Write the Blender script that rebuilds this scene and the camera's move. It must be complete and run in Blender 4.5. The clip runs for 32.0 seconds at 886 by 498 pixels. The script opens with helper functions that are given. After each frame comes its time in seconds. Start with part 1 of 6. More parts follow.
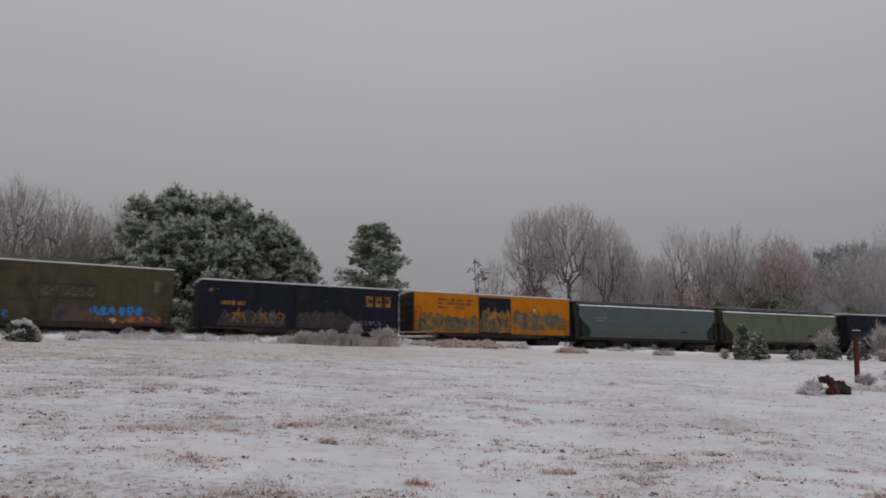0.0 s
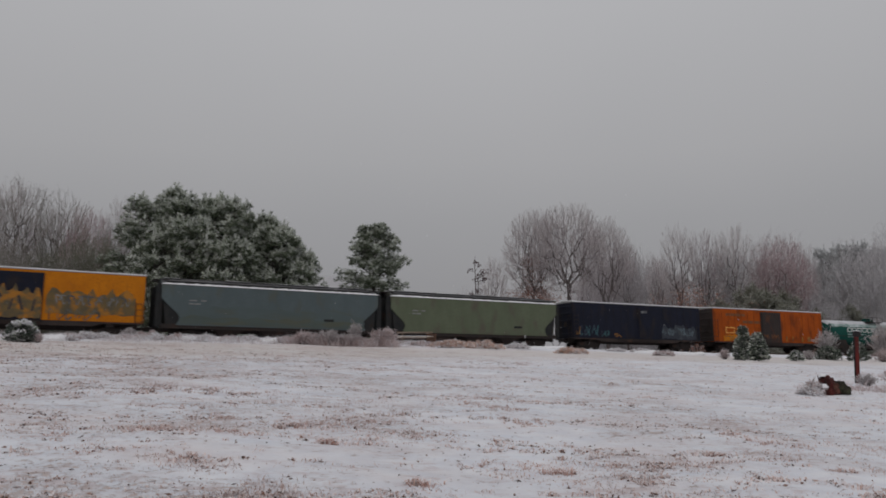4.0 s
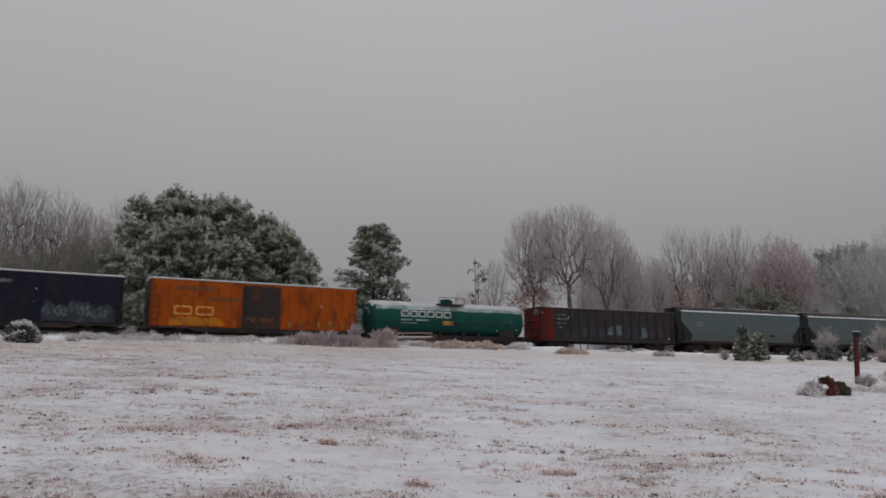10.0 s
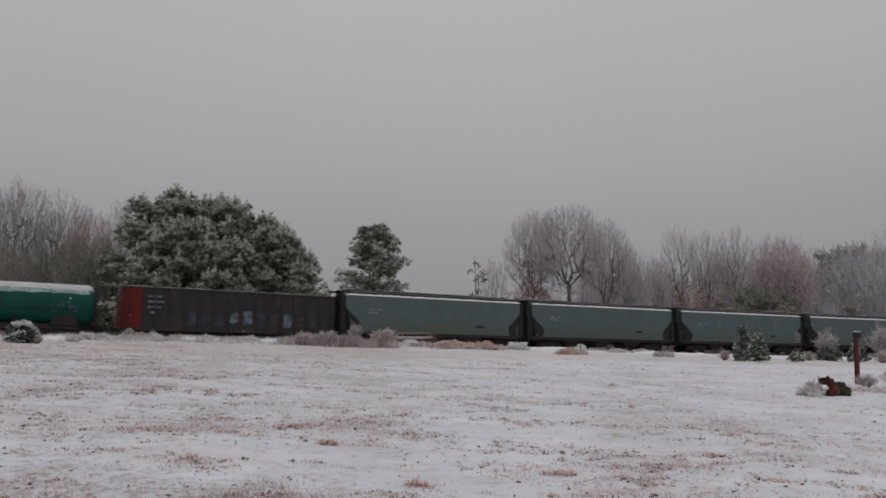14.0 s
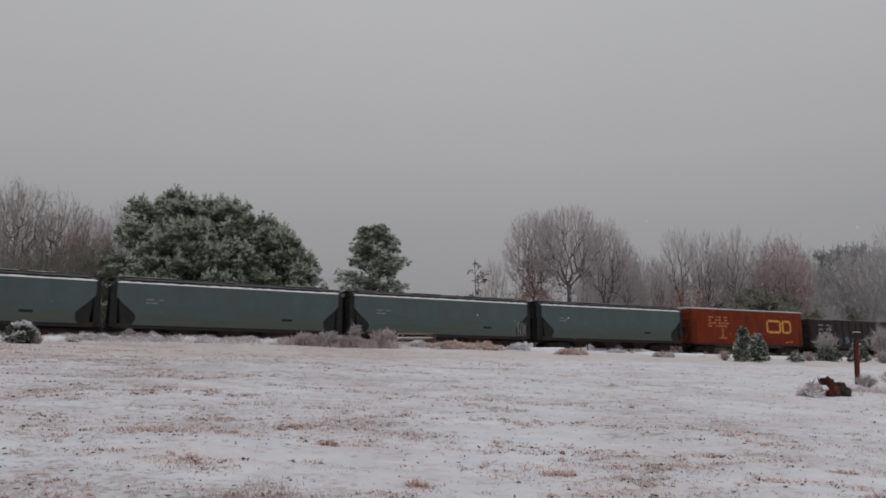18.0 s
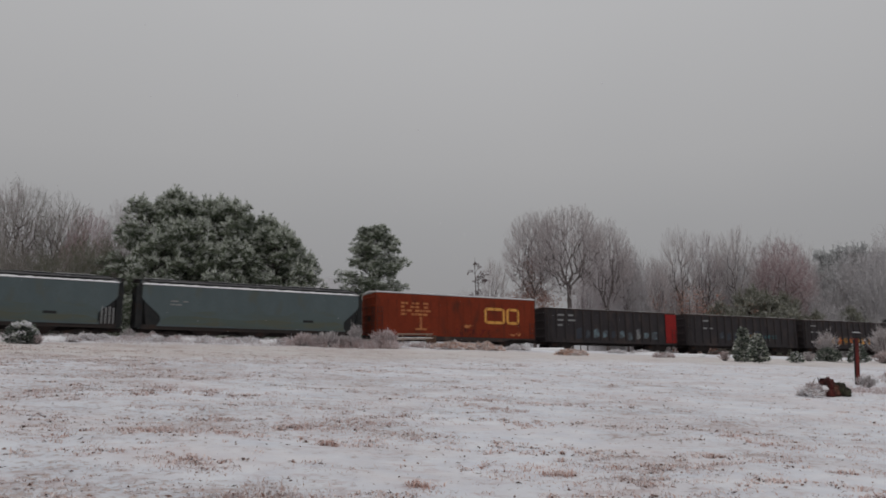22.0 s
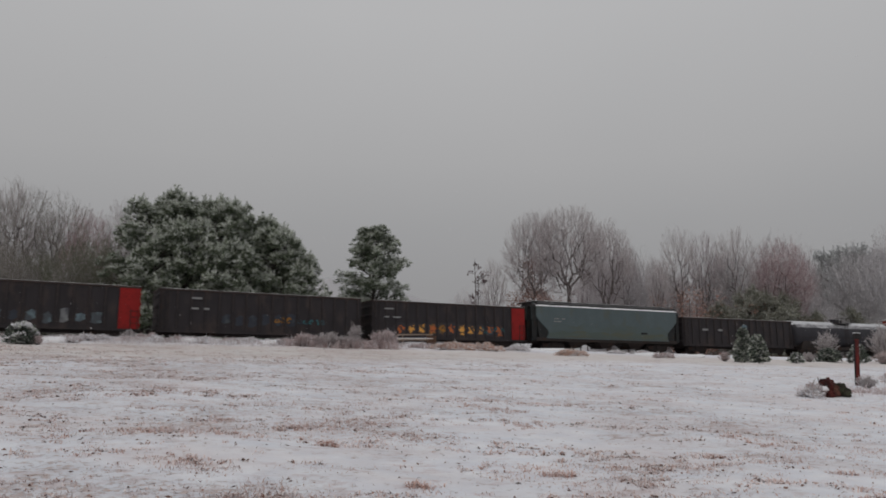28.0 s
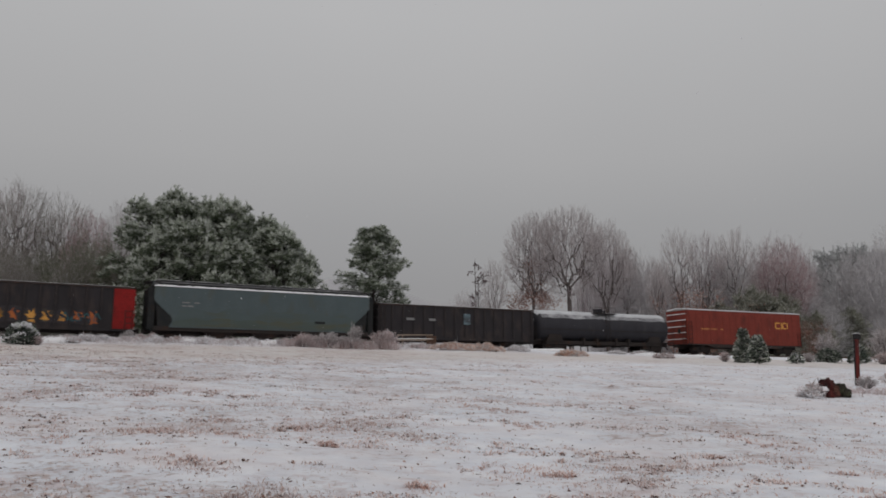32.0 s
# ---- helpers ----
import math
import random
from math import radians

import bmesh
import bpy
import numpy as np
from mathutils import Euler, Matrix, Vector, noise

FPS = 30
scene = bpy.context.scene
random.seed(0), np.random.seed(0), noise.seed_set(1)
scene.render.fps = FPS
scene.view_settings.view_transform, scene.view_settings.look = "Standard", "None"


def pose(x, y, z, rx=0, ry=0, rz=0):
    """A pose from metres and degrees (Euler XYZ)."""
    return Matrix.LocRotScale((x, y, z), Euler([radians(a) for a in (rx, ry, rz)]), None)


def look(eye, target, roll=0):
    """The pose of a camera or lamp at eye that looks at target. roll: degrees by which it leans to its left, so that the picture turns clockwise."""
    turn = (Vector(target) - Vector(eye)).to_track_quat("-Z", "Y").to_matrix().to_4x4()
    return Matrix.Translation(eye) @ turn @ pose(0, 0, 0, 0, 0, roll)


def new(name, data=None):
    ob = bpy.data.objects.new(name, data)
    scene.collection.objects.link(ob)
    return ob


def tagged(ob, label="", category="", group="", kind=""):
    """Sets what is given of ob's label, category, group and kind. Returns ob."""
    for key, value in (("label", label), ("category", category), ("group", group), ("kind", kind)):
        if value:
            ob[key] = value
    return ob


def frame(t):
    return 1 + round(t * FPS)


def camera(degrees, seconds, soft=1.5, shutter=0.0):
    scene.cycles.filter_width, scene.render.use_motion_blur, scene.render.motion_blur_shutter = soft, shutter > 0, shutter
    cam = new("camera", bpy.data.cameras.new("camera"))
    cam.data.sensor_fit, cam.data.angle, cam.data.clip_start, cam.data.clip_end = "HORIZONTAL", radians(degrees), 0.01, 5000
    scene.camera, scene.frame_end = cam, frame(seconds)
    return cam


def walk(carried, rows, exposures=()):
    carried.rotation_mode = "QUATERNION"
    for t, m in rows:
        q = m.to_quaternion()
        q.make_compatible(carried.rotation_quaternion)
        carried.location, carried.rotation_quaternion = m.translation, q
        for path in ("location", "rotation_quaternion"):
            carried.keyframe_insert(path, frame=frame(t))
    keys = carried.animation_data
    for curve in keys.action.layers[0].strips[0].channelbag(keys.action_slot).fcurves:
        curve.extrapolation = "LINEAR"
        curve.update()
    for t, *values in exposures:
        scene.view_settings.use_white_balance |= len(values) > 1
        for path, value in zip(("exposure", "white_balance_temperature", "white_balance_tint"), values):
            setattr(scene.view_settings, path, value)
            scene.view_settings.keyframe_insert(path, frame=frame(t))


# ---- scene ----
EYE = (0.0, 0.0, 1.2)
cam = camera(60.3, 32.0, soft=1.7, shutter=0.5)


def aim(t):
    """The camera stands on a tripod; its head sags back a little during the shot."""
    tilt = radians(9.717) + 0.000116 * t
    return look(EYE, (0.0, 100.0 * math.cos(tilt), EYE[2] + 100.0 * math.sin(tilt)), -0.1)


walk(cam, [(t, aim(t)) for t in (0.0, 8.0, 16.0, 24.0, 32.0)], [(0.0, -0.05, 6500, 10), (10.0, -0.03, 6500, 10), (20.0, 0.0, 6560, 9.3), (26.0, 0.015, 6590, 8.8), (32.0, 0.03, 6590, 8.8)])

# ---- world: a grey overcast sky, brighter overhead, and one very soft sun ----
world = bpy.data.worlds.new("overcast")
scene.world = world
world.use_nodes = True
wt = world.node_tree
wt.nodes.clear()
w_out = wt.nodes.new("ShaderNodeOutputWorld")
w_bg = wt.nodes.new("ShaderNodeBackground")
w_sky = wt.nodes.new("ShaderNodeTexSky")
w_sky.sky_type = "NISHITA"
w_sky.sun_disc = False
w_sky.sun_elevation, w_sky.sun_rotation = radians(24), radians(200)
w_sky.air_density, w_sky.dust_density, w_sky.ozone_density = 1.0, 6.0, 1.0
w_geo = wt.nodes.new("ShaderNodeTexCoord")
w_sep = wt.nodes.new("ShaderNodeSeparateXYZ")
w_ramp = wt.nodes.new("ShaderNodeValToRGB")
w_cloud = wt.nodes.new("ShaderNodeTexNoise")
w_cloud.inputs["Scale"].default_value = 1.6
w_cloud.inputs["Detail"].default_value = 3.0
w_deck = wt.nodes.new("ShaderNodeMixRGB")
w_mix = wt.nodes.new("ShaderNodeMixRGB")
w_soft = wt.nodes.new("ShaderNodeMixRGB")
w_soft.blend_type = "MULTIPLY"
w_ramp.color_ramp.elements[0].position, w_ramp.color_ramp.elements[0].color = 0.0, (0.264, 0.262, 0.272, 1)
w_ramp.color_ramp.elements[1].position, w_ramp.color_ramp.elements[1].color = 1.0, (0.535, 0.535, 0.555, 1)
for at_z, grey in ((0.12, (0.303, 0.300, 0.306)), (0.2, (0.338, 0.336, 0.341)), (0.28, (0.39, 0.387, 0.39)), (0.45, (0.455, 0.455, 0.46))):
    e = w_ramp.color_ramp.elements.new(at_z)
    e.color = (*grey, 1)
wt.links.new(w_geo.outputs["Generated"], w_sep.inputs[0])
wt.links.new(w_sep.outputs["Z"], w_ramp.inputs[0])
wt.links.new(w_geo.outputs["Generated"], w_cloud.inputs["Vector"])
w_deck.inputs[1].default_value, w_deck.inputs[2].default_value = (0.925, 0.935, 0.955, 1), (1.065, 1.06, 1.075, 1)
wt.links.new(w_cloud.outputs["Fac"], w_deck.inputs[0])
w_soft.inputs[0].default_value = 1.0
wt.links.new(w_ramp.outputs["Color"], w_soft.inputs[1])
wt.links.new(w_deck.outputs["Color"], w_soft.inputs[2])
w_dim = wt.nodes.new("ShaderNodeMixRGB")
w_dim.blend_type = "MULTIPLY"
w_dim.inputs[0].default_value, w_dim.inputs[2].default_value = 1.0, (0.05, 0.05, 0.05, 1)
wt.links.new(w_sky.outputs["Color"], w_dim.inputs[1])
w_mix.inputs[0].default_value = 0.94
wt.links.new(w_dim.outputs["Color"], w_mix.inputs[1])
wt.links.new(w_soft.outputs["Color"], w_mix.inputs[2])
wt.links.new(w_mix.outputs["Color"], w_bg.inputs["Color"])
w_bg.inputs["Strength"].default_value = 1.0
wt.links.new(w_bg.outputs[0], w_out.inputs[0])

sun_data = bpy.data.lights.new("sun", "SUN")
sun_data.energy, sun_data.angle, sun_data.color = 0.3, radians(40), (1.0, 0.96, 0.92)
sun = new("sun", sun_data)
sun.matrix_world = look((0, 0, 60), (14, 38, 0))


# ---- materials ----
def surf(name, a, b, scale=3.0, rough=0.7, metal=0.0, bump=0.2, stain=None, stain_scale=0.7, stain_at=0.58,
         stretch=(1, 1, 1), fine=None, random_value=0.0, spec=0.4, bump_scale=None):
    """A procedural surface: colour a to b by a noise, patches of a stain, fine grain and relief."""
    m = bpy.data.materials.new(name)
    m.use_nodes = True
    nt = m.node_tree
    bs = nt.nodes["Principled BSDF"]
    tc = nt.nodes.new("ShaderNodeTexCoord")
    mp = nt.nodes.new("ShaderNodeMapping")
    mp.inputs["Scale"].default_value = stretch
    nt.links.new(tc.outputs["Object"], mp.inputs[0])

    def noise_of(s, d=4.0, vec=mp):
        n = nt.nodes.new("ShaderNodeTexNoise")
        n.inputs["Scale"].default_value, n.inputs["Detail"].default_value = s, d
        nt.links.new(vec.outputs[0], n.inputs["Vector"])
        return n

    def mix(fac, c1, c2, kind="MIX"):
        x = nt.nodes.new("ShaderNodeMixRGB")
        x.blend_type = kind
        for i, v in enumerate((fac, c1, c2)):
            if isinstance(v, (tuple, float, int)):
                x.inputs[i].default_value = v if isinstance(v, (float, int)) else (*v, 1)
            else:
                nt.links.new(v, x.inputs[i])
        return x.outputs[0]

    n1 = noise_of(scale)
    r1 = nt.nodes.new("ShaderNodeValToRGB")
    r1.color_ramp.elements[0].position, r1.color_ramp.elements[1].position = 0.34, 0.66
    nt.links.new(n1.outputs["Fac"], r1.inputs[0])
    col = mix(r1.outputs[0], a, b)
    n3 = noise_of(bump_scale or scale * 9.0, 3.0)
    if fine:
        r3 = nt.nodes.new("ShaderNodeValToRGB")
        r3.color_ramp.elements[0].position, r3.color_ramp.elements[1].position = 0.5, 0.68
        nt.links.new(n3.outputs["Fac"], r3.inputs[0])
        col = mix(r3.outputs[0], col, fine)
    if stain:
        n2 = noise_of(stain_scale, 6.0)
        r2 = nt.nodes.new("ShaderNodeValToRGB")
        r2.color_ramp.elements[0].position, r2.color_ramp.elements[1].position = stain_at, stain_at + 0.14
        nt.links.new(n2.outputs["Fac"], r2.inputs[0])
        col = mix(r2.outputs[0], col, stain)
    if random_value:
        oi = nt.nodes.new("ShaderNodeObjectInfo")
        mr = nt.nodes.new("ShaderNodeMapRange")
        mr.inputs["To Min"].default_value, mr.inputs["To Max"].default_value = 1 - random_value, 1 + random_value
        nt.links.new(oi.outputs["Random"], mr.inputs["Value"])
        hs = nt.nodes.new("ShaderNodeHueSaturation")
        nt.links.new(mr.outputs[0], hs.inputs["Value"])
        nt.links.new(col, hs.inputs["Color"])
        col = hs.outputs[0]
    nt.links.new(col, bs.inputs["Base Color"])
    bs.inputs["Roughness"].default_value, bs.inputs["Metallic"].default_value = rough, metal
    bs.inputs["Specular IOR Level"].default_value = spec
    if bump:
        bp = nt.nodes.new("ShaderNodeBump")
        bp.inputs["Strength"].default_value, bp.inputs["Distance"].default_value = bump, 0.05
        nt.links.new(n3.outputs["Fac"], bp.inputs["Height"])
        nt.links.new(bp.outputs[0], bs.inputs["Normal"])
    return m


def paint(name, a, b, grime, at=0.6, spec=0.14):
    """Weathered wagon paint with streaks that run down the sheet."""
    return surf(name, a, b, 0.9, 0.6, 0.0, 0.12, grime, 0.8, at - 0.06, (1.3, 1.0, 0.7), fine=tuple(0.75 * u + 0.25 * v for u, v in zip(b, grime)), spec=spec)


M = {}
M["snow"] = surf("snow", (0.87, 0.87, 0.89), (0.93, 0.93, 0.95), 2.0, 0.65, 0, 0.25, spec=0.25)
M["dusty_snow"] = surf("dusty_snow", (0.66, 0.67, 0.69), (0.52, 0.53, 0.55), 1.6, 0.7, 0, 0.2, (0.4, 0.42, 0.44), 0.8, 0.62, (0.5, 1, 1), spec=0.2)
M["olive_paint"] = paint("olive_paint", (0.10, 0.082, 0.046), (0.075, 0.062, 0.037), (0.05, 0.04, 0.03))
M["navy_paint"] = paint("navy_paint", (0.015, 0.018, 0.034), (0.011, 0.013, 0.024), (0.026, 0.022, 0.024), 0.6)
M["yellow_paint"] = paint("yellow_paint", (0.60, 0.205, 0.009), (0.5, 0.16, 0.008), (0.34, 0.115, 0.014), 0.66)
M["orange_paint"] = paint("orange_paint", (0.42, 0.086, 0.006), (0.33, 0.062, 0.005), (0.19, 0.042, 0.008), 0.56)
M["rust_red_paint"] = paint("rust_red_paint", (0.225, 0.036, 0.014), (0.17, 0.028, 0.011), (0.1, 0.026, 0.014), 0.6)
M["brick_red_paint"] = paint("brick_red_paint", (0.25, 0.05, 0.036), (0.2, 0.042, 0.031), (0.13, 0.036, 0.028), 0.62)
M["grey_paint"] = paint("grey_paint", (0.1, 0.13, 0.137), (0.086, 0.113, 0.119), (0.096, 0.11, 0.098), 0.6, 0.3)
M["sage_paint"] = paint("sage_paint", (0.138, 0.16, 0.105), (0.115, 0.137, 0.088), (0.12, 0.11, 0.085), 0.6)
M["green_paint"] = paint("green_paint", (0.010, 0.082, 0.064), (0.008, 0.068, 0.055), (0.012, 0.045, 0.045), 0.6)
M["black_paint"] = paint("black_paint", (0.036, 0.031, 0.034), (0.026, 0.023, 0.025), (0.054, 0.041, 0.039), 0.57, 0.25)
M["tank_black"] = paint("tank_black", (0.038, 0.037, 0.044), (0.03, 0.029, 0.035), (0.05, 0.046, 0.05), 0.6, 0.3)
M["bright_red"] = paint("bright_red", (0.3, 0.02, 0.019), (0.23, 0.017, 0.016), (0.15, 0.018, 0.017), 0.62)
M["dark_red"] = paint("dark_red", (0.15, 0.018, 0.015), (0.11, 0.015, 0.014), (0.05, 0.014, 0.013), 0.6)
M["dark_door"] = paint("dark_door", (0.05, 0.04, 0.036), (0.036, 0.03, 0.03), (0.09, 0.04, 0.025), 0.62)
M["dark_steel"] = surf("dark_steel", (0.026, 0.028, 0.029), (0.036, 0.036, 0.036), 2.0, 0.85, 0.0, 0.2, (0.045, 0.034, 0.028), 1.5, spec=0.15)
M["road_grime"] = surf("road_grime", (0.088, 0.115, 0.106), (0.08, 0.102, 0.09), 0.7, 0.7, 0, 0.1, (0.095, 0.104, 0.078), 0.9, 0.44, (0.5, 1, 2.2))
M["grime_veil"] = surf("grime_veil", (0.096, 0.126, 0.128), (0.086, 0.112, 0.112), 0.7, 0.65, 0, 0.1, (0.094, 0.112, 0.1), 0.8, 0.5, (0.5, 1, 2.2), spec=0.3)
M["steel"] = surf("steel", (0.036, 0.031, 0.03), (0.048, 0.039, 0.036), 2.0, 0.8, 0.1, 0.2, (0.06, 0.035, 0.026), 1.5, spec=0.2)
M["rust_steel"] = surf("rust_steel", (0.052, 0.038, 0.034), (0.04, 0.03, 0.028), 1.5, 0.8, 0.1, 0.2, (0.1, 0.055, 0.04), 1.2)
M["galvanised"] = surf("galvanised", (0.42, 0.42, 0.41), (0.34, 0.34, 0.34), 2.0, 0.5, 0.5, 0.1)
M["white_paint"] = surf("white_paint", (0.7, 0.7, 0.68), (0.58, 0.58, 0.56), 2.5, 0.6, 0, 0.05, (0.36, 0.36, 0.34), 2.0, 0.62)
M["green_frost"] = surf("green_frost", (0.2, 0.29, 0.27), (0.1, 0.2, 0.17), 1.2, 0.8, 0, 0.1, (0.5, 0.56, 0.56), 0.9, 0.46, (0.6, 1, 1), fine=(0.6, 0.65, 0.65), bump_scale=16)
M["black_frost"] = surf("black_frost", (0.2, 0.2, 0.21), (0.12, 0.12, 0.13), 1.2, 0.8, 0, 0.1, (0.5, 0.5, 0.52), 0.9, 0.48, (0.6, 1, 1), fine=(0.6, 0.6, 0.62), bump_scale=16)
M["roof_steel"] = surf("roof_steel", (0.125, 0.125, 0.13), (0.095, 0.093, 0.094), 1.5, 0.8, 0.1, 0.2, (0.24, 0.24, 0.25), 1.1, 0.6)
M["grey_mark"] = surf("grey_mark", (0.26, 0.26, 0.26), (0.2, 0.2, 0.2), 2.5, 0.6, 0, 0.05)
M["gold_mark"] = surf("gold_mark", (0.74, 0.37, 0.08), (0.64, 0.3, 0.06), 2.5, 0.6, 0, 0.05, (0.5, 0.2, 0.05), 2.2, 0.62)
M["amber_mark"] = surf("amber_mark", (0.38, 0.17, 0.018), (0.28, 0.12, 0.018), 2.5, 0.6, 0, 0.05, (0.07, 0.045, 0.025), 2.4, 0.5)
M["faint_gold"] = surf("faint_gold", (0.5, 0.2, 0.06), (0.4, 0.13, 0.05), 2.5, 0.6, 0, 0.05, (0.3, 0.07, 0.03), 2.2, 0.55)
M["dark_mark"] = surf("dark_mark", (0.2, 0.07, 0.015), (0.13, 0.05, 0.015), 2.5, 0.6, 0, 0.05)
M["blue_spray"] = surf("blue_spray", (0.02, 0.2, 0.55), (0.03, 0.28, 0.6), 2.0, 0.5, 0, 0.05)
M["teal_spray"] = surf("teal_spray", (0.03, 0.14, 0.15), (0.04, 0.1, 0.12), 2.0, 0.5, 0, 0.05, (0.03, 0.04, 0.06), 1.4, 0.44)
M["pale_spray"] = surf("pale_spray", (0.24, 0.25, 0.25), (0.15, 0.16, 0.17), 2.0, 0.5, 0, 0.05, (0.07, 0.07, 0.08), 1.6, 0.44)
M["ice_spray"] = surf("ice_spray", (0.15, 0.22, 0.245), (0.1, 0.14, 0.165), 2.0, 0.5, 0, 0.05, (0.06, 0.07, 0.08), 1.6, 0.44)
M["grey_spray"] = surf("grey_spray", (0.15, 0.14, 0.11), (0.1, 0.1, 0.085), 2.4, 0.5, 0, 0.05, (0.05, 0.045, 0.04), 1.9, 0.5)
M["drab_spray"] = surf("drab_spray", (0.17, 0.11, 0.035), (0.095, 0.078, 0.045), 2.2, 0.5, 0, 0.05, (0.4, 0.165, 0.015), 1.5, 0.5)
M["navy_haze"] = surf("navy_haze", (0.03, 0.036, 0.05), (0.02, 0.024, 0.036), 1.6, 0.5, 0, 0.05, (0.06, 0.075, 0.085), 1.5, 0.56)
M["brown_spray"] = surf("brown_spray", (0.12, 0.07, 0.055), (0.08, 0.05, 0.045), 1.4, 0.5, 0, 0.05, (0.04, 0.035, 0.05), 1.6, 0.52)
M["dim_spray"] = surf("dim_spray", (0.042, 0.032, 0.034), (0.028, 0.024, 0.03), 1.6, 0.5, 0, 0.05, (0.08, 0.06, 0.03), 1.5, 0.56)
M["orange_spray"] = surf("orange_spray", (0.5, 0.14, 0.03), (0.4, 0.1, 0.03), 2.0, 0.5, 0, 0.05)


# ---- mesh helpers ----
def link_part(name, data, parent, label="", m=None):
    ob = new(name, data)
    ob.parent = parent
    if m is not None:
        ob.matrix_basis = m
    if label:
        ob["label"] = label
    return ob


def finish(name, bm, material):
    me = bpy.data.meshes.new(name)
    bmesh.ops.recalc_face_normals(bm, faces=bm.faces)
    bm.to_mesh(me)
    bm.free()
    if material:
        me.materials.append(material)
    return me


def part(name, bm, material, parent, label=""):
    return link_part(name, finish(name, bm, material), parent, label)


def box(bm, x0, x1, y0, y1, z0, z1, bevel=0.0):
    g = bmesh.ops.create_cube(bm, size=1.0)
    for v in g["verts"]:
        v.co = ((x0 + x1) / 2 + v.co.x * (x1 - x0), (y0 + y1) / 2 + v.co.y * (y1 - y0), (z0 + z1) / 2 + v.co.z * (z1 - z0))
    if bevel:
        edges = list({e for v in g["verts"] for e in v.link_edges})
        bmesh.ops.bevel(bm, geom=edges, offset=bevel, segments=1, affect="EDGES")


def prism(bm, outline, y0, y1):
    """A sheet with an outline in x and z, thick from y0 to y1."""
    a = [bm.verts.new((x, y0, z)) for x, z in outline]
    b = [bm.verts.new((x, y1, z)) for x, z in outline]
    bm.faces.new(a)
    bm.faces.new(list(reversed(b)))
    for i in range(len(a)):
        j = (i + 1) % len(a)
        bm.faces.new((a[i], b[i], b[j], a[j]))


def loft(bm, rings, caps=True):
    """Joins closed rings of equal point count."""
    vs = [[bm.verts.new(p) for p in r] for r in rings]
    for r0, r1 in zip(vs, vs[1:]):
        for i in range(len(r0)):
            j = (i + 1) % len(r0)
            bm.faces.new((r0[i], r0[j], r1[j], r1[i]))
    if caps:
        bm.faces.new(list(reversed(vs[0])))
        bm.faces.new(vs[-1])


def rod(bm, p, q, r, sides=6, r1=None):
    p, q = Vector(p), Vector(q)
    turn = (q - p).to_track_quat("Z", "Y").to_matrix()
    r1 = r if r1 is None else r1
    ring = [Vector((math.cos(2 * math.pi * i / sides), math.sin(2 * math.pi * i / sides), 0)) for i in range(sides)]
    loft(bm, [[p + turn @ (v * r) for v in ring], [q + turn @ (v * r1) for v in ring]])


def smooth(ob):
    for f in ob.data.polygons:
        f.use_smooth = True
    return ob


def thing(name, label, category, m=None, group="", kind=""):
    ob = new(name)
    if m is not None:
        ob.matrix_basis = m
    return tagged(ob, label, category, group, kind)


# ---- the plan: a railway on a wide curve, above a field that rises to it ----
RAIL_Z = 3.934
START, HEAD, BEND = (-11.969, 57.562), radians(28.255), -0.001419
RADIUS = -1.0 / BEND
CENTRE = (START[0] + RADIUS * math.sin(HEAD), START[1] - RADIUS * math.cos(HEAD))


def on_track(s, d=0.0):
    """Plan place and heading at s metres along the line of the wagons' near sides, d metres beyond it."""
    a = HEAD + BEND * s
    r = RADIUS + d
    return CENTRE[0] - r * math.sin(a), CENTRE[1] + r * math.cos(a), a


CREST_S = (-200, -60, -16, -4, 6, 13, 21, 33, 48, 90, 200)
CREST_Z = (3.6, 3.6, 3.6, 3.62, 3.68, 3.6, 3.45, 3.38, 3.3, 3.2, 3.2)


def ground_z(x, y):
    """Height of the ground; works on numbers and on arrays."""
    dx, dy = np.asarray(x, float) - CENTRE[0], np.asarray(y, float) - CENTRE[1]
    d = np.hypot(dx, dy) - RADIUS
    s = RADIUS * (np.arctan2(dx, dy) + HEAD)
    crest = np.interp(s, CREST_S, CREST_Z)
    up = np.clip((d + 56.1) / 46.1, -0.5, 1.0)
    z = crest * up
    z = z + 0.10 * np.sin(x * 0.19 + 0.7 * np.sin(y * 0.13)) * np.sin(y * 0.23 + 1.0) * np.clip(1 - up, 0, 1)
    z = z + 0.035 * np.sin(x * 1.3 + 2 * np.sin(y * 0.7)) * np.sin(y * 1.1 + np.sin(x * 0.9)) * (np.abs(d) < 60)
    z = np.where(d > -8.0, np.interp(d, (-8.0, -4.0, 0, 12, 40, 300, 3000), (0, -0.08, -0.2, -0.25, -0.3, -0.6, -8)) + z, z)
    return z


def drop(x, y, dz=0.0):
    return x, y, float(ground_z(x, y)) + dz


def spaced(lo, hi, fine_lo, fine_hi, step, grow=1.16):
    mid = list(np.arange(fine_lo, fine_hi + step, step))
    out, g = [], step
    p = fine_hi + step
    while p < hi:
        g *= grow
        p += g
        out.append(p)
    back, g, p = [], step, fine_lo
    while p > lo:
        g *= grow
        p -= g
        back.append(p)
    return np.array(back[::-1] + mid + out)


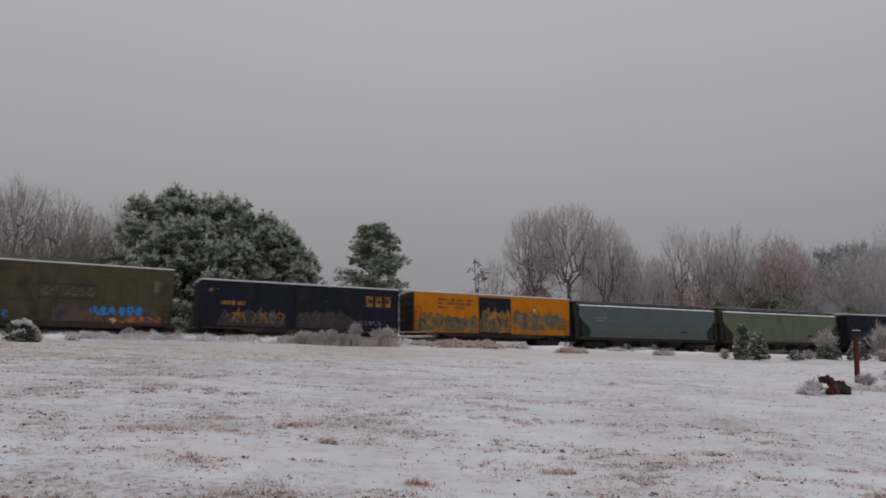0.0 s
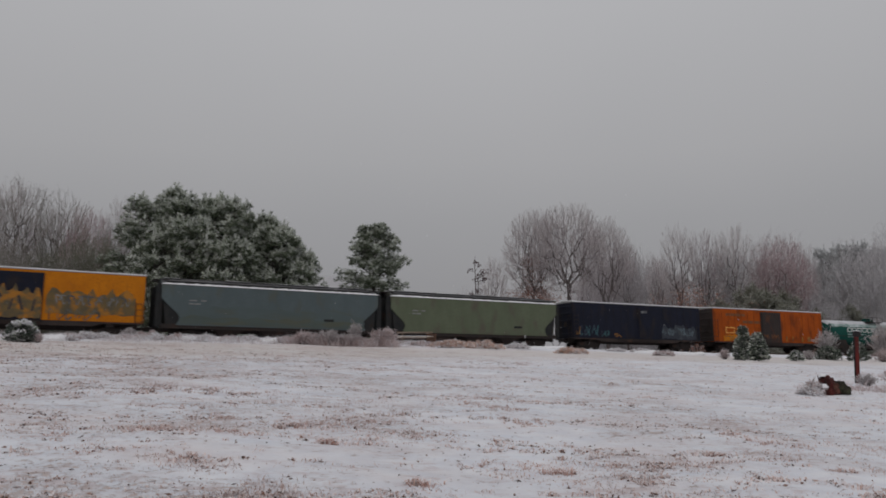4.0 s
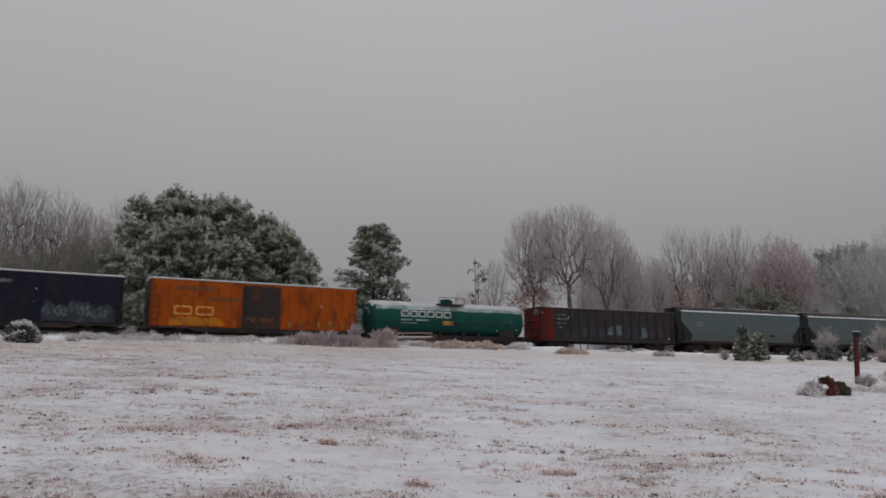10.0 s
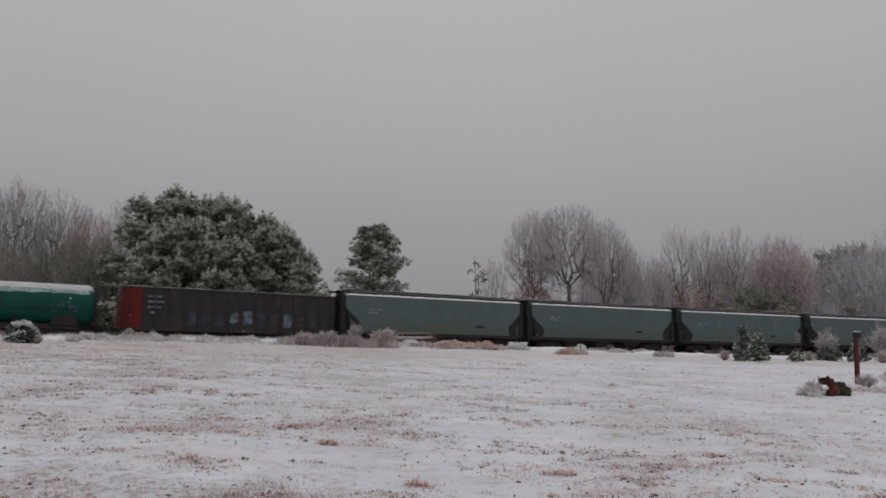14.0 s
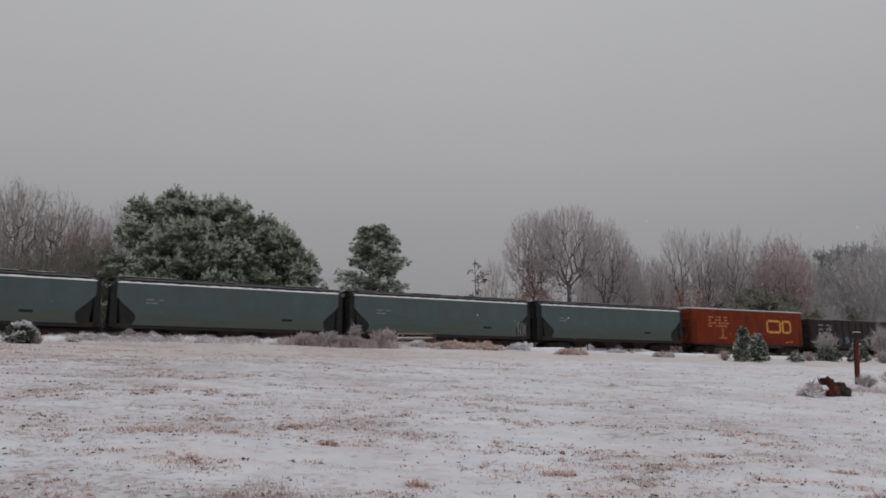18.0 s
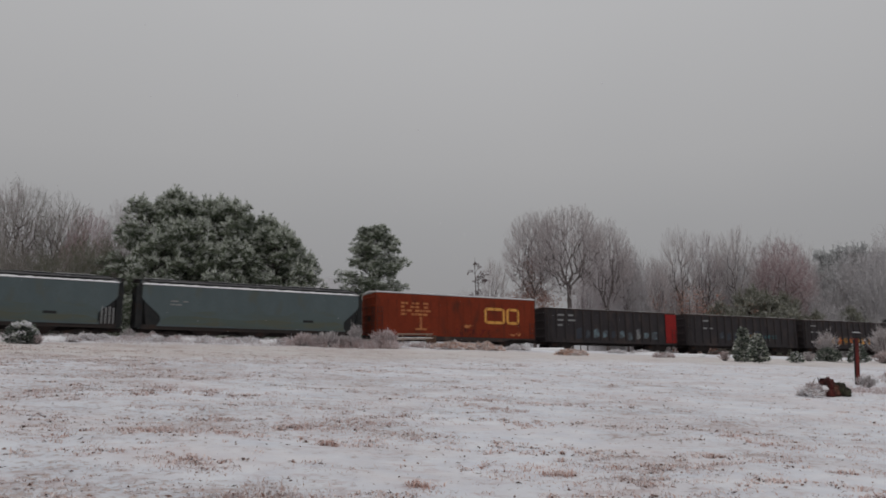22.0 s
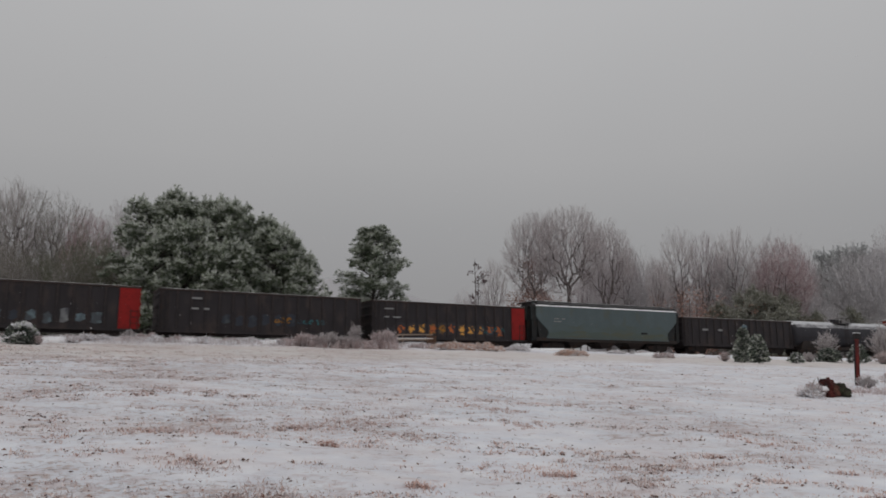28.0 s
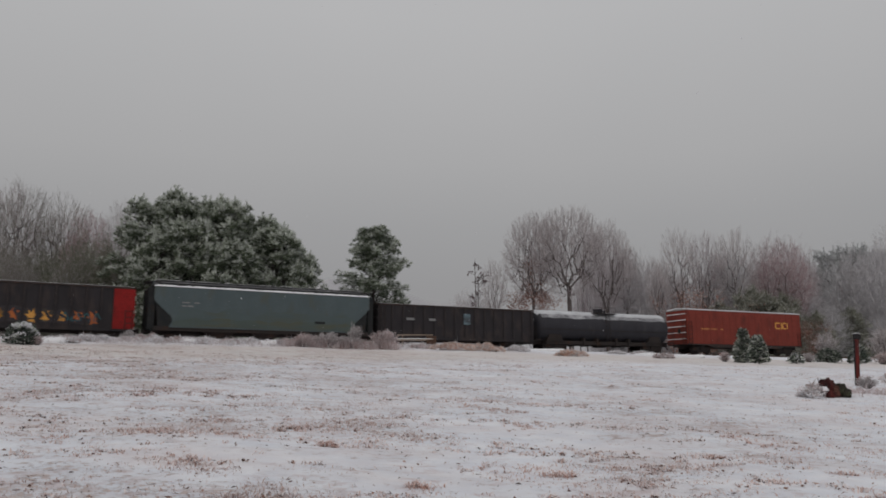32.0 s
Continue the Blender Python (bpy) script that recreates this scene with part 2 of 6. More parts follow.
# ---- ground ----
def snow_field():
    """Thin snow over mown straw: bare patches, dark specks, and a worn lane along the railway."""
    m = bpy.data.materials.new("snow_field")
    m.use_nodes = True
    nt = m.node_tree
    bs = nt.nodes["Principled BSDF"]
    tc = nt.nodes.new("ShaderNodeTexCoord")

    def noise_of(s, d=5.0, stretch=None, rough=0.55):
        n = nt.nodes.new("ShaderNodeTexNoise")
        n.inputs["Scale"].default_value, n.inputs["Detail"].default_value, n.inputs["Roughness"].default_value = s, d, rough
        if stretch:
            mp = nt.nodes.new("ShaderNodeMapping")
            mp.inputs["Scale"].default_value = stretch
            mp.inputs["Rotation"].default_value = (0, 0, radians(-12))
            nt.links.new(tc.outputs["Object"], mp.inputs[0])
            nt.links.new(mp.outputs[0], n.inputs["Vector"])
        else:
            nt.links.new(tc.outputs["Object"], n.inputs["Vector"])
        return n.outputs["Fac"]

    def ramp(v, lo, hi):
        r = nt.nodes.new("ShaderNodeMapRange")
        r.inputs["From Min"].default_value, r.inputs["From Max"].default_value = lo, hi
        nt.links.new(v, r.inputs["Value"])
        return r.outputs[0]

    def calc(op, a, b):
        n = nt.nodes.new("ShaderNodeMath")
        n.operation = op
        for i, v in enumerate((a, b)):
            if isinstance(v, (int, float)):
                n.inputs[i].default_value = v
            else:
                nt.links.new(v, n.inputs[i])
        return n.outputs[0]

    def mix(fac, c1, c2):
        x = nt.nodes.new("ShaderNodeMixRGB")
        for i, v in enumerate((fac, c1, c2)):
            if isinstance(v, tuple):
                x.inputs[i].default_value = (*v, 1)
            elif isinstance(v, (int, float)):
                x.inputs[i].default_value = v
            else:
                nt.links.new(v, x.inputs[i])
        return x.outputs[0]

    big = ramp(noise_of(0.3, 5.0, (0.6, 1.0, 1.0), 0.6), 0.40, 0.64)
    mid = ramp(noise_of(1.1, 5.0, (0.8, 1.0, 1.0), 0.6), 0.42, 0.66)
    cover = calc("ADD", calc("MULTIPLY", big, 0.5), calc("MULTIPLY", mid, 0.5))
    # cover rises towards negative x, and with it straw, specks and grey-blue tone
    axes = nt.nodes.new("ShaderNodeSeparateXYZ")
    nt.links.new(tc.outputs["Object"], axes.inputs[0])
    cover = calc("ADD", cover, calc("SUBTRACT", 0.16, calc("MULTIPLY", ramp(axes.outputs["X"], -7.0, 7.0), 0.42)))
    crumbs = noise_of(13.0, 5.0, (0.85, 1.0, 1.0), 0.7)
    bare = calc("MULTIPLY", ramp(calc("ADD", crumbs, calc("MULTIPLY", cover, 0.22)), 0.652, 0.74), 0.85)
    speck = ramp(calc("ADD", noise_of(10.0, 4.0, (0.7, 1.0, 1.0), 0.6), calc("MULTIPLY", cover, 0.1)), 0.70, 0.745)
    # the worn lane, a band at a set distance from the centre of the curve
    off = nt.nodes.new("ShaderNodeVectorMath")
    off.operation = "SUBTRACT"
    off.inputs[1].default_value = (CENTRE[0], CENTRE[1], 0)
    nt.links.new(tc.outputs["Object"], off.inputs[0])
    flat = nt.nodes.new("ShaderNodeVectorMath")
    flat.operation = "MULTIPLY"
    flat.inputs[1].default_value = (1, 1, 0)
    nt.links.new(off.outputs[0], flat.inputs[0])
    dist = nt.nodes.new("ShaderNodeVectorMath")
    dist.operation = "LENGTH"
    nt.links.new(flat.outputs[0], dist.inputs[0])
    wob = calc("ADD", dist.outputs["Value"], calc("MULTIPLY", noise_of(0.12, 3.0), 9.0))
    lane = calc("SUBTRACT", 1.0, ramp(calc("ABSOLUTE", calc("SUBTRACT", wob, RADIUS - 20.0), 0.0), 3.5, 8.5))
    col = mix(ramp(noise_of(2.5, 4.0), 0.35, 0.65), (0.80, 0.82, 0.88), (0.91, 0.92, 0.955))
    # Grey-blue mixed in by cover, so the snow is darker towards negative x.
    thin = nt.nodes.new("ShaderNodeClamp")
    nt.links.new(calc("MULTIPLY", cover, 0.75), thin.inputs["Value"])
    col = mix(thin.outputs[0], col, (0.66, 0.685, 0.74))
    straw = mix(noise_of(5.0, 3.0), (0.5, 0.385, 0.345), (0.68, 0.575, 0.54))
    col = mix(calc("MULTIPLY", lane, calc("ADD", calc("MULTIPLY", ramp(noise_of(0.9, 5.0), 0.3, 0.7), 0.25), 0.45)), col, (0.68, 0.605, 0.535))
    tint = calc("MULTIPLY", ramp(noise_of(0.7, 7.0, (0.7, 1.0, 1.0), 0.7), 0.42, 0.62), 0.4)
    col = mix(tint, col, (0.71, 0.615, 0.60))
    clod = calc("MULTIPLY", ramp(calc("ADD", noise_of(4.2, 4.0, (0.8, 1.0, 1.0), 0.65), calc("MULTIPLY", cover, 0.12)), 0.58, 0.70), 0.42)
    col = mix(clod, col, (0.55, 0.42, 0.40))
    col = mix(bare, col, straw)
    col = mix(calc("MULTIPLY", speck, 0.75), col, (0.15, 0.085, 0.065))
    nt.links.new(col, bs.inputs["Base Color"])
    bs.inputs["Roughness"].default_value, bs.inputs["Specular IOR Level"].default_value = 0.8, 0.2
    bp = nt.nodes.new("ShaderNodeBump")
    bp.inputs["Strength"].default_value, bp.inputs["Distance"].default_value = 0.5, 0.08
    nt.links.new(calc("ADD", noise_of(4.0, 6.0), calc("MULTIPLY", bare, 0.6)), bp.inputs["Height"])
    nt.links.new(bp.outputs[0], bs.inputs["Normal"])
    return m


def build_ground():
    xs, ys = spaced(-1600, 2200, -48, 72, 0.42), spaced(-700, 2400, 4, 84, 0.36)
    gx, gy = np.meshgrid(xs, ys)
    gz = ground_z(gx, gy)
    near = np.exp(-((gx - 5) / 60.0) ** 2 - ((gy - 35) / 60.0) ** 2)
    rng = np.random.default_rng(5)
    gz = gz + rng.normal(0, 0.012, gz.shape) * near
    nx, ny = len(xs), len(ys)
    idx = np.arange(nx * ny).reshape(ny, nx)
    quads = np.stack([idx[:-1, :-1], idx[:-1, 1:], idx[1:, 1:], idx[1:, :-1]], -1).reshape(-1, 4)
    me = bpy.data.meshes.new("ground")
    me.from_pydata(np.stack([gx, gy, gz], -1).reshape(-1, 3).tolist(), [], quads.tolist())
    me.materials.append(snow_field())
    for f in me.polygons:
        f.use_smooth = True
    tagged(new("ground", me), "thin snow over a mown straw field rising to the railway", "ground", kind="structure")


def build_track():
    bed = bmesh.new()
    M["ballast"] = surf("ballast", (0.5, 0.49, 0.48), (0.25, 0.23, 0.22), 6.0, 0.9, 0, 0.8, (0.78, 0.78, 0.8), 1.2, 0.5)
    M["tie_wood"] = surf("tie_wood", (0.07, 0.055, 0.045), (0.1, 0.08, 0.07), 2.0, 0.85, 0, 0.4, (0.6, 0.6, 0.62), 1.5, 0.58)
    M["rail_steel"] = surf("rail_steel", (0.12, 0.08, 0.06), (0.16, 0.1, 0.07), 3.0, 0.6, 0.6, 0.1)
    stations = list(range(-70, 361, 5))
    rings = []
    for s in stations:
        ring = []
        for d, z in ((-2.2, -0.75), (-0.3, -0.24), (3.3, -0.24), (5.2, -0.75)):
            x, y, _ = on_track(s, d)
            ring.append((x, y, RAIL_Z + z))
        rings.append(ring)
    loft(bed, rings)
    root = thing("railway_track", "single railway track on snow-dusted stone ballast", "track", kind="structure")
    part("ballast_bed", bed, M["ballast"], root)
    for d in (0.78, 2.22):
        bm = bmesh.new()
        rings = []
        for s in stations:
            ring = []
            for dd, z in ((-0.07, -0.18), (-0.07, -0.15), (-0.01, -0.12), (-0.035, -0.03), (-0.035, 0), (0.035, 0), (0.035, -0.03), (0.01, -0.12), (0.07, -0.15), (0.07, -0.18)):
                x, y, _ = on_track(s, d + dd)
                ring.append((x, y, RAIL_Z + z))
            rings.append(ring)
        loft(bm, rings)
        part("rail", bm, M["rail_steel"], root)
    bm = bmesh.new()
    box(bm, -0.11, 0.11, -1.3, 1.3, -0.3, -0.175)
    me = finish("sleeper", bm, M["tie_wood"])
    for i in range(210):
        x, y, a = on_track(-30 + i * 0.55, 1.5)
        link_part("sleeper", me, root, m=pose(x, y, RAIL_Z, 0, 0, math.degrees(a)))


# ---- the train: wagon space has x along the track, -y towards the field, z from the rail head ----
CARS = []
WHEELS = []


def wagon(name, label, category, left, right):
    ob = thing(name, label, category, group="wagons of the freight train")
    CARS.append((ob, (left + right) / 2))
    return ob


SHARED = {}


def shared(key, build, material):
    if key not in SHARED:
        bm = bmesh.new()
        build(bm)
        SHARED[key] = finish(key, bm, material)
    return SHARED[key]


def side_frame_mesh(bm):
    for y in (-1.02, 0.90):
        prism(bm, [(-1.15, 0.32), (-1.2, 0.62), (-0.55, 0.72), (-0.3, 0.82), (0.3, 0.82), (0.55, 0.72), (1.2, 0.62), (1.15, 0.32),
                   (0.75, 0.32), (0.5, 0.2), (-0.5, 0.2), (-0.75, 0.32)], y, y + 0.13)
    box(bm, -0.22, 0.22, -1.1, 1.1, 0.42, 0.78)


def wheel_mesh(bm):
    for y in (-0.78, 0.66):
        n = 18
        rings = []
        for yy, r in ((0, 0.12), (0, 0.455), (0.03, 0.455), (0.035, 0.42), (0.12, 0.415), (0.12, 0.3), (0.09, 0.28), (0.12, 0.12)):
            rings.append([(r * math.cos(2 * math.pi * i / n), y + yy, r * math.sin(2 * math.pi * i / n)) for i in range(n)])
        loft(bm, rings)
    rod(bm, (0, -1.0, 0), (0, 1.0, 0), 0.08, 8)


def coupler_mesh(bm):
    box(bm, -0.45, 0.2, -0.12, 0.12, 0.72, 0.95, 0.02)
    box(bm, 0.12, 0.42, -0.17, 0.17, 0.68, 1.0, 0.04)
    rod(bm, (0.0, -0.35, 0.75), (0.3, -0.35, 0.35), 0.03)


def running_gear(root, h, inset=2.1, reach=0.55):
    """Two trucks with their wheelsets, and a coupler at each end; h is half the body's length."""
    tm = shared("truck", side_frame_mesh, M["steel"])
    wm = shared("wheelset", wheel_mesh, M["steel"])
    cm = shared("coupler", coupler_mesh, M["steel"])
    for x in (-(h - inset), h - inset):
        truck = link_part("truck", tm, root, m=pose(x, 0, 0))
        for dx in (-0.86, 0.86):
            WHEELS.append(link_part("wheelset", wm, truck, m=pose(dx, 0, 0.42)))
    link_part("coupler", cm, root, m=pose(h + reach - 0.4, 0, 0))
    link_part("coupler", cm, root, m=pose(-(h + reach - 0.4), 0, 0, 0, 0, 180))


def ladder(root, x, y, z0, z1, material, w=0.45, along=True, name="ladder"):
    bm = bmesh.new()
    if along:
        rails = [((x - w / 2, y, z0), (x - w / 2, y, z1)), ((x + w / 2, y, z0), (x + w / 2, y, z1))]
    else:
        rails = [((x, y - w / 2, z0), (x, y - w / 2, z1)), ((x, y + w / 2, z0), (x, y + w / 2, z1))]
    for p, q in rails:
        rod(bm, p, q, 0.025, 4)
    n = max(2, int((z1 - z0) / 0.38))
    for i in range(n + 1):
        z = z0 + 0.08 + (z1 - z0 - 0.16) * i / n
        p, q = rails[0][0], rails[1][0]
        rod(bm, (p[0], p[1], z), (q[0], q[1], z), 0.018, 4)
    part(name, bm, material, root)


def plate(root, name, material, x0, x1, z0, z1, y=-1.5, label=""):
    """Thin painted mark on the near side sheet."""
    bm = bmesh.new()
    box(bm, x0, x1, y - 0.012, y - 0.002, z0, z1)
    return part(name, bm, material, root, label)


def ring_mark(root, name, material, x0, x1, z0, z1, w, y=-1.5, label=""):
    """A hollow rounded mark."""
    bm = bmesh.new()
    c = min(x1 - x0, z1 - z0) * 0.22

    def corner(px, pz, k, inset):
        r = max(c - inset, 0.02)
        cx = px + (c if k in (0, 3) else -c)
        cz = pz + (c if k in (0, 1) else -c)
        out = []
        for i in range(4):
            a = math.radians({0: 180, 1: 270, 2: 0, 3: 90}[k] + 30 * i)
            out.append((cx + r * math.cos(a), cz + r * math.sin(a)))
        return out

    def loop(inset):
        return (corner(x0, z0, 0, inset) + corner(x1, z0, 1, inset) + corner(x1, z1, 2, inset) + corner(x0, z1, 3, inset))

    o, i = loop(0), loop(w)
    rings = [[(x, yy, z) for x, z in l] for l, yy in ((o, y), (o, y - 0.012), (i, y - 0.012), (i, y))]
    loft(bm, rings, caps=False)
    return part(name, bm, material, root, label)


def spray(root, material, x0, x1, z0, z1, seed, y=-1.5, n=9, label="sprayed paint marks"):
    """Bold overlapping strokes sprayed on the side sheet, in no script."""
    rng = random.Random(seed)
    for i in range(n):
        bm = bmesh.new()
        cx = x0 + (x1 - x0) * (i + 0.5) / n
        w = (x1 - x0) / n * rng.uniform(0.6, 1.0)
        a0, k = rng.uniform(0, 6.28), rng.choice((-1, 1))
        t = 0.035 + 0.035 * rng.random()
        span = rng.uniform(3.0, 5.6)
        rows = []
        for s in range(9):
            a = a0 + k * span * s / 8
            r = 0.75 + 0.25 * math.sin(3 * a + seed)
            px, pz = cx + w * 0.6 * r * math.cos(a), (z0 + z1) / 2 + (z1 - z0) * 0.46 * r * math.sin(a)
            nx, nz = math.cos(a), math.sin(a)
            rows.append((px, pz, nx * t * (0.6 + 0.6 * rng.random()), nz * t))
        pts = [(px + nx, pz + nz) for px, pz, nx, nz in rows] + [(px - nx, pz - nz) for px, pz, nx, nz in reversed(rows)]
        yy = y - 0.004 - 0.0025 * (i % 3)
        prism(bm, pts, yy - 0.002, yy)
        part("graffiti_stroke", bm, material, root, label)


def blocks(root, materials, x0, x1, z0, z1, n, seed, y=-1.5, fill=0.8, label="chunky sprayed figure"):
    """A row of jagged sprayed figures in no script: each a ragged star with a dark slash across it."""
    rng = random.Random(seed)
    pitch = (x1 - x0) / n
    for i in range(n):
        cx, w, h = x0 + pitch * (i + 0.5), pitch * fill * rng.uniform(0.8, 1.05), (z1 - z0) * rng.uniform(0.8, 1.0)
        zc = z0 + h / 2 + rng.uniform(0, 1) * (z1 - z0 - h)
        k = rng.randint(9, 13)
        a0 = rng.uniform(0, 6.28)
        pts = []
        for j in range(k):
            a = a0 + 6.283 * (j + rng.uniform(-0.25, 0.25)) / k
            f = rng.uniform(0.75, 1.05) if j % 2 else rng.uniform(0.25, 0.7)
            pts.append((cx + w * 0.55 * f * math.cos(a), zc + h * 0.52 * f * math.sin(a)))
        bm = bmesh.new()
        prism(bm, pts, y - 0.005, y - 0.003)
        star = part("graffiti_figure", bm, rng.choice(materials), root, label)
        bm = bmesh.new()
        p, q = (cx - w * rng.uniform(-0.1, 0.35), zc + h * rng.uniform(-0.3, 0.4)), (cx + w * rng.uniform(0.0, 0.4), zc - h * rng.uniform(-0.3, 0.4))
        t = 0.1 * w + 0.02
        prism(bm, [(p[0] - t, p[1]), (q[0] - t * 0.5, q[1] - t), (q[0] + t, q[1]), (p[0] + t * 0.6, p[1] + t)], y - 0.009, y - 0.007)
        part("graffiti_slash", bm, M["dim_spray"], star)


def bays(root, materials, h, first, last, z0, z1, seed, y=-1.42, label="pale sprayed panel between the posts"):
    """Sprayed panels, one in each bay between the side posts of a gondola."""
    rng = random.Random(seed)
    pitch = (2 * h - 0.5) / 15
    for i in range(first, last):
        cx, w = -h + 0.25 + (i + 0.5) * pitch, pitch * rng.uniform(0.26, 0.36)
        top, low = z1 - rng.uniform(0, 0.3) * (z1 - z0), z0 + rng.uniform(0, 0.25) * (z1 - z0)
        bm = bmesh.new()
        pts = [(cx - w, low), (cx - w * 0.2, low - 0.08), (cx + w, low + rng.uniform(0, 0.15)), (cx + w * 0.8, (top + low) / 2), (cx + w, top - rng.uniform(0, 0.3)), (cx + w * 0.1, top), (cx - w, top - rng.uniform(0, 0.3)), (cx - w * 0.75, (top + low) / 2)]
        prism(bm, pts, y - 0.004, y - 0.001)
        part("graffiti_panel", bm, rng.choice(materials), root, label)


def wash(root, material, x0, x1, z0, z1, seed, y=-1.5, label="broad sprayed patch"):
    """A broad uneven sprayed patch on the side sheet."""
    rng = random.Random(seed)
    n = 18
    low = [(x0 + (x1 - x0) * i / n, z0 + rng.uniform(0, 0.12)) for i in range(n + 1)]
    high = [(x0 + (x1 - x0) * i / n, z1 + rng.uniform(-0.3, 0.08) * (z1 - z0) - (0.35 * (z1 - z0) if i in (0, n) else 0)) for i in range(n + 1)]
    bm = bmesh.new()
    prism(bm, low + high[::-1], y - 0.0035, y - 0.0005)
    part("graffiti_patch", bm, material, root, label)


def bars(root, material, x, z, widths, h=0.13, gap=0.1, y=-1.5, name="lettering_bar"):
    """Unreadable stencilled writing as plain bars, row under row."""
    for r, row in enumerate(widths):
        cx = x
        for w in row:
            if w > 0:
                plate(root, name, material, cx, cx + w, z - r * (h + gap) - h, z - r * (h + gap), y)
            cx += abs(w) + 0.07


def snow_slab(bm, x0, x1, y0, y1, z, t, seed, nx=30, ny=4):
    """A lumpy layer of snow with a rounded rim."""
    rng = random.Random(seed)
    top = []
    for i in range(nx + 1):
        row = []
        for j in range(ny + 1):
            edge = i in (0, nx) or j in (0, ny)
            row.append(bm.verts.new((x0 + (x1 - x0) * i / nx, y0 + (y1 - y0) * j / ny, z + (t * 0.45 if edge else t) * rng.uniform(0.75, 1.15))))
        top.append(row)
    for i in range(nx):
        for j in range(ny):
            bm.faces.new((top[i][j], top[i + 1][j], top[i + 1][j + 1], top[i][j + 1]))
    rim = [top[i][0] for i in range(nx + 1)] + [top[nx][j] for j in range(1, ny + 1)] + [top[i][ny] for i in range(nx - 1, -1, -1)] + [top[0][j] for j in range(ny - 1, 0, -1)]
    low = [bm.verts.new((v.co.x, v.co.y, z)) for v in rim]
    for i in range(len(rim)):
        j = (i + 1) % len(rim)
        bm.faces.new((rim[i], low[i], low[j], rim[j]))
    bm.faces.new(list(reversed(low)))


def boxcar(left, right, top, material, label, sill=0.95, door=None, door_mat=None, ribs=18, seed=1, end_mat=None, rib_proud=0.014):
    """A boxcar: body shell with corrugated ends, roof with a low ridge, doors, sill, ladders, running gear."""
    h = (right - left) / 2
    root = wagon("boxcar", label, "boxcar", left, right)
    bm = bmesh.new()
    box(bm, -h, h, -1.5, 1.5, sill + 0.12, top - 0.08, 0.02)
    body = part("body", bm, material, root)
    bm = bmesh.new()
    prism(bm, [(-h + 0.03, sill + 0.12), (-h + 0.03, sill), (-h + 2.6, sill), (-h + 3.2, sill - 0.2), (h - 3.2, sill - 0.2), (h - 2.6, sill), (h - 0.03, sill), (h - 0.03, sill + 0.12)], -1.47, -1.40)
    prism(bm, [(-h + 0.03, sill + 0.12), (-h + 0.03, sill), (h - 0.03, sill), (h - 0.03, sill + 0.12)], 1.40, 1.47)
    part("side_sill", bm, M["rust_steel"], root)
    bm = bmesh.new()
    box(bm, -h + 0.2, h - 0.2, -0.3, 0.3, 0.62, sill + 0.11)
    for x in (-h + 2.1, h - 2.1):
        box(bm, x - 0.25, x + 0.25, -1.35, 1.35, 0.83, sill + 0.11)
    for x in (-3, -1, 1, 3):
        box(bm, x - 0.08, x + 0.08, -1.35, 1.35, 0.8, sill + 0.11)
    part("underframe", bm, M["steel"], root)
    bm = bmesh.new()
    rings = []
    for x in (-h - 0.04, h + 0.04):
        rings.append([(x, -1.53, top - 0.08), (x, -1.53, top - 0.03), (x, 0, top + 0.10), (x, 1.53, top - 0.03), (x, 1.53, top - 0.08)])
    loft(bm, rings)
    roof = part("roof", bm, M["galvanised"], root)
    bm = bmesh.new()
    rng = random.Random(seed)
    n = 40
    rings = []
    for i in range(n + 1):
        x = -h - 0.03 + (2 * h + 0.06) * i / n
        e = 0.055 * rng.uniform(0.8, 1.2)
        rings.append([(x, -1.52, top - 0.03), (x, -1.545, top + e * 0.75), (x, -1.2, top + 0.03 + e), (x, 0, top + 0.13 + e), (x, 1.2, top + 0.03 + e), (x, 1.52, top - 0.03), (x, 0, top + 0.09)])
    loft(bm, rings)
    part("snow_cover", bm, M["snow"], roof, "thin snow lying on the roof")
    if ribs:
        def rib(bmx):
            box(bmx, -0.045, 0.045, -1.5 - rib_proud, -1.498, sill + 0.16, top - 0.14)
        me = shared(f"rib_{material.name}_{top}", rib, material)
        for i in range(ribs):
            x = -h + 0.3 + (2 * h - 0.6) * i / (ribs - 1)
            if door and door[0] - 0.1 < x < door[1] + 0.1:
                continue
            link_part("side_post", me, root, m=pose(x, 0, 0))
            link_part("side_post", me, root, m=pose(x, 0, 0, 0, 0, 180))
    if door:
        for sgn in (-1, 1):
            bm = bmesh.new()
            y0, y1 = (-1.575, -1.5) if sgn < 0 else (1.5, 1.575)
            box(bm, door[0], door[1], y0, y1, sill + 0.1, top - 0.25, 0.015)
            for i in range(4):
                z = sill + 0.5 + i * (top - sill - 1.1) / 3
                box(bm, door[0] + 0.1, door[1] - 0.1, y0 - 0.02 if sgn < 0 else y1, y0 if sgn < 0 else y1 + 0.02, z, z + 0.08)
            d = part("sliding_door", bm, door_mat or material, root)
            bm = bmesh.new()
            rod(bm, ((door[0] + 0.2), sgn * 1.62, sill + 0.3), ((door[0] + 0.2), sgn * 1.62, top - 0.4), 0.03, 5)
            part("lock_rod", bm, M["steel"], d)
        bm = bmesh.new()
        box(bm, door[0] - 2.4, door[1] + 0.1, -1.6, -1.52, sill + 0.0, sill + 0.08)
        part("door_track", bm, M["steel"], root)
    # End walls may be given a darker tone than the sides.
    em = end_mat or material
    for sgn in (-1, 1):
        bm = bmesh.new()
        x0, x1 = sorted((sgn * (h - 0.002), sgn * (h + 0.014)))
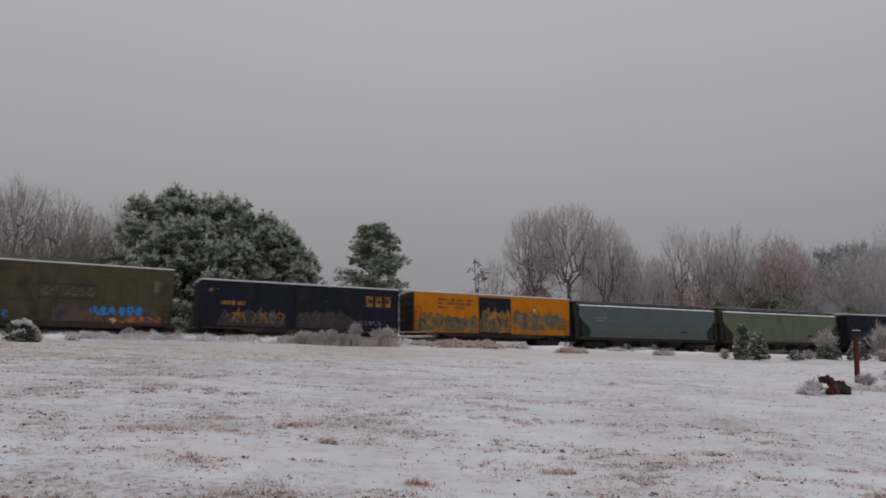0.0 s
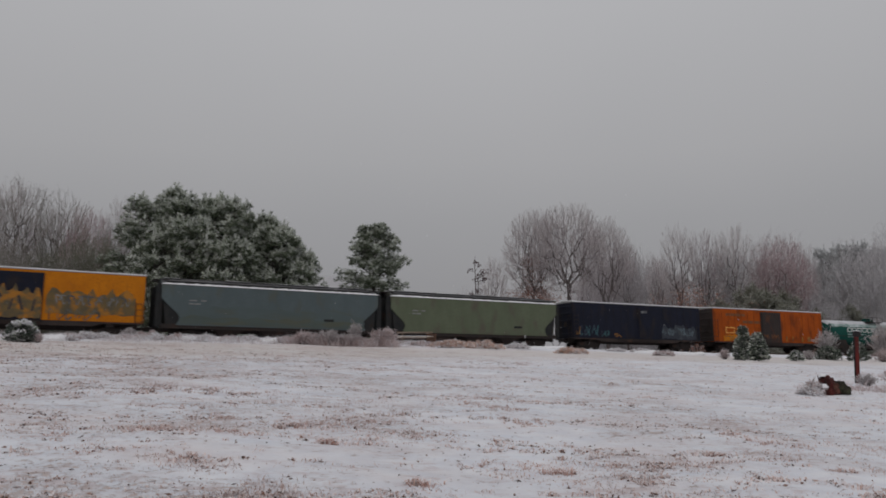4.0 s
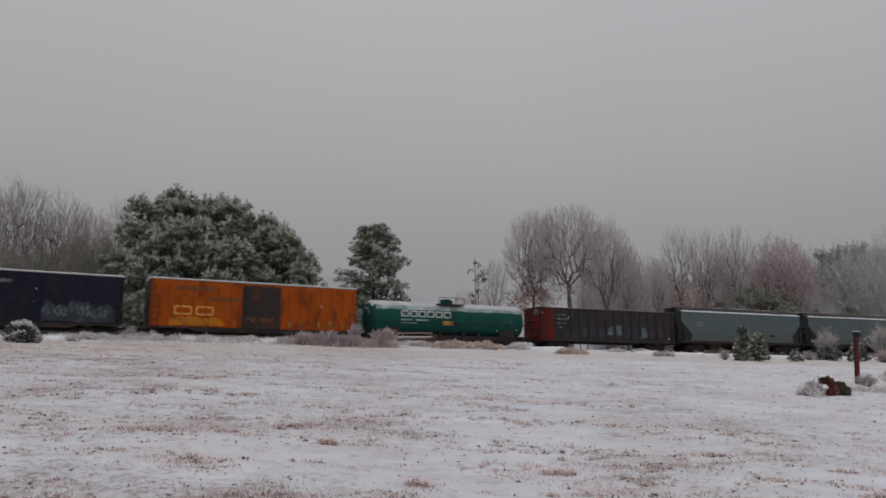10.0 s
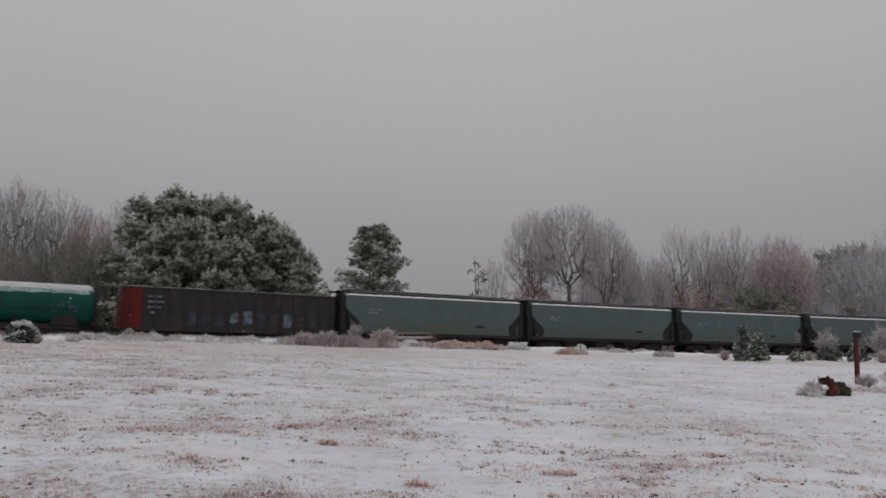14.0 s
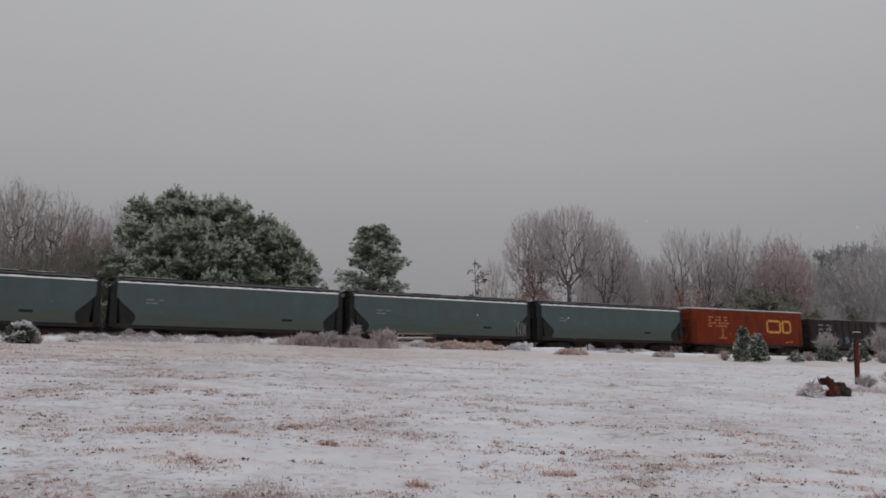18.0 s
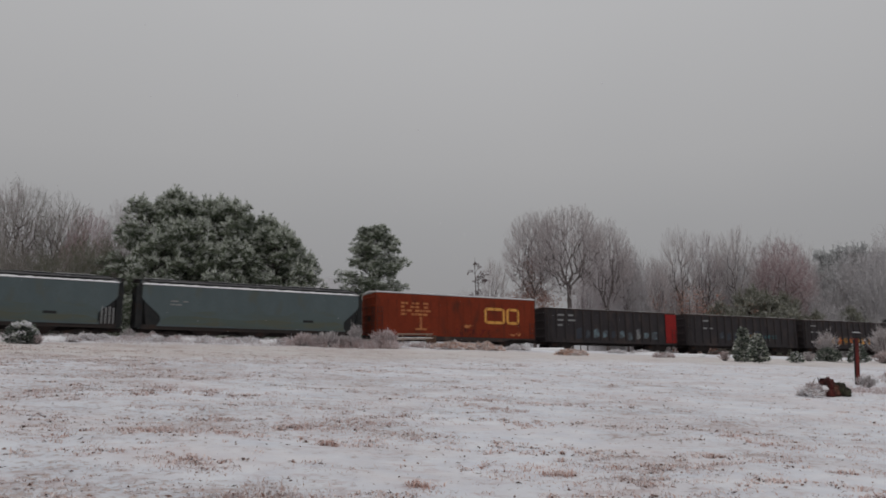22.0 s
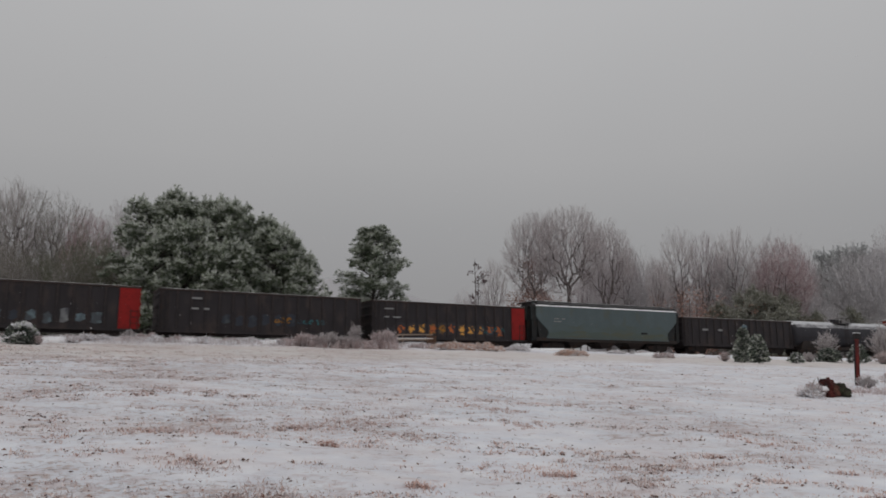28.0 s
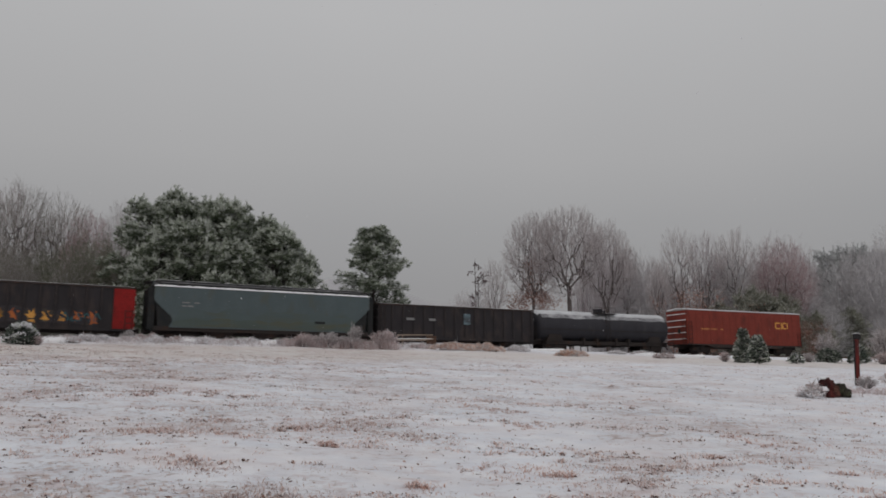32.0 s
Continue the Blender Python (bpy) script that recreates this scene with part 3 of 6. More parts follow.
        box(bm, x0, x1, -1.49, 1.49, sill + 0.13, top - 0.1)
        part("end_wall", bm, em, root)
    for sgn in (-1, 1):
        bm = bmesh.new()
        for i in range(5):
            z = sill + 0.45 + i * (top - sill - 0.9) / 4
            x0, x1 = (-h - 0.07, -h + 0.01) if sgn < 0 else (h - 0.01, h + 0.07)
            box(bm, x0, x1, -1.35, 1.35, z - 0.12, z + 0.12, 0.05)
        part("end_corrugation", bm, em, root)
    ladder(root, -h + 0.32, -1.56, sill + 0.1, top - 1.2, M["steel"])
    ladder(root, h - 0.32, -1.56, sill + 0.1, sill + 1.5, M["steel"])
    ladder(root, -h - 0.1, -1.15, sill + 0.1, top - 1.2, M["steel"], along=False)
    ladder(root, h + 0.1, 1.15, sill + 0.1, top - 1.2, M["steel"], along=False)
    bm = bmesh.new()
    ang = [2 * math.pi * i / 12 for i in range(12)]
    loft(bm, [[(-h - 0.14 - dx, -0.5 + r * math.cos(a), 2.3 + r * math.sin(a)) for a in ang] for dx, r in ((0, 0.22), (0.03, 0.26), (0.06, 0.22))])
    part("brake_wheel", bm, M["steel"], root)
    running_gear(root, h)
    return root, h


def hopper(left, right, material, label, seed, low=0.88):
    """A covered hopper: flat-sided body cut away at its lower ends over solid dark blocks, trough hatch, running
    boards.
    """
    h = (right - left) / 2
    root = wagon("covered_hopper", label, "hopper wagon", left, right)
    bm = bmesh.new()
    half_out = [(4.0, 0.0), (3.05, 0.0), (2.8, 0.2), (2.5, 0.5), (2.15, 0.9), (1.9, 1.16), (1.7, 1.26), (1.5, 1.26), (1.3, 1.15), (1.12, 1.05)]
    out = [(-h + k, z) for z, k in half_out] + [(h - k, z) for z, k in reversed(half_out)]
    prism(bm, out, 1.43, 1.5)
    part("side_sheet", bm, material, root)
    bm = bmesh.new()
    prism(bm, out, -1.5, -1.43)
    part("side_sheet", bm, material, root)
    for i in range(1, 6):
        x = -h + 2 * h * i / 6
        bm = bmesh.new()
        box(bm, x - 0.02, x + 0.02, -1.508, -1.499, 1.14, 3.98)
        part("side_seam", bm, material, root)
    bm = bmesh.new()
    rings = []
    for x in (-h, h):
        rings.append([(x, -1.5, 3.96), (x, -1.5, 4.0), (x, -1.32, 4.06), (x, -0.62, 4.44), (x, 0.62, 4.44), (x, 1.32, 4.06), (x, 1.5, 4.0), (x, 1.5, 3.96)])
    loft(bm, rings)
    part("roof", bm, M["roof_steel"], root)
    bm = bmesh.new()
    snow_slab(bm, -h - 0.02, h + 0.02, -1.54, -1.31, 3.98, 0.13, seed, 70, 2)
    snow_slab(bm, -h - 0.02, h + 0.02, 1.31, 1.54, 3.98, 0.13, seed + 3, 70, 2)
    part("snow_strip", bm, M["snow"], root, "snow along the roof edge")
    bm = bmesh.new()
    box(bm, -h + 0.5, h - 0.5, -0.32, 0.32, 4.43, 4.56, 0.02)
    for i in range(9):
        x = -h + 1.0 + (2 * h - 2.0) * i / 8
        box(bm, x - 0.05, x + 0.05, -0.4, 0.4, 4.53, 4.59)
    hatch = part("trough_hatch", bm, M["roof_steel"], root)
    rng = random.Random(seed)
    x = -h + 0.2
    while x < h - 1.5:
        ln = rng.uniform(0.9, 3.0)
        if rng.random() < 0.8:
            bm = bmesh.new()
            snow_slab(bm, x, min(x + ln, h - 0.2), -0.6, 0.6, 4.555 if rng.random() < 0.6 else 4.54, rng.uniform(0.02, 0.06), seed + int(x * 7), 6, 3)
            part("snow_patch", bm, M["snow"], hatch, "patchy snow on the hatch covers")
        x += ln + rng.uniform(0.05, 0.6)
    for sgn in (-1, 1):
        bm = bmesh.new()
        box(bm, -h + 0.3, h - 0.3, sgn * 0.95 - 0.25, sgn * 0.95 + 0.25, 4.25, 4.3)
        part("running_board", bm, M["roof_steel"], root)
    bm = bmesh.new()
    prism(bm, [(-h, low), (-h, 1.2), (h, 1.2), (h, low)], -1.46, -1.36)
    part("side_sill", bm, M["steel"], root)
    bm = bmesh.new()
    prism(bm, [(-h, low), (-h, 1.2), (h, 1.2), (h, low)], 1.36, 1.46)
    part("side_sill", bm, M["steel"], root)
    for sgn in (-1, 1):
        # Dark block fills the open slope end, its shade put into the colour.
        bm = bmesh.new()
        prism(bm, [(sgn * (h - 0.16), 3.94), (sgn * (h - 0.16), 2.6), (sgn * (h - 0.35), 1.15), (sgn * (h - 2.4), 1.15), (sgn * (h - 2.4), 3.94)], -1.427, 1.427)
        part("slope_sheet", bm, M["dark_steel"], root, "dark block standing in for the shaded open slope end")
        bm = bmesh.new()
        x0, x1 = sorted((sgn * (h - 0.15), sgn * (h - 0.02)))
        box(bm, x0, x1, -1.42, 1.42, 2.9, 3.97, 0.02)
        part("end_sheet", bm, material, root)
        # Dark plates added to fill much of the gap between wagons.
        for y in (-1.36, -0.45, 0.45, 1.36):
            bm = bmesh.new()
            x0, x1 = sorted((sgn * (h - 0.02), sgn * (h + 0.36)))
            prism(bm, [(x0, 1.0), (x0, 3.9), (x1 if sgn < 0 else x1 - 0.1, 4.15), (x1, 3.6), (x1, 1.0)], y - 0.03, y + 0.03)
            part("end_web", bm, M["dark_steel"], root)
        bm = bmesh.new()
        for y in (-1.4, -0.5, 0.5, 1.4):
            box(bm, sgn * h - 0.06, sgn * h + 0.06, y - 0.06, y + 0.06, 0.95, 3.98)
        box(bm, sgn * h - 0.05, sgn * h + 0.05, -1.4, 1.4, 0.92, 1.2)
        part("end_frame", bm, M["dark_steel"], root)
        bm = bmesh.new()
        box(bm, sgn * h - 0.5, sgn * h + 0.5, -0.9, 0.9, 4.34, 4.39)
        rod(bm, (sgn * (h + 0.3), -0.9, 4.34), (sgn * (h + 0.05), -1.3, 3.6), 0.03, 4)
        part("end_platform", bm, M["steel"], root)
        ladder(root, sgn * (h + 0.08), -1.1, 0.9, 4.36, material, along=False)
    for i in (-1, 0, 1):
        bm = bmesh.new()
        c = i * 3.4
        loft(bm, [[(c - 1.5, -1.35, 1.15), (c + 1.5, -1.35, 1.15), (c + 1.5, 1.35, 1.15), (c - 1.5, 1.35, 1.15)],
                  [(c - 0.5, -0.8, 0.45), (c + 0.5, -0.8, 0.45), (c + 0.5, 0.8, 0.45), (c - 0.5, 0.8, 0.45)]])
        box(bm, c - 0.6, c + 0.6, -0.9, 0.9, 0.36, 0.45)
        part("discharge_gate", bm, M["rust_steel"], root)
    bm = bmesh.new()
    box(bm, -h + 0.05, h - 0.05, -0.28, 0.28, 0.7, 1.14)
    part("centre_sill", bm, M["steel"], root)
    if material is M["grey_paint"]:
        wash(root, M["grime_veil"], -h + 1.3, h - 1.2, 1.16, 2.55, seed + 1, label="thin veil of road dust on the side")
        wash(root, M["road_grime"], -h + 1.3, h - 1.2, 1.16, 1.85, seed, -1.504, label="olive road grime along the lower side")
    plate(root, "stencil_plate", M["dark_steel"], h - 4.5, h - 3.7, 1.72, 1.9)
    bars(root, M["grey_mark"], -h + 1.9, 2.95, [(0.5, -0.2, 0.35), (0.3, 0.4)], 0.1, 0.14, -1.501)
    running_gear(root, h)
    return root, h


def gondola(left, right, top, label, red_left=None, red_right=None, sill=0.8, ribs=16, material=None, name="gondola"):
    """A high-sided open wagon with side posts, top chord and optional painted end panels."""
    h = (right - left) / 2
    mt = material or M["black_paint"]
    root = wagon(name, label, "gondola wagon", left, right)
    bm = bmesh.new()
    for y0, y1 in ((-1.42, -1.36), (1.36, 1.42)):
        box(bm, -h, h, y0, y1, sill, top - 0.1)
    part("side_wall", bm, mt, root)
    for sgn in (-1, 1):
        bm = bmesh.new()
        x0, x1 = sorted((sgn * h, sgn * (h - 0.07)))
        box(bm, x0, x1, -1.36, 1.36, sill, top - 0.1)
        for i in range(4):
            z = sill + 0.4 + i * (top - sill - 0.9) / 3
            xa, xb = sorted((sgn * h, sgn * (h + 0.09)))
            box(bm, xa, xb, -1.3, 1.3, z - 0.09, z + 0.09, 0.03)
        em = red_left if sgn < 0 and red_left else (red_right if sgn > 0 and red_right else mt)
        part("end_wall", bm, em, root)
    bm = bmesh.new()
    box(bm, -h + 0.07, h - 0.07, -1.36, 1.36, sill, sill + 0.12)
    box(bm, -h + 0.1, h - 0.1, -0.3, 0.3, 0.6, sill)
    part("floor", bm, M["steel"], root)
    bm = bmesh.new()
    for y in (-1.42, 1.42):
        box(bm, -h - 0.03, h + 0.03, y - 0.08, y + 0.08, top - 0.14, top, 0.02)
    for x in (-h, h):
        box(bm, x - 0.06, x + 0.06, -1.34, 1.34, top - 0.14, top)
    chord = part("top_chord", bm, M["rust_steel"], root)
    bm = bmesh.new()
    for y in (-1.42, 1.42):
        snow_slab(bm, -h, h, y - 0.07, y + 0.07, top, 0.02, 3, 30, 2)
    part("snow_dust", bm, M["snow"], chord, "dusting of snow")
    bm = bmesh.new()
    box(bm, -h, h, -1.47, -1.41, sill - 0.05, sill + 0.2)
    box(bm, -h, h, 1.41, 1.47, sill - 0.05, sill + 0.2)
    part("side_sill", bm, mt, root)

    def post(bmx):
        box(bmx, -0.07, 0.07, -1.51, -1.42, sill + 0.2, top - 0.14, 0.02)
    me = shared(f"post_{top}_{mt.name}", post, mt)
    for i in range(ribs):
        x = -h + 0.25 + (2 * h - 0.5) * i / (ribs - 1)
        link_part("side_post", me, root, m=pose(x, 0, 0))
        link_part("side_post", me, root, m=pose(x, 0, 0, 0, 0, 180))
    for red, sgn in ((red_left, -1), (red_right, 1)):
        if red:
            bm = bmesh.new()
            x0, x1 = sorted((sgn * h, sgn * (h - 1.35)))
            box(bm, x0, x1, -1.526, -1.514, sill + 0.1, top - 0.16)
            part("end_panel", bm, red, root, "red painted end panel")
    ladder(root, -h + 0.35, -1.56, sill, top - 0.1, M["steel"])
    ladder(root, h - 0.35, -1.56, sill, sill + 1.4, M["steel"])
    running_gear(root, h)
    return root, h


def tank_car(left, right, material, label, top=3.8, seed=1):
    """A tank wagon: barrel with domed heads, manway housing with platform and rails, saddles, stub sills."""
    h = (right - left) / 2
    root = wagon("tank_wagon", label, "tank wagon", left, right)
    r, n = 1.42, 40
    zc = top - 0.04 - r
    rings = []
    for x, k in ((-h, 0.02), (-h + 0.03, 0.36), (-h + 0.08, 0.62), (-h + 0.17, 0.82), (-h + 0.3, 0.95), (-h + 0.45, 1.0), (h - 0.45, 1.0), (h - 0.3, 0.95), (h - 0.17, 0.82), (h - 0.08, 0.62), (h - 0.03, 0.36), (h, 0.02)):
        rings.append([(x, r * k * math.cos(2 * math.pi * i / n), zc + r * k * math.sin(2 * math.pi * i / n)) for i in range(n)])
    bm = bmesh.new()
    loft(bm, rings)
    barrel = smooth(part("barrel", bm, material, root))
    bm = bmesh.new()
    for x in (-h + 0.85, -h * 0.45, 0, h * 0.45, h - 0.85):
        loft(bm, [[(x + dx, (r + rr) * math.cos(2 * math.pi * i / n), zc + (r + rr) * math.sin(2 * math.pi * i / n)) for i in range(n)] for dx, rr in ((-0.02, 0), (-0.02, 0.008), (0.02, 0.008), (0.02, 0))], caps=False)
    part("weld_band", bm, material, barrel)
    # snow on the crown, uneven along its lower edge
    rng = random.Random(seed)
    cap = 42 if material is M["green_paint"] else 40
    dust = M["green_frost"] if material is M["green_paint"] else M["black_frost"]
    for x0, x1, deg, deep, white in ((-h + 0.06, -0.75, cap, 0.035, True), (0.75, h - 0.06, cap, 0.035, True), (-h + 0.05, h - 0.05, 58, 0.005, False)):
        bm = bmesh.new()
        top_rows, m1, a1 = [], 34, 12
        for i in range(m1 + 1):
            x = x0 + (x1 - x0) * i / m1
            dist = min(x + h, h - x)
            k = 1.0 if dist > 0.45 else math.sqrt(max(0.05, 1 - ((0.45 - dist) / 0.47) ** 2))
            reach = math.radians(deg + 5 * rng.random())
            row = []
            for j in range(a1 + 1):
                a = math.pi / 2 + reach * (2 * j / a1 - 1)
                rr = r * k + (0.012 if white else 0.009) + (0.0 if j in (0, a1) or i in (0, m1) or not white else deep * rng.uniform(0.7, 1.2))
                row.append(bm.verts.new((x, rr * math.cos(a), zc + rr * math.sin(a))))
            top_rows.append(row)
        for i in range(m1):
            for j in range(a1):
                bm.faces.new((top_rows[i][j], top_rows[i + 1][j], top_rows[i + 1][j + 1], top_rows[i][j + 1]))
        if white:
            smooth(part("snow_cover", bm, M["dusty_snow"], barrel, "snow lying along the crown of the barrel"))
        else:
            smooth(part("frost_dust", bm, dust, barrel, "thin frosty dusting on the upper barrel"))
    bm = bmesh.new()
    rod(bm, (0, 0, zc + r - 0.05), (0, 0, zc + r + 0.3), 0.45, 20)
    rod(bm, (0, 0, zc + r + 0.3), (0, 0, zc + r + 0.36), 0.49, 20)
    for x in (-0.32, 0.32):
        rod(bm, (x, -0.55, zc + r - 0.1), (x, -0.55, zc + r + 0.22), 0.1, 8)
    part("manway_housing", bm, material, root)
    bm = bmesh.new()
    box(bm, -1.25, 1.25, -1.2, -0.5, zc + r - 0.16, zc + r - 0.1)
    box(bm, -1.25, 1.25, 0.5, 1.2, zc + r - 0.16, zc + r - 0.1)
    plat = part("platform", bm, M["steel"], root)
    bm = bmesh.new()
    for x in (-1.2, -0.4, 0.4, 1.2):
        rod(bm, (x, -1.18, zc + r - 0.12), (x, -1.18, zc + r + 0.42), 0.022, 5)
    rod(bm, (-1.2, -1.18, zc + r + 0.42), (1.2, -1.18, zc + r + 0.42), 0.022, 5)
    part("safety_rail", bm, M["steel"], plat)
    ladder(root, 0, -1.5, 0.9, zc + r - 0.1, M["steel"])
    for sgn in (-1, 1):
        bm = bmesh.new()
        x = sgn * (h - 1.9)
        prism(bm, [(x - 0.9, 0.85), (x - 0.55, 1.7), (x + 0.55, 1.7), (x + 0.9, 0.85)], -1.2, 1.2)
        part("saddle", bm, M["steel"], root)
        bm = bmesh.new()
        x0, x1 = sorted((sgn * (h - 3.6), sgn * (h + 0.3)))
        box(bm, x0, x1, -0.35, 0.35, 0.68, 1.05)
        x0, x1 = sorted((sgn * (h - 0.3), sgn * (h + 0.32)))
        box(bm, x0, x1, -1.4, 1.4, 0.98, 1.06)
        part("stub_sill", bm, M["steel"], root)
        bm = bmesh.new()
        rod(bm, (sgn * (h + 0.25), -1.4, 1.0), (sgn * (h + 0.25), -1.4, 2.1), 0.025, 5)
        rod(bm, (sgn * (h + 0.25), 1.4, 1.0), (sgn * (h + 0.25), 1.4, 2.1), 0.025, 5)
        rod(bm, (sgn * (h + 0.25), -1.4, 2.1), (sgn * (h + 0.25), 1.4, 2.1), 0.025, 5)
        part("end_rail", bm, M["steel"], root)
    bm = bmesh.new()
    rod(bm, (-h + 0.2, -1.46, zc - 0.35), (h - 0.2, -1.46, zc - 0.35), 0.025, 5)
    for i in range(9):
        x = -h + 0.5 + (2 * h - 1.0) * i / 8
        rod(bm, (x, -1.46, zc - 0.35), (x, -1.36, zc - 0.35), 0.02, 4)
    part("grab_rail", bm, M["steel"], root)
    bm = bmesh.new()
    box(bm, -h + 1.0, h - 1.0, -1.2, 1.2, 0.66, 1.0, 0.03)
    for x in (-2.6, -1.1, 1.1, 2.6):
        box(bm, x - 0.1, x + 0.1, -1.3, 1.3, 0.6, 1.3)
    part("underframe", bm, M["steel"], root)
    bm = bmesh.new()
    box(bm, -0.5, 0.5, -0.45, 0.45, 0.5, zc - r + 0.12, 0.04)
    part("bottom_outlet", bm, M["steel"], root)
    running_gear(root, h)
    return root, h


def build_train():
    # olive high boxcar, its left end far along
    c, h = boxcar(-26.2, -8.12, 5.0, M["olive_paint"], "weathered olive-brown high boxcar with graffiti and a snowy roof", door=(-2.6, 0.6), seed=2)
    ring_mark(c, "faded_frame", M["dark_door"], -0.1, 4.2, 2.6, 3.6, 0.07)
    spray(c, M["grey_spray"], 0.2, 4.0, 2.75, 3.4, 4, n=7)
    wash(c, M["brown_spray"], 1.5, 8.2, 1.1, 2.1, 66, -1.514)
    blocks(c, (M["blue_spray"],), 3.7, 7.2, 1.5, 2.35, 6, 5, -1.522, 1.0)
    spray(c, M["blue_spray"], 4.0, 7.0, 1.6, 2.25, 55, -1.53, n=6)
    blocks(c, (M["amber_mark"], M["gold_mark"], M["dark_mark"]), 3.3, 6.6, 1.02, 1.55, 6, 51, -1.53, 1.0)
    blocks(c, (M["orange_spray"],), 6.2, 8.4, 1.02, 1.7, 4, 6, -1.522, 1.0)
    blocks(c, (M["orange_spray"], M["blue_spray"]), -2.4, -0.9, 1.05, 1.8, 3, 52, -1.6, 1.0)
    plate(c, "placard", M["sage_paint"], 7.7, 8.15, 3.3, 4.1)
    # navy boxcar with three amber marks near its far end
    c, h = boxcar(-6.09, 9.44, 4.5, M["navy_paint"], "dark navy boxcar with amber marks, graffiti and a snowy roof", door=(-0.9, 2.1), seed=3)
    for x in (4.95, 5.72, 6.5):
        plate(c, "painted_mark", M["amber_mark"], x, x + 0.55, 3.0, 3.85)
        plate(c, "painted_mark", M["navy_paint"], x + 0.2, x + 0.42, 3.3, 3.55, -1.515)
    bars(c, M["amber_mark"], -6.4, 3.0, [(0.45, 0.5, -0.05, 0.5)], 0.3)
    wash(c, M["dim_spray"], -6.6, -1.6, 1.1, 2.2, 64, -1.514)
    wash(c, M["dim_spray"], -0.8, 3.7, 1.1, 2.5, 65, -1.596)
    spray(c, M["amber_mark"], -6.4, -1.7, 1.35, 2.4, 7, -1.516, n=9)
    blocks(c, (M["amber_mark"], M["grey_spray"], M["dim_spray"]), -6.6, -2.2, 1.2, 2.7, 5, 71, -1.52)
    spray(c, M["orange_spray"], -6.5, -5.7, 1.25, 1.55, 8, n=2)
    spray(c, M["brown_spray"], -0.7, 2.4, 1.3, 2.4, 9, -1.6, n=6)
    plate(c, "placard", M["pale_spray"], -7.3, -7.0, 3.6, 3.85)
    spray(c, M["pale_spray"], 3.9, 6.2, 1.5, 1.85, 10, n=6)
    # yellow boxcar
    c, h = boxcar(10.88, 26.44, 4.5, M["yellow_paint"], "golden yellow boxcar with grey graffiti and a snowy roof", sill=1.05, door=(-1.7, 1.5), door_mat=M["navy_paint"], seed=4, end_mat=M["dark_door"])
    bars(c, M["dark_mark"], -5.6, 4.0, [(0.5, 0.4, -0.1, 0.6, 0.5, -0.2, 0.6), (0.4, -0.2, 0.5, 0.6, 0.6, 0.5), (0.5, 0.3, -0.5, 0.4, 0.5)], 0.2, 0.12)
    wash(c, M["drab_spray"], -7.5, -1.8, 1.2, 2.75, 61, -1.514)
    wash(c, M["drab_spray"], -1.65, 1.45, 1.2, 3.35, 62, -1.596)
    wash(c, M["drab_spray"], 1.7, 7.2, 1.55, 3.3, 63, -1.514)
    blocks(c, (M["grey_spray"], M["drab_spray"]), -7.3, -1.9, 1.25, 2.6, 7, 11, -1.516, 1.05)
    blocks(c, (M["grey_spray"], M["drab_spray"]), -1.5, 1.4, 1.3, 3.1, 4, 12, -1.6, 1.05)
    spray(c, M["pale_spray"], 2.2, 6.9, 2.2, 3.0, 13, -1.516, n=12)
    spray(c, M["grey_spray"], 1.8, 5.0, 1.15, 2.0, 14, -1.516, n=6)
    # hoppers
    hopper(27.55, 44.05, M["grey_paint"], "blue-grey covered hopper with snow along its roof edge", 21)
    hopper(45.2, 61.4, M["sage_paint"], "sage-green covered hopper with snow along its roof edge", 22)
    # second navy boxcar
    c, h = boxcar(63.24, 78.48, 4.38, M["navy_paint"], "dark navy boxcar with teal graffiti low on its side", seed=6, door=(-0.2, 2.6))
    spray(c, M["teal_spray"], -6.9, -3.6, 1.1, 2.3, 15, n=7)
    spray(c, M["amber_mark"], -7.3, -6.7, 1.2, 2.1, 16, n=2)
    wash(c, M["navy_haze"], 2.7, 7.2, 1.1, 2.5, 67, -1.514)
    spray(c, M["ice_spray"], 2.8, 7.0, 1.4, 2.3, 17, -1.516, n=12)
    plate(c, "placard", M["pale_spray"], 0.2, 0.9, 3.55, 3.85, -1.58)
    spray(c, M["amber_mark"], -3.0, -2.0, 1.2, 1.6, 18, n=2)
    # orange boxcar
    c, h = boxcar(80.27, 95.64, 4.46, M["orange_paint"], "bright orange boxcar with a dark sliding door and snowy roof", door=(-1.3, 1.55), door_mat=M["dark_door"], seed=7, end_mat=M["dark_door"])
    bars(c, M["dark_mark"], -6.0, 3.95, [(0.6, 0.5, 0.7, 0.6), (-2.2, 0.7, 0.6, 0.8, 0.6)], 0.28, 0.42)
    for x in (-6.1, -4.6):
        ring_mark(c, "painted_mark", M["gold_mark"], x, x + 1.25, 1.9, 2.55, 0.27)
    wash(c, M["yellow_paint"], -6.4, -2.6, 1.1, 1.8, 91, -1.514, "paler ochre patch under the marks")
    spray(c, M["amber_mark"], -6.2, -3.6, 1.1, 1.75, 19, -1.518, n=6)
    bars(c, M["amber_mark"], 2.2, 1.75, [(0.18, -0.6, 0.14, -1.1, 0.2, -0.5, 0.45, -0.5, 0.16)], 0.5, 0.1, -1.516)
    spray(c, M["dark_mark"], -1.1, 1.3, 1.4, 1.9, 20, -1.58, n=5)
    # green tank wagon
    c, h = tank_car(97.0, 111.7, M["green_paint"], "dark green tank wagon with white marks and snow on top", 3.8, 1)
    for i in range(6):
        x = -4.75 + i * 0.78
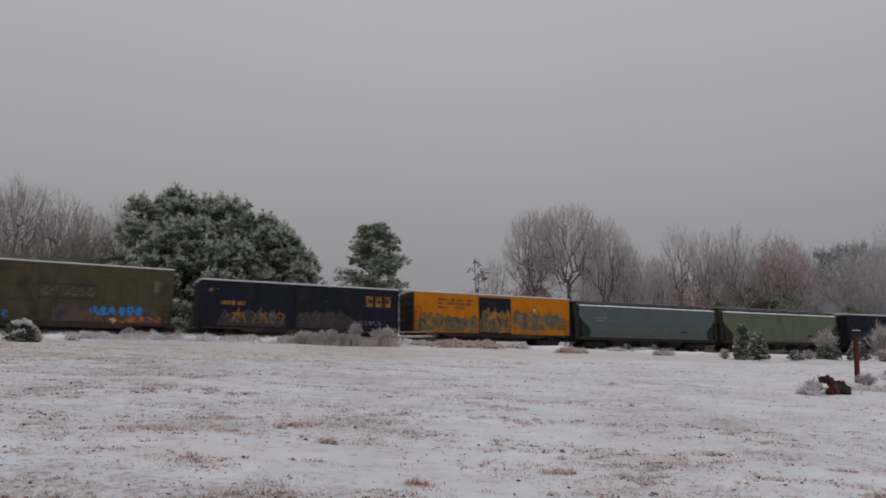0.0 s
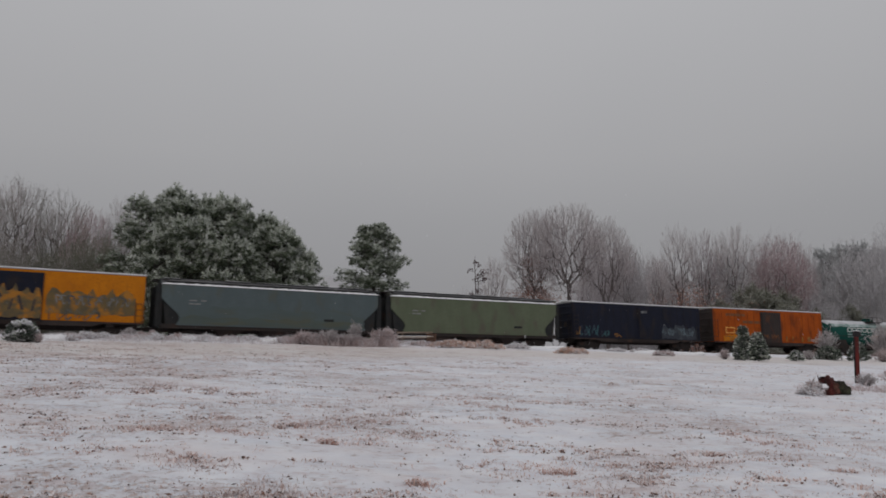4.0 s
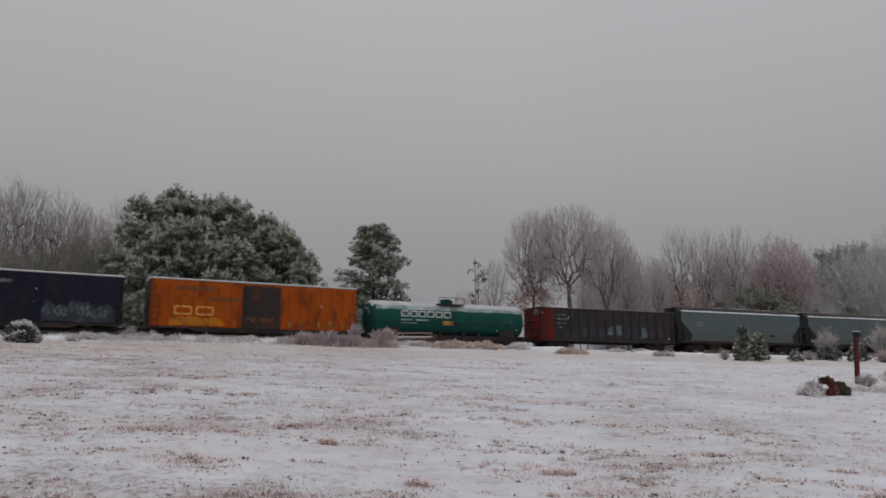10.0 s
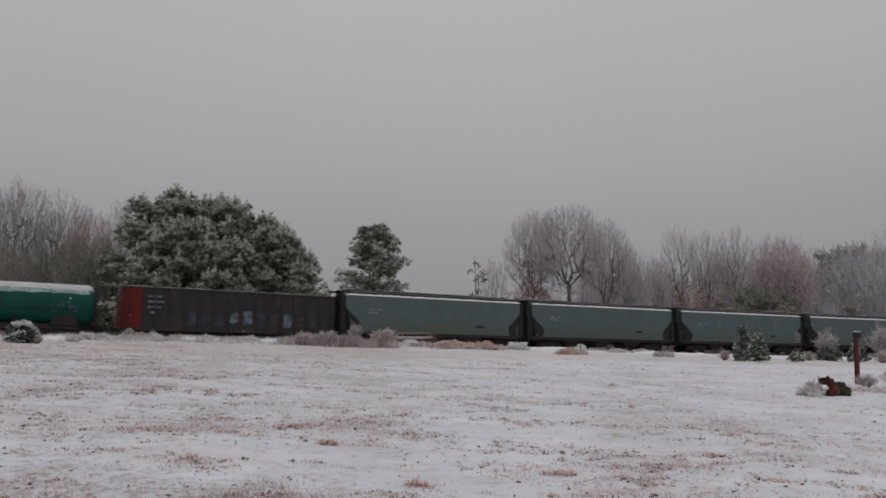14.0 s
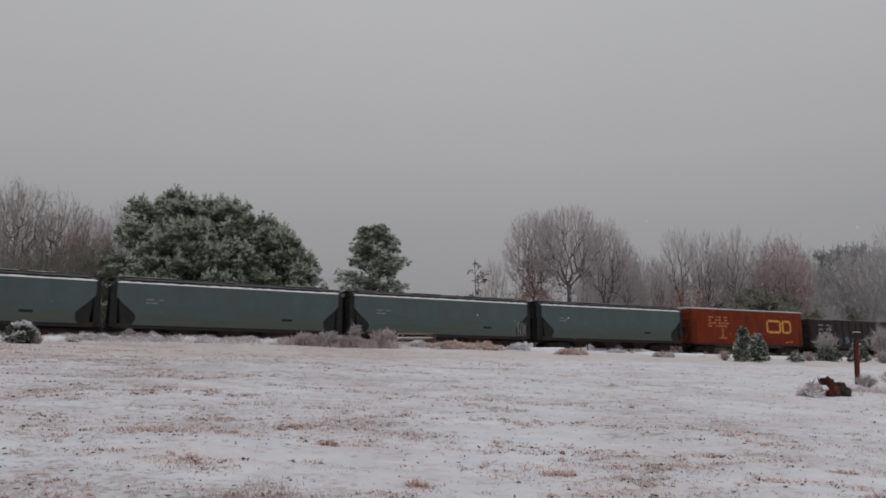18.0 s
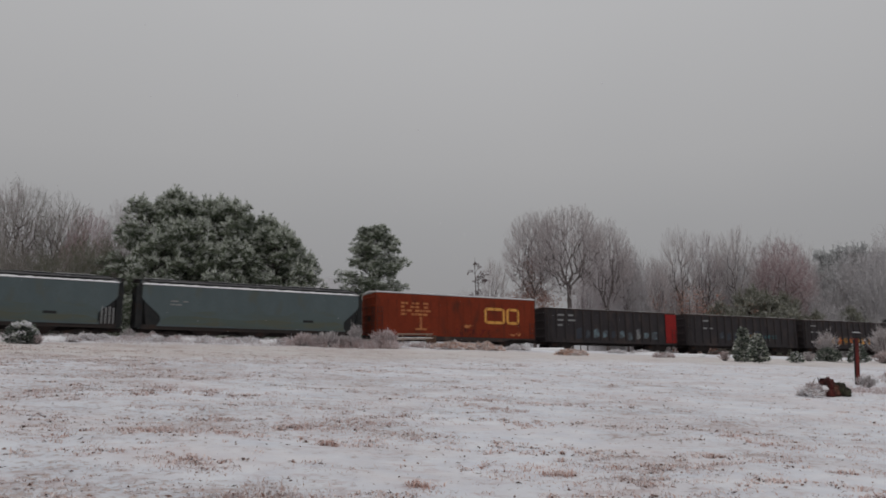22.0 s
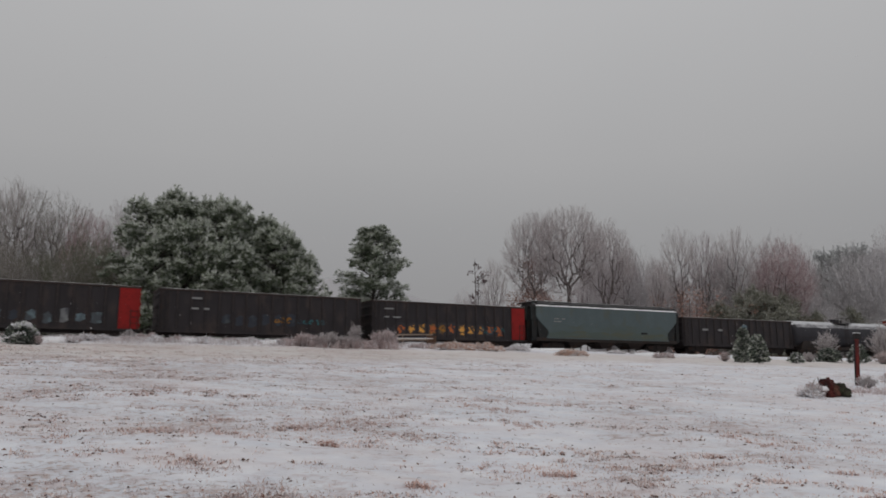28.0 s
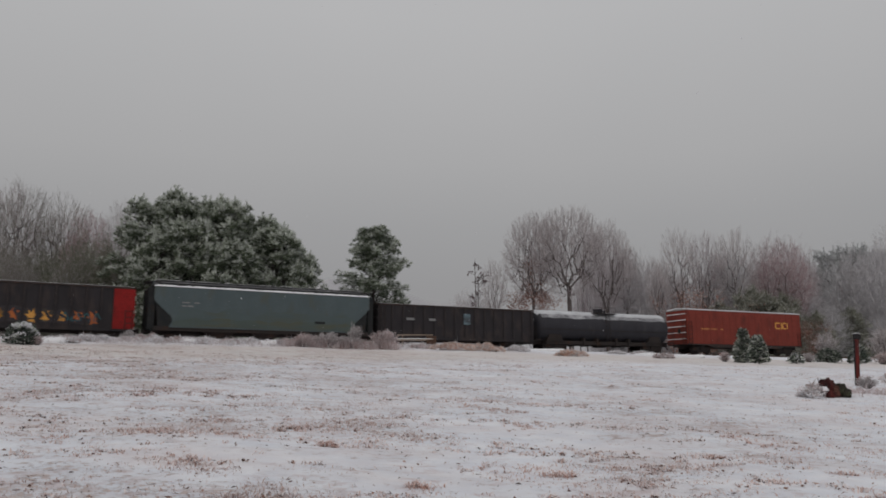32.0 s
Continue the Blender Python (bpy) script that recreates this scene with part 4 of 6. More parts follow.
        ring_mark(c, "painted_mark", M["white_paint"], x, x + 0.66, 2.42, 2.94, 0.17, -1.4)
    bars(c, M["green_frost"], -4.8, 2.25, [(1.05, -0.15, 1.15), (0.4, 0.5, 0.4)], 0.13, 0.1, -1.42)
    plate(c, "painted_mark", M["gold_mark"], -0.95, 0.0, 1.85, 2.15, -1.425)
    spray(c, M["teal_spray"], 4.6, 6.2, 1.7, 2.6, 23, -1.42, n=4)
    # black gondola, dark red at its left end
    c, h = gondola(113.2, 128.7, 3.8, "black high-sided gondola with a dark red end", red_left=M["dark_red"])
    bars(c, M["pale_spray"], -6.0, 3.2, [(0.5, 0.3), (0.4, 0.6), (0.5, 0.3), (-0.1, 0.3)], 0.14, 0.24, -1.515)
    bays(c, (M["navy_haze"], M["dim_spray"], M["ice_spray"], M["navy_haze"]), h, 4, 14, 1.2, 2.4, 24)
    bm = bmesh.new()
    box(bm, -7.85, -7.3, -1.2, -0.5, 3.1, 3.6)
    part("tarp_scrap", bm, M["pale_spray"], c, "pale torn tarpaulin at the end")
    # four hoppers
    for i, (a, b) in enumerate(((129.6, 145.8), (147.1, 163.15), (164.5, 180.75), (182.3, 198.4))):
        c, h = hopper(a, b, M["grey_paint"], "blue-grey covered hopper with snow along its roof edge", 31 + i)
        if i == 2:
            for k in range(4):
                bm = bmesh.new()
                rod(bm, (h - 0.95 + 0.24 * k, -1.47, 1.18), (h - 0.95 + 0.24 * k, -1.47, 2.35 - 0.1 * (k % 2)), 0.045, 6)
                part("brake_rod", bm, M["galvanised"], c, "pale upright rod at the end frame")
    # rust-red boxcar with a large gold mark
    c, h = boxcar(199.9, 215.1, 4.46, M["rust_red_paint"], "rust-red boxcar with a large gold emblem and snowy roof", seed=9, sill=0.85, ribs=20, rib_proud=0.012)
    x0 = 2.45
    ring_mark(c, "emblem", M["gold_mark"], x0, x0 + 2.05, 2.16, 3.56, 0.24)
    ring_mark(c, "emblem", M["gold_mark"], x0 + 2.2, x0 + 3.5, 2.16, 3.56, 0.24)
    bars(c, M["faint_gold"], -5.4, 3.7, [(0.35, 0.2, -0.2, 0.3, 0.3, -0.2, 0.5), (0.3, -0.4, 0.4, 0.3, -0.3, 0.4), (0.45, 0.45, -0.15, 0.4, 0.4, 0.5), (0.5, -0.3, 0.5, 0.4, 0.4)], 0.17, 0.13)
    plate(c, "painted_mark", M["faint_gold"], -3.7, -3.5, 1.6, 2.5)
    plate(c, "painted_mark", M["faint_gold"], -4.1, -3.1, 1.45, 1.6)
    spray(c, M["dark_red"], -0.5, 3.2, 1.05, 1.75, 25, n=8)
    spray(c, M["faint_gold"], 0.4, 1.3, 1.75, 2.0, 92, n=2, label="scuffed tan paint")
    spray(c, M["faint_gold"], 4.9, 6.2, 1.2, 1.5, 93, n=2, label="scuffed tan paint")
    # three gondolas
    c, h = gondola(216.25, 231.45, 3.85, "black high-sided gondola with pale graffiti and a red end", red_right=M["bright_red"])
    bars(c, M["grey_mark"], -6.3, 3.3, [(0.7, -0.3, 0.6), (0.6, -0.4, 0.8), (0.5,)], 0.16, 0.3, -1.515)
    bays(c, (M["ice_spray"], M["ice_spray"], M["pale_spray"], M["navy_haze"]), h, 3, 13, 1.1, 2.2, 26)
    c, h = gondola(232.7, 247.9, 3.85, "black high-sided gondola with faint worn marks")
    bars(c, M["grey_mark"], -5.4, 3.3, [(0.7,), (0.5, -0.2, 0.4)], 0.14, 0.6, -1.515)
    bays(c, (M["ice_spray"], M["navy_haze"], M["navy_haze"]), h, 4, 10, 1.3, 2.4, 27)
    spray(c, M["amber_mark"], 0.6, 2.0, 1.6, 2.1, 28, -1.515, n=3)
    spray(c, M["teal_spray"], 2.4, 4.6, 1.6, 2.0, 29, -1.515, n=5)
    c, h = gondola(248.9, 263.3, 3.8, "black high-sided gondola with yellow graffiti and a red end", red_right=M["bright_red"])
    bars(c, M["grey_mark"], -6.2, 3.2, [(0.8,), (0.4, -0.2, 0.7)], 0.12, 0.55, -1.515)
    wash(c, M["dim_spray"], -5.6, 4.6, 1.1, 2.15, 68, -1.42)
    bays(c, (M["dim_spray"], M["drab_spray"], M["dim_spray"]), h, 2, 13, 1.1, 2.1, 31, -1.4215, "tan sprayed panel between the posts")
    blocks(c, (M["amber_mark"], M["amber_mark"], M["gold_mark"], M["orange_spray"]), -h + 0.25 + 2 * (2 * h - 0.5) / 15, -h + 0.25 + 13 * (2 * h - 0.5) / 15, 1.05, 2.15, 11, 30, -1.424, 0.95)
    spray(c, M["teal_spray"], 2.6, 5.2, 1.2, 1.9, 72, -1.526, n=4)
    # hopper, gondola, black tank, last boxcar
    hopper(264.55, 280.8, M["grey_paint"], "blue-grey covered hopper with snow along its roof edge", 41)
    c, h = gondola(281.6, 296.5, 3.6, "plain black high-sided gondola with one pale sign")
    plate(c, "sign_board", M["ice_spray"], 0.3, 0.95, 2.1, 3.0, -1.52)
    bars(c, M["grey_mark"], -5.0, 2.5, [(0.7, -1.2, 0.6)], 0.2, 0.2, -1.515)
    c, h = tank_car(297.0, 312.3, M["tank_black"], "black tank wagon with snow along its crown", 3.8, 2)
    c, h = boxcar(314.35, 329.9, 4.44, M["brick_red_paint"], "brick-red boxcar with a small gold emblem, last of the train", seed=11, sill=0.9, end_mat=M["brick_red_paint"])
    for i in range(5):
        bm = bmesh.new()
        z = 1.35 + i * 0.62
        box(bm, -h - 0.1, -h - 0.02, -1.34, 1.34, z + 0.12, z + 0.19)
        part("snow_ledge", bm, M["snow"], c, "snow caught on the end corrugations")
    ring_mark(c, "emblem", M["gold_mark"], 4.1, 5.1, 2.75, 3.45, 0.16)
    ring_mark(c, "emblem", M["gold_mark"], 5.15, 5.9, 2.75, 3.45, 0.16)
    bars(c, M["faint_gold"], -6.0, 2.6, [(0.5, 0.4, 0.5, 0.5, -0.3, 0.4)], 0.16)


def run(t):
    """Metres by which the train has rolled on since the start; it slows slightly."""
    u = t / 16.0
    return -146.844 * u + 4.7411 * u ** 2 + 0.4068 * u ** 3 - 0.15143 * u ** 4


def motions():
    for ob, s in CARS:
        rows = []
        for i in range(17):
            t = 2.0 * i
            x, y, a = on_track(s + run(t), 1.5)
            rows.append((t, pose(x, y, RAIL_Z, 0, 0, math.degrees(a))))
        walk(ob, rows)
    walk(FALL, [(4.0 * i, pose(0.25 * math.sin(i * 0.9) - 0.5 * i, 0.1 * i, -4.4 * i)) for i in range(9)])
    # wheels roll with the wagons
    steps = [i / 15.0 for i in range(481)]
    for w in WHEELS:
        at = w.location.copy()
        walk(w, [(t, pose(at.x, at.y, at.z, 0, math.degrees(run(t) / 0.42) % 360.0, 0)) for t in steps])


# ---- plants ----
def leafy(name, a, b, rough=0.8, third=None, share=0.7):
    """Foliage, twigs or straw whose pieces differ one by one."""
    m = bpy.data.materials.new(name)
    m.use_nodes = True
    nt = m.node_tree
    bs = nt.nodes["Principled BSDF"]
    g = nt.nodes.new("ShaderNodeNewGeometry")
    r = nt.nodes.new("ShaderNodeValToRGB")
    r.color_ramp.elements[0].color, r.color_ramp.elements[1].color = (*a, 1), (*b, 1)
    if third:
        r.color_ramp.elements[1].position = share
        e = r.color_ramp.elements.new(min(share + 0.06, 1.0))
        e.color = (*third, 1)
    nt.links.new(g.outputs["Random Per Island"], r.inputs[0])
    tc = nt.nodes.new("ShaderNodeTexCoord")
    n = nt.nodes.new("ShaderNodeTexNoise")
    n.inputs["Scale"].default_value, n.inputs["Detail"].default_value = 0.8, 3.0
    nt.links.new(tc.outputs["Object"], n.inputs["Vector"])
    mr = nt.nodes.new("ShaderNodeMapRange")
    mr.inputs["To Min"].default_value, mr.inputs["To Max"].default_value = 0.7, 1.3
    nt.links.new(n.outputs["Fac"], mr.inputs["Value"])
    hs = nt.nodes.new("ShaderNodeHueSaturation")
    nt.links.new(mr.outputs[0], hs.inputs["Value"])
    nt.links.new(r.outputs[0], hs.inputs["Color"])
    nt.links.new(hs.outputs[0], bs.inputs["Base Color"])
    bs.inputs["Roughness"].default_value, bs.inputs["Specular IOR Level"].default_value = rough, 0.15
    return m


M["bark"] = surf("bark", (0.15, 0.125, 0.12), (0.1, 0.085, 0.08), 1.2, 0.9, 0, 0.5, (0.3, 0.28, 0.28), 0.8, 0.62, (1, 1, 0.3))
M["dark_bark"] = surf("dark_bark", (0.15, 0.127, 0.12), (0.105, 0.088, 0.083), 1.2, 0.9, 0, 0.5, (0.2, 0.18, 0.18), 0.8, 0.64, (1, 1, 0.3))
# Bark of the far wood, with the haze of distance in its colour.
M["hazed_bark"] = surf("hazed_bark", (0.44, 0.415, 0.42), (0.38, 0.355, 0.36), 1.2, 0.9, 0, 0.3, (0.42, 0.41, 0.42), 0.8, 0.58, (1, 1, 0.3))
M["pine_bark"] = surf("pine_bark", (0.07, 0.055, 0.05), (0.045, 0.038, 0.035), 1.2, 0.9, 0, 0.5, (0.2, 0.2, 0.2), 0.8, 0.6, (1, 1, 0.3))
# Frost and a share of the snowfall's haze are both in these two tones.
M["frost_haze_twigs"] = leafy("frost_haze_twigs", (0.34, 0.3, 0.3), (0.55, 0.5, 0.5), third=(0.7, 0.67, 0.68), share=0.82)
M["mauve_twigs"] = leafy("mauve_twigs", (0.28, 0.225, 0.235), (0.46, 0.39, 0.4), third=(0.7, 0.66, 0.68), share=0.85)
# Far twigs: snowfall haze is put into the colour on top of frost.
M["hazed_twigs"] = leafy("hazed_twigs", (0.46, 0.445, 0.455), (0.61, 0.595, 0.605), third=(0.8, 0.785, 0.8), share=0.78)
M["rusty_leaves"] = leafy("rusty_leaves", (0.24, 0.125, 0.095), (0.36, 0.21, 0.17), third=(0.45, 0.37, 0.35), share=0.8)
M["rosy_twigs"] = leafy("rosy_twigs", (0.33, 0.225, 0.23), (0.47, 0.36, 0.37), third=(0.72, 0.67, 0.68), share=0.85)
M["grove_twigs"] = leafy("grove_twigs", (0.19, 0.175, 0.155), (0.36, 0.335, 0.305), third=(0.66, 0.63, 0.64), share=0.82)
M["olive_twigs"] = leafy("olive_twigs", (0.13, 0.135, 0.095), (0.26, 0.26, 0.2), third=(0.45, 0.44, 0.4), share=0.85)
# Mauve twigs of the far wood, lightened to carry the same haze.
M["hazed_mauve"] = leafy("hazed_mauve", (0.43, 0.39, 0.40), (0.59, 0.545, 0.56), third=(0.78, 0.755, 0.77), share=0.8)
M["dark_leaves"] = leafy("dark_leaves", (0.07, 0.045, 0.05), (0.13, 0.08, 0.08))
M["needles"] = leafy("needles", (0.07, 0.094, 0.062), (0.19, 0.22, 0.15), third=(0.27, 0.295, 0.23), share=0.84)
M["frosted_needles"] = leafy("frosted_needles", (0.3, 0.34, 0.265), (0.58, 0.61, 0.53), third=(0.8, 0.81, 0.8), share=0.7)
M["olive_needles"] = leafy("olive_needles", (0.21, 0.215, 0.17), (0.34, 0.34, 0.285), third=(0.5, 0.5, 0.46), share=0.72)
# Needles of the far pines, greyed because the haze is in their colour.
M["hazed_needles"] = leafy("hazed_needles", (0.46, 0.475, 0.475), (0.6, 0.615, 0.615), third=(0.68, 0.69, 0.7), share=0.75)
M["spruce_needles"] = leafy("spruce_needles", (0.045, 0.062, 0.05), (0.15, 0.185, 0.15), third=(0.4, 0.39, 0.39), share=0.78)
M["straw"] = leafy("straw", (0.52, 0.37, 0.335), (0.76, 0.62, 0.585), third=(0.75, 0.7, 0.71), share=0.7)
M["ochre_grass"] = leafy("ochre_grass", (0.54, 0.34, 0.26), (0.76, 0.55, 0.45), third=(0.88, 0.8, 0.77), share=0.56)
M["mat_straw"] = leafy("mat_straw", (0.56, 0.4, 0.36), (0.8, 0.66, 0.62), third=(0.86, 0.8, 0.8), share=0.5)
M["rose_grass"] = leafy("rose_grass", (0.42, 0.23, 0.18), (0.73, 0.53, 0.47), third=(0.84, 0.77, 0.76), share=0.56)
M["frost_grass"] = leafy("frost_grass", (0.48, 0.41, 0.395), (0.76, 0.71, 0.71), third=(0.88, 0.875, 0.9), share=0.45)
M["dim_frost"] = leafy("dim_frost", (0.35, 0.31, 0.305), (0.56, 0.52, 0.52), third=(0.74, 0.72, 0.74), share=0.7)
M["pink_brush"] = leafy("pink_brush", (0.43, 0.32, 0.305), (0.68, 0.57, 0.56), third=(0.8, 0.77, 0.79), share=0.62)
M["litter"] = leafy("litter", (0.07, 0.045, 0.035), (0.26, 0.15, 0.11), third=(0.45, 0.3, 0.25), share=0.7)


def mesh_of(name, verts, faces, materials, slots=None):
    me = bpy.data.meshes.new(name)
    me.from_pydata(verts, [], faces)
    for m in materials:
        me.materials.append(m)
    if slots is not None:
        me.polygons.foreach_set("material_index", slots)
    return me


def tubes(name, segs, material, sides=3):
    verts, faces = [], []
    ring = [(math.cos(2 * math.pi * i / sides), math.sin(2 * math.pi * i / sides)) for i in range(sides)]
    for p, q, r0, r1 in segs:
        d = q - p
        if d.length < 1e-5:
            continue
        d.normalize()
        u = d.orthogonal().normalized()
        v = d.cross(u)
        b = len(verts)
        for c, s in ring:
            verts.append(p + (u * c + v * s) * r0)
        for c, s in ring:
            verts.append(q + (u * c + v * s) * r1)
        for i in range(sides):
            j = (i + 1) % sides
            faces.append((b + i, b + j, b + sides + j, b + sides + i))
    return mesh_of(name, verts, faces, [material])


def bend(d, amount, rng):
    return (d + Vector((rng.uniform(-1, 1), rng.uniform(-1, 1), rng.uniform(-1, 1))) * amount).normalized()


def limb(segs, p, d, length, r0, r1, rng, pieces=3, wobble=0.12, lift=0.06):
    """A crooked tapering limb; returns its points."""
    pts = [p]
    for i in range(pieces):
        d = bend(d, wobble, rng)
        d = (d + Vector((0, 0, lift))).normalized()
        q = p + d * (length / pieces)
        segs.append((p, q, r0 + (r1 - r0) * i / pieces, r0 + (r1 - r0) * (i + 1) / pieces))
        p = q
        pts.append(p)
    return pts, d


def bare_tree_meshes(seed, height=20.0, half=6.5, tips=900, twig=0.011, fork=0.25, material="frost_haze_twigs", centre=0.64, tall=0.36, bark="bark", lean=0.0, lobes=0.1, wild=0.5, sprays=3, bow=1.15, crook=0.0065):
    """A leafless tree of vase shape. Tips lie in the outer part of a rounded crown; the wood that feeds them parts again and
    again, rising steeply from the fork and bowing outwards, and every tip ends in a spray of fine twigs."""
    rng = random.Random(seed)
    goals = []
    while len(goals) < tips:
        p = Vector((rng.uniform(-1, 1), rng.uniform(-1, 1), rng.uniform(-1, 1)))
        n = p.length
        if n > 1 or rng.random() > 0.06 + 0.94 * n ** 5 or (p.z < -0.35 and rng.random() < 0.55):
            continue
        p *= 0.95 + lobes * noise.noise(p.normalized() * 2.4 + Vector((seed, 0, 0)))
        low = 1.0 if p.z > -0.1 else 1.0 + 0.35 * (p.z + 0.1)
        goals.append((p.x * half * low, p.y * half * low, height * (centre + p.z * tall)))
    goals = np.array(goals)
    trunk, crown = [], []
    size = lambda n: twig * max(n, 1.0) ** 0.43
    base = height * fork
    limb(trunk, Vector((0, 0, -0.3)), Vector((lean, 0, 1)), base + 0.3, size(tips) * 1.3, size(tips) * 1.05, rng, 4, 0.02, 0.2)
    start = trunk[-1][1]

    def along(g, f):
        """The point a share f of the way from the fork to a goal."""
        k = f ** bow
        return Vector((start.x + (g[0] - start.x) * k, start.y + (g[1] - start.y) * k, base + (g[2] - base) * f ** 0.92))

    stack = [(start, np.arange(tips), 0.0)]
    while stack:
        p, ids, f = stack.pop()
        n = len(ids)
        if n == 1:
            q = Vector(goals[ids[0]])
            d = (q - p).normalized()
            crown.append((p, q, twig * 0.9, twig * 0.6))
            for k in range(sprays):
                m = p.lerp(q, rng.uniform(0.1, 0.95))
                e = bend((d + Vector((0, 0, 0.25))).normalized(), wild, rng)
                o = m + e * rng.uniform(0.3, 0.8)
                crown.append((m, o, twig * 0.62, twig * 0.4))
                m = m.lerp(o, rng.uniform(0.3, 0.8))
                crown.append((m, m + bend(e, 0.4, rng) * rng.uniform(0.25, 0.6), twig * 0.5, twig * 0.35))
            continue
        off = (goals[ids] - goals[ids].mean(axis=0)) * (1.0, 1.0, 0.55)
        axis = np.linalg.svd(off, full_matrices=False)[2][0] if n > 2 else off[0]
        axis = axis + np.array([rng.gauss(0, 0.3) for k in range(3)])
        side = off @ axis
        cut = np.quantile(side, rng.uniform(0.25, 0.75))
        a, b = ids[side <= cut], ids[side > cut]
        if len(a) == 0 or len(b) == 0:
            a, b = ids[:n // 2], ids[n // 2:]
        for part_ids in (a, b):
            m = len(part_ids)
            share = max(f + 0.025, 0.93 * (1.0 - (m / tips) ** 0.36) * rng.uniform(0.92, 1.08))
            q = along(goals[part_ids].mean(axis=0), share) + Vector((rng.gauss(0, 1), rng.gauss(0, 1), rng.gauss(0, 0.6))) * crook * height * share
            (trunk if m > 6 else crown).append((p, q, size(m) * 1.1, size(m)))
            if m < 40:
                d = (q - p).normalized()
                w = p.lerp(q, rng.random())
                crown.append((w, w + bend((d + Vector((0, 0, 0.2))).normalized(), wild + 0.2, rng) * rng.uniform(0.4, 1.1), twig * 0.6, twig * 0.35))
            stack.append((q, part_ids, share))
    return tubes("trunk", trunk, M[bark], 5), tubes("crown", crown, M[material], 3)


def tufts(points, rng, size, blades, up=0.35, frost=0.3, width=0.11):
    """Sprays of needle blades at the points; returns verts, faces and material slots."""
    verts, faces, slots = [], [], []
    for p, out in points:
        white = rng.random() < frost
        for i in range(blades):
            d = Vector((rng.gauss(0, 1), rng.gauss(0, 1), rng.gauss(0, 0.6) + up)) + out * 0.9
            d.normalize()
            ln = size * rng.uniform(0.6, 1.2)
            u = d.orthogonal().normalized()
            u = (u * math.cos(i) + d.cross(u) * math.sin(i)) * ln * width
            b = len(verts)
            verts += [p - u, p + u, p + d * ln + u * 0.35, p + d * ln - u * 0.35]
            faces.append((b, b + 1, b + 2, b + 3))
            slots.append(1 if white and d.z > -0.25 else 0)
    return verts, faces, slots


def pine_meshes(seed, height=16.0, half=4.2, whorls=17, low=0.06, blunt=0.5, tuft_size=0.36, per=28, boughs=7, needle_tone="", shoots=True):
    """A white pine: straight stem, level boughs, each carrying flat pads of needles, frosted above and dark below, and open shade between."""
    rng = random.Random(seed)
    wood, top, under = [], [], []
    limb(wood, Vector((0, 0, -0.3)), Vector((0, 0, 1)), height * 0.98, height * 0.014, 0.03, rng, 8, 0.025, 0.1)
    for k in range(whorls):
        f = low + (0.985 - low) * (k + rng.uniform(0.0, 0.5)) / whorls
        prof = math.sin(math.pi * min(1.0, 0.2 + 0.8 * f)) ** blunt if f > 0.4 else 0.86 + 0.35 * f
        for b in range(boughs):
            az = rng.uniform(0, 2 * math.pi)
            ln = max(0.5, half * prof * rng.uniform(0.55, 1.12))
            tilt = rng.uniform(-0.1, 0.55) + 1.6 * max(0, f - 0.66)
            d = Vector((math.cos(az), math.sin(az), tilt)).normalized()
            z = height * f + rng.uniform(-0.3, 0.3)
            lp, ld = limb(wood, Vector((0, 0, z)), d, ln, 0.045 + 0.01 * ln, 0.015, rng, 4, 0.07, 0.03)
            across = d.cross(Vector((0, 0, 1)))
            if shoots and f > 0.5:
                for q in range(3):
                    top.append((lp[-1] + Vector((rng.uniform(-0.1, 0.1), rng.uniform(-0.1, 0.1), 0.2 + 0.26 * q)), Vector((0, 0, 1.6))))
            pads = 2
            for j in range(pads):
                g = 0.98 if j == 0 else rng.uniform(0.35, 0.9)
                i = min(3, int(g * 4))
                c = lp[i].lerp(lp[i + 1], g * 4 - i) + across * rng.uniform(-1, 1) * 0.3 * ln * (1.05 - g) + Vector((0, 0, rng.uniform(-0.1, 0.15)))
                wide = rng.uniform(0.55, 1.15) * min(1.0, 0.35 + 0.25 * ln) * (1.15 - 0.5 * f)
                thick = rng.uniform(0.26, 0.46)
                slope = Vector((rng.gauss(0, 0.3), rng.gauss(0, 0.3), 0)) - d * 0.1
                for t in range(max(3, per // pads)):
                    a, r = rng.uniform(0, 6.283), rng.random() ** 0.5
                    up = rng.uniform(-1, 1) * thick * math.sqrt(1.05 - r * r)
                    o = Vector((math.cos(a), math.sin(a), 0))
                    (top if up > 0.0 else under).append((c + o * r * wide + Vector((0, 0, up + r * wide * slope.dot(o))), o * r * 0.8 + d * 0.35))
    top += [(Vector((rng.uniform(-0.15, 0.15), rng.uniform(-0.15, 0.15), height * rng.uniform(0.93, 1.0))), Vector((0, 0, 1))) for i in range(10)]
    v, f, s = tufts(top, rng, tuft_size, 12, 0.55, 0.88, 0.085)
    v2, f2, s2 = tufts(under, rng, tuft_size, 12, -0.1, 0.13, 0.085)
    n = len(v)
    return tubes("trunk", wood, M["pine_bark"], 4), mesh_of("crown", v + v2, f + [tuple(i + n for i in q) for q in f2], [M[needle_tone or "needles"], M[needle_tone or "frosted_needles"]], s + s2)


def plant_tree(meshes, name, label, category, x, y, scale=1.0, turn=0.0, wide=1.0, group="", crown_name="crown"):
    m = pose(x, y, float(ground_z(x, y)) - 0.05, 0, 0, turn) @ Matrix.Diagonal((scale * wide, scale * wide, scale, 1))
    root = thing(name, label, category, m, group)
    link_part("trunk", meshes[0], root)
    link_part(crown_name, meshes[1], root)
    return root


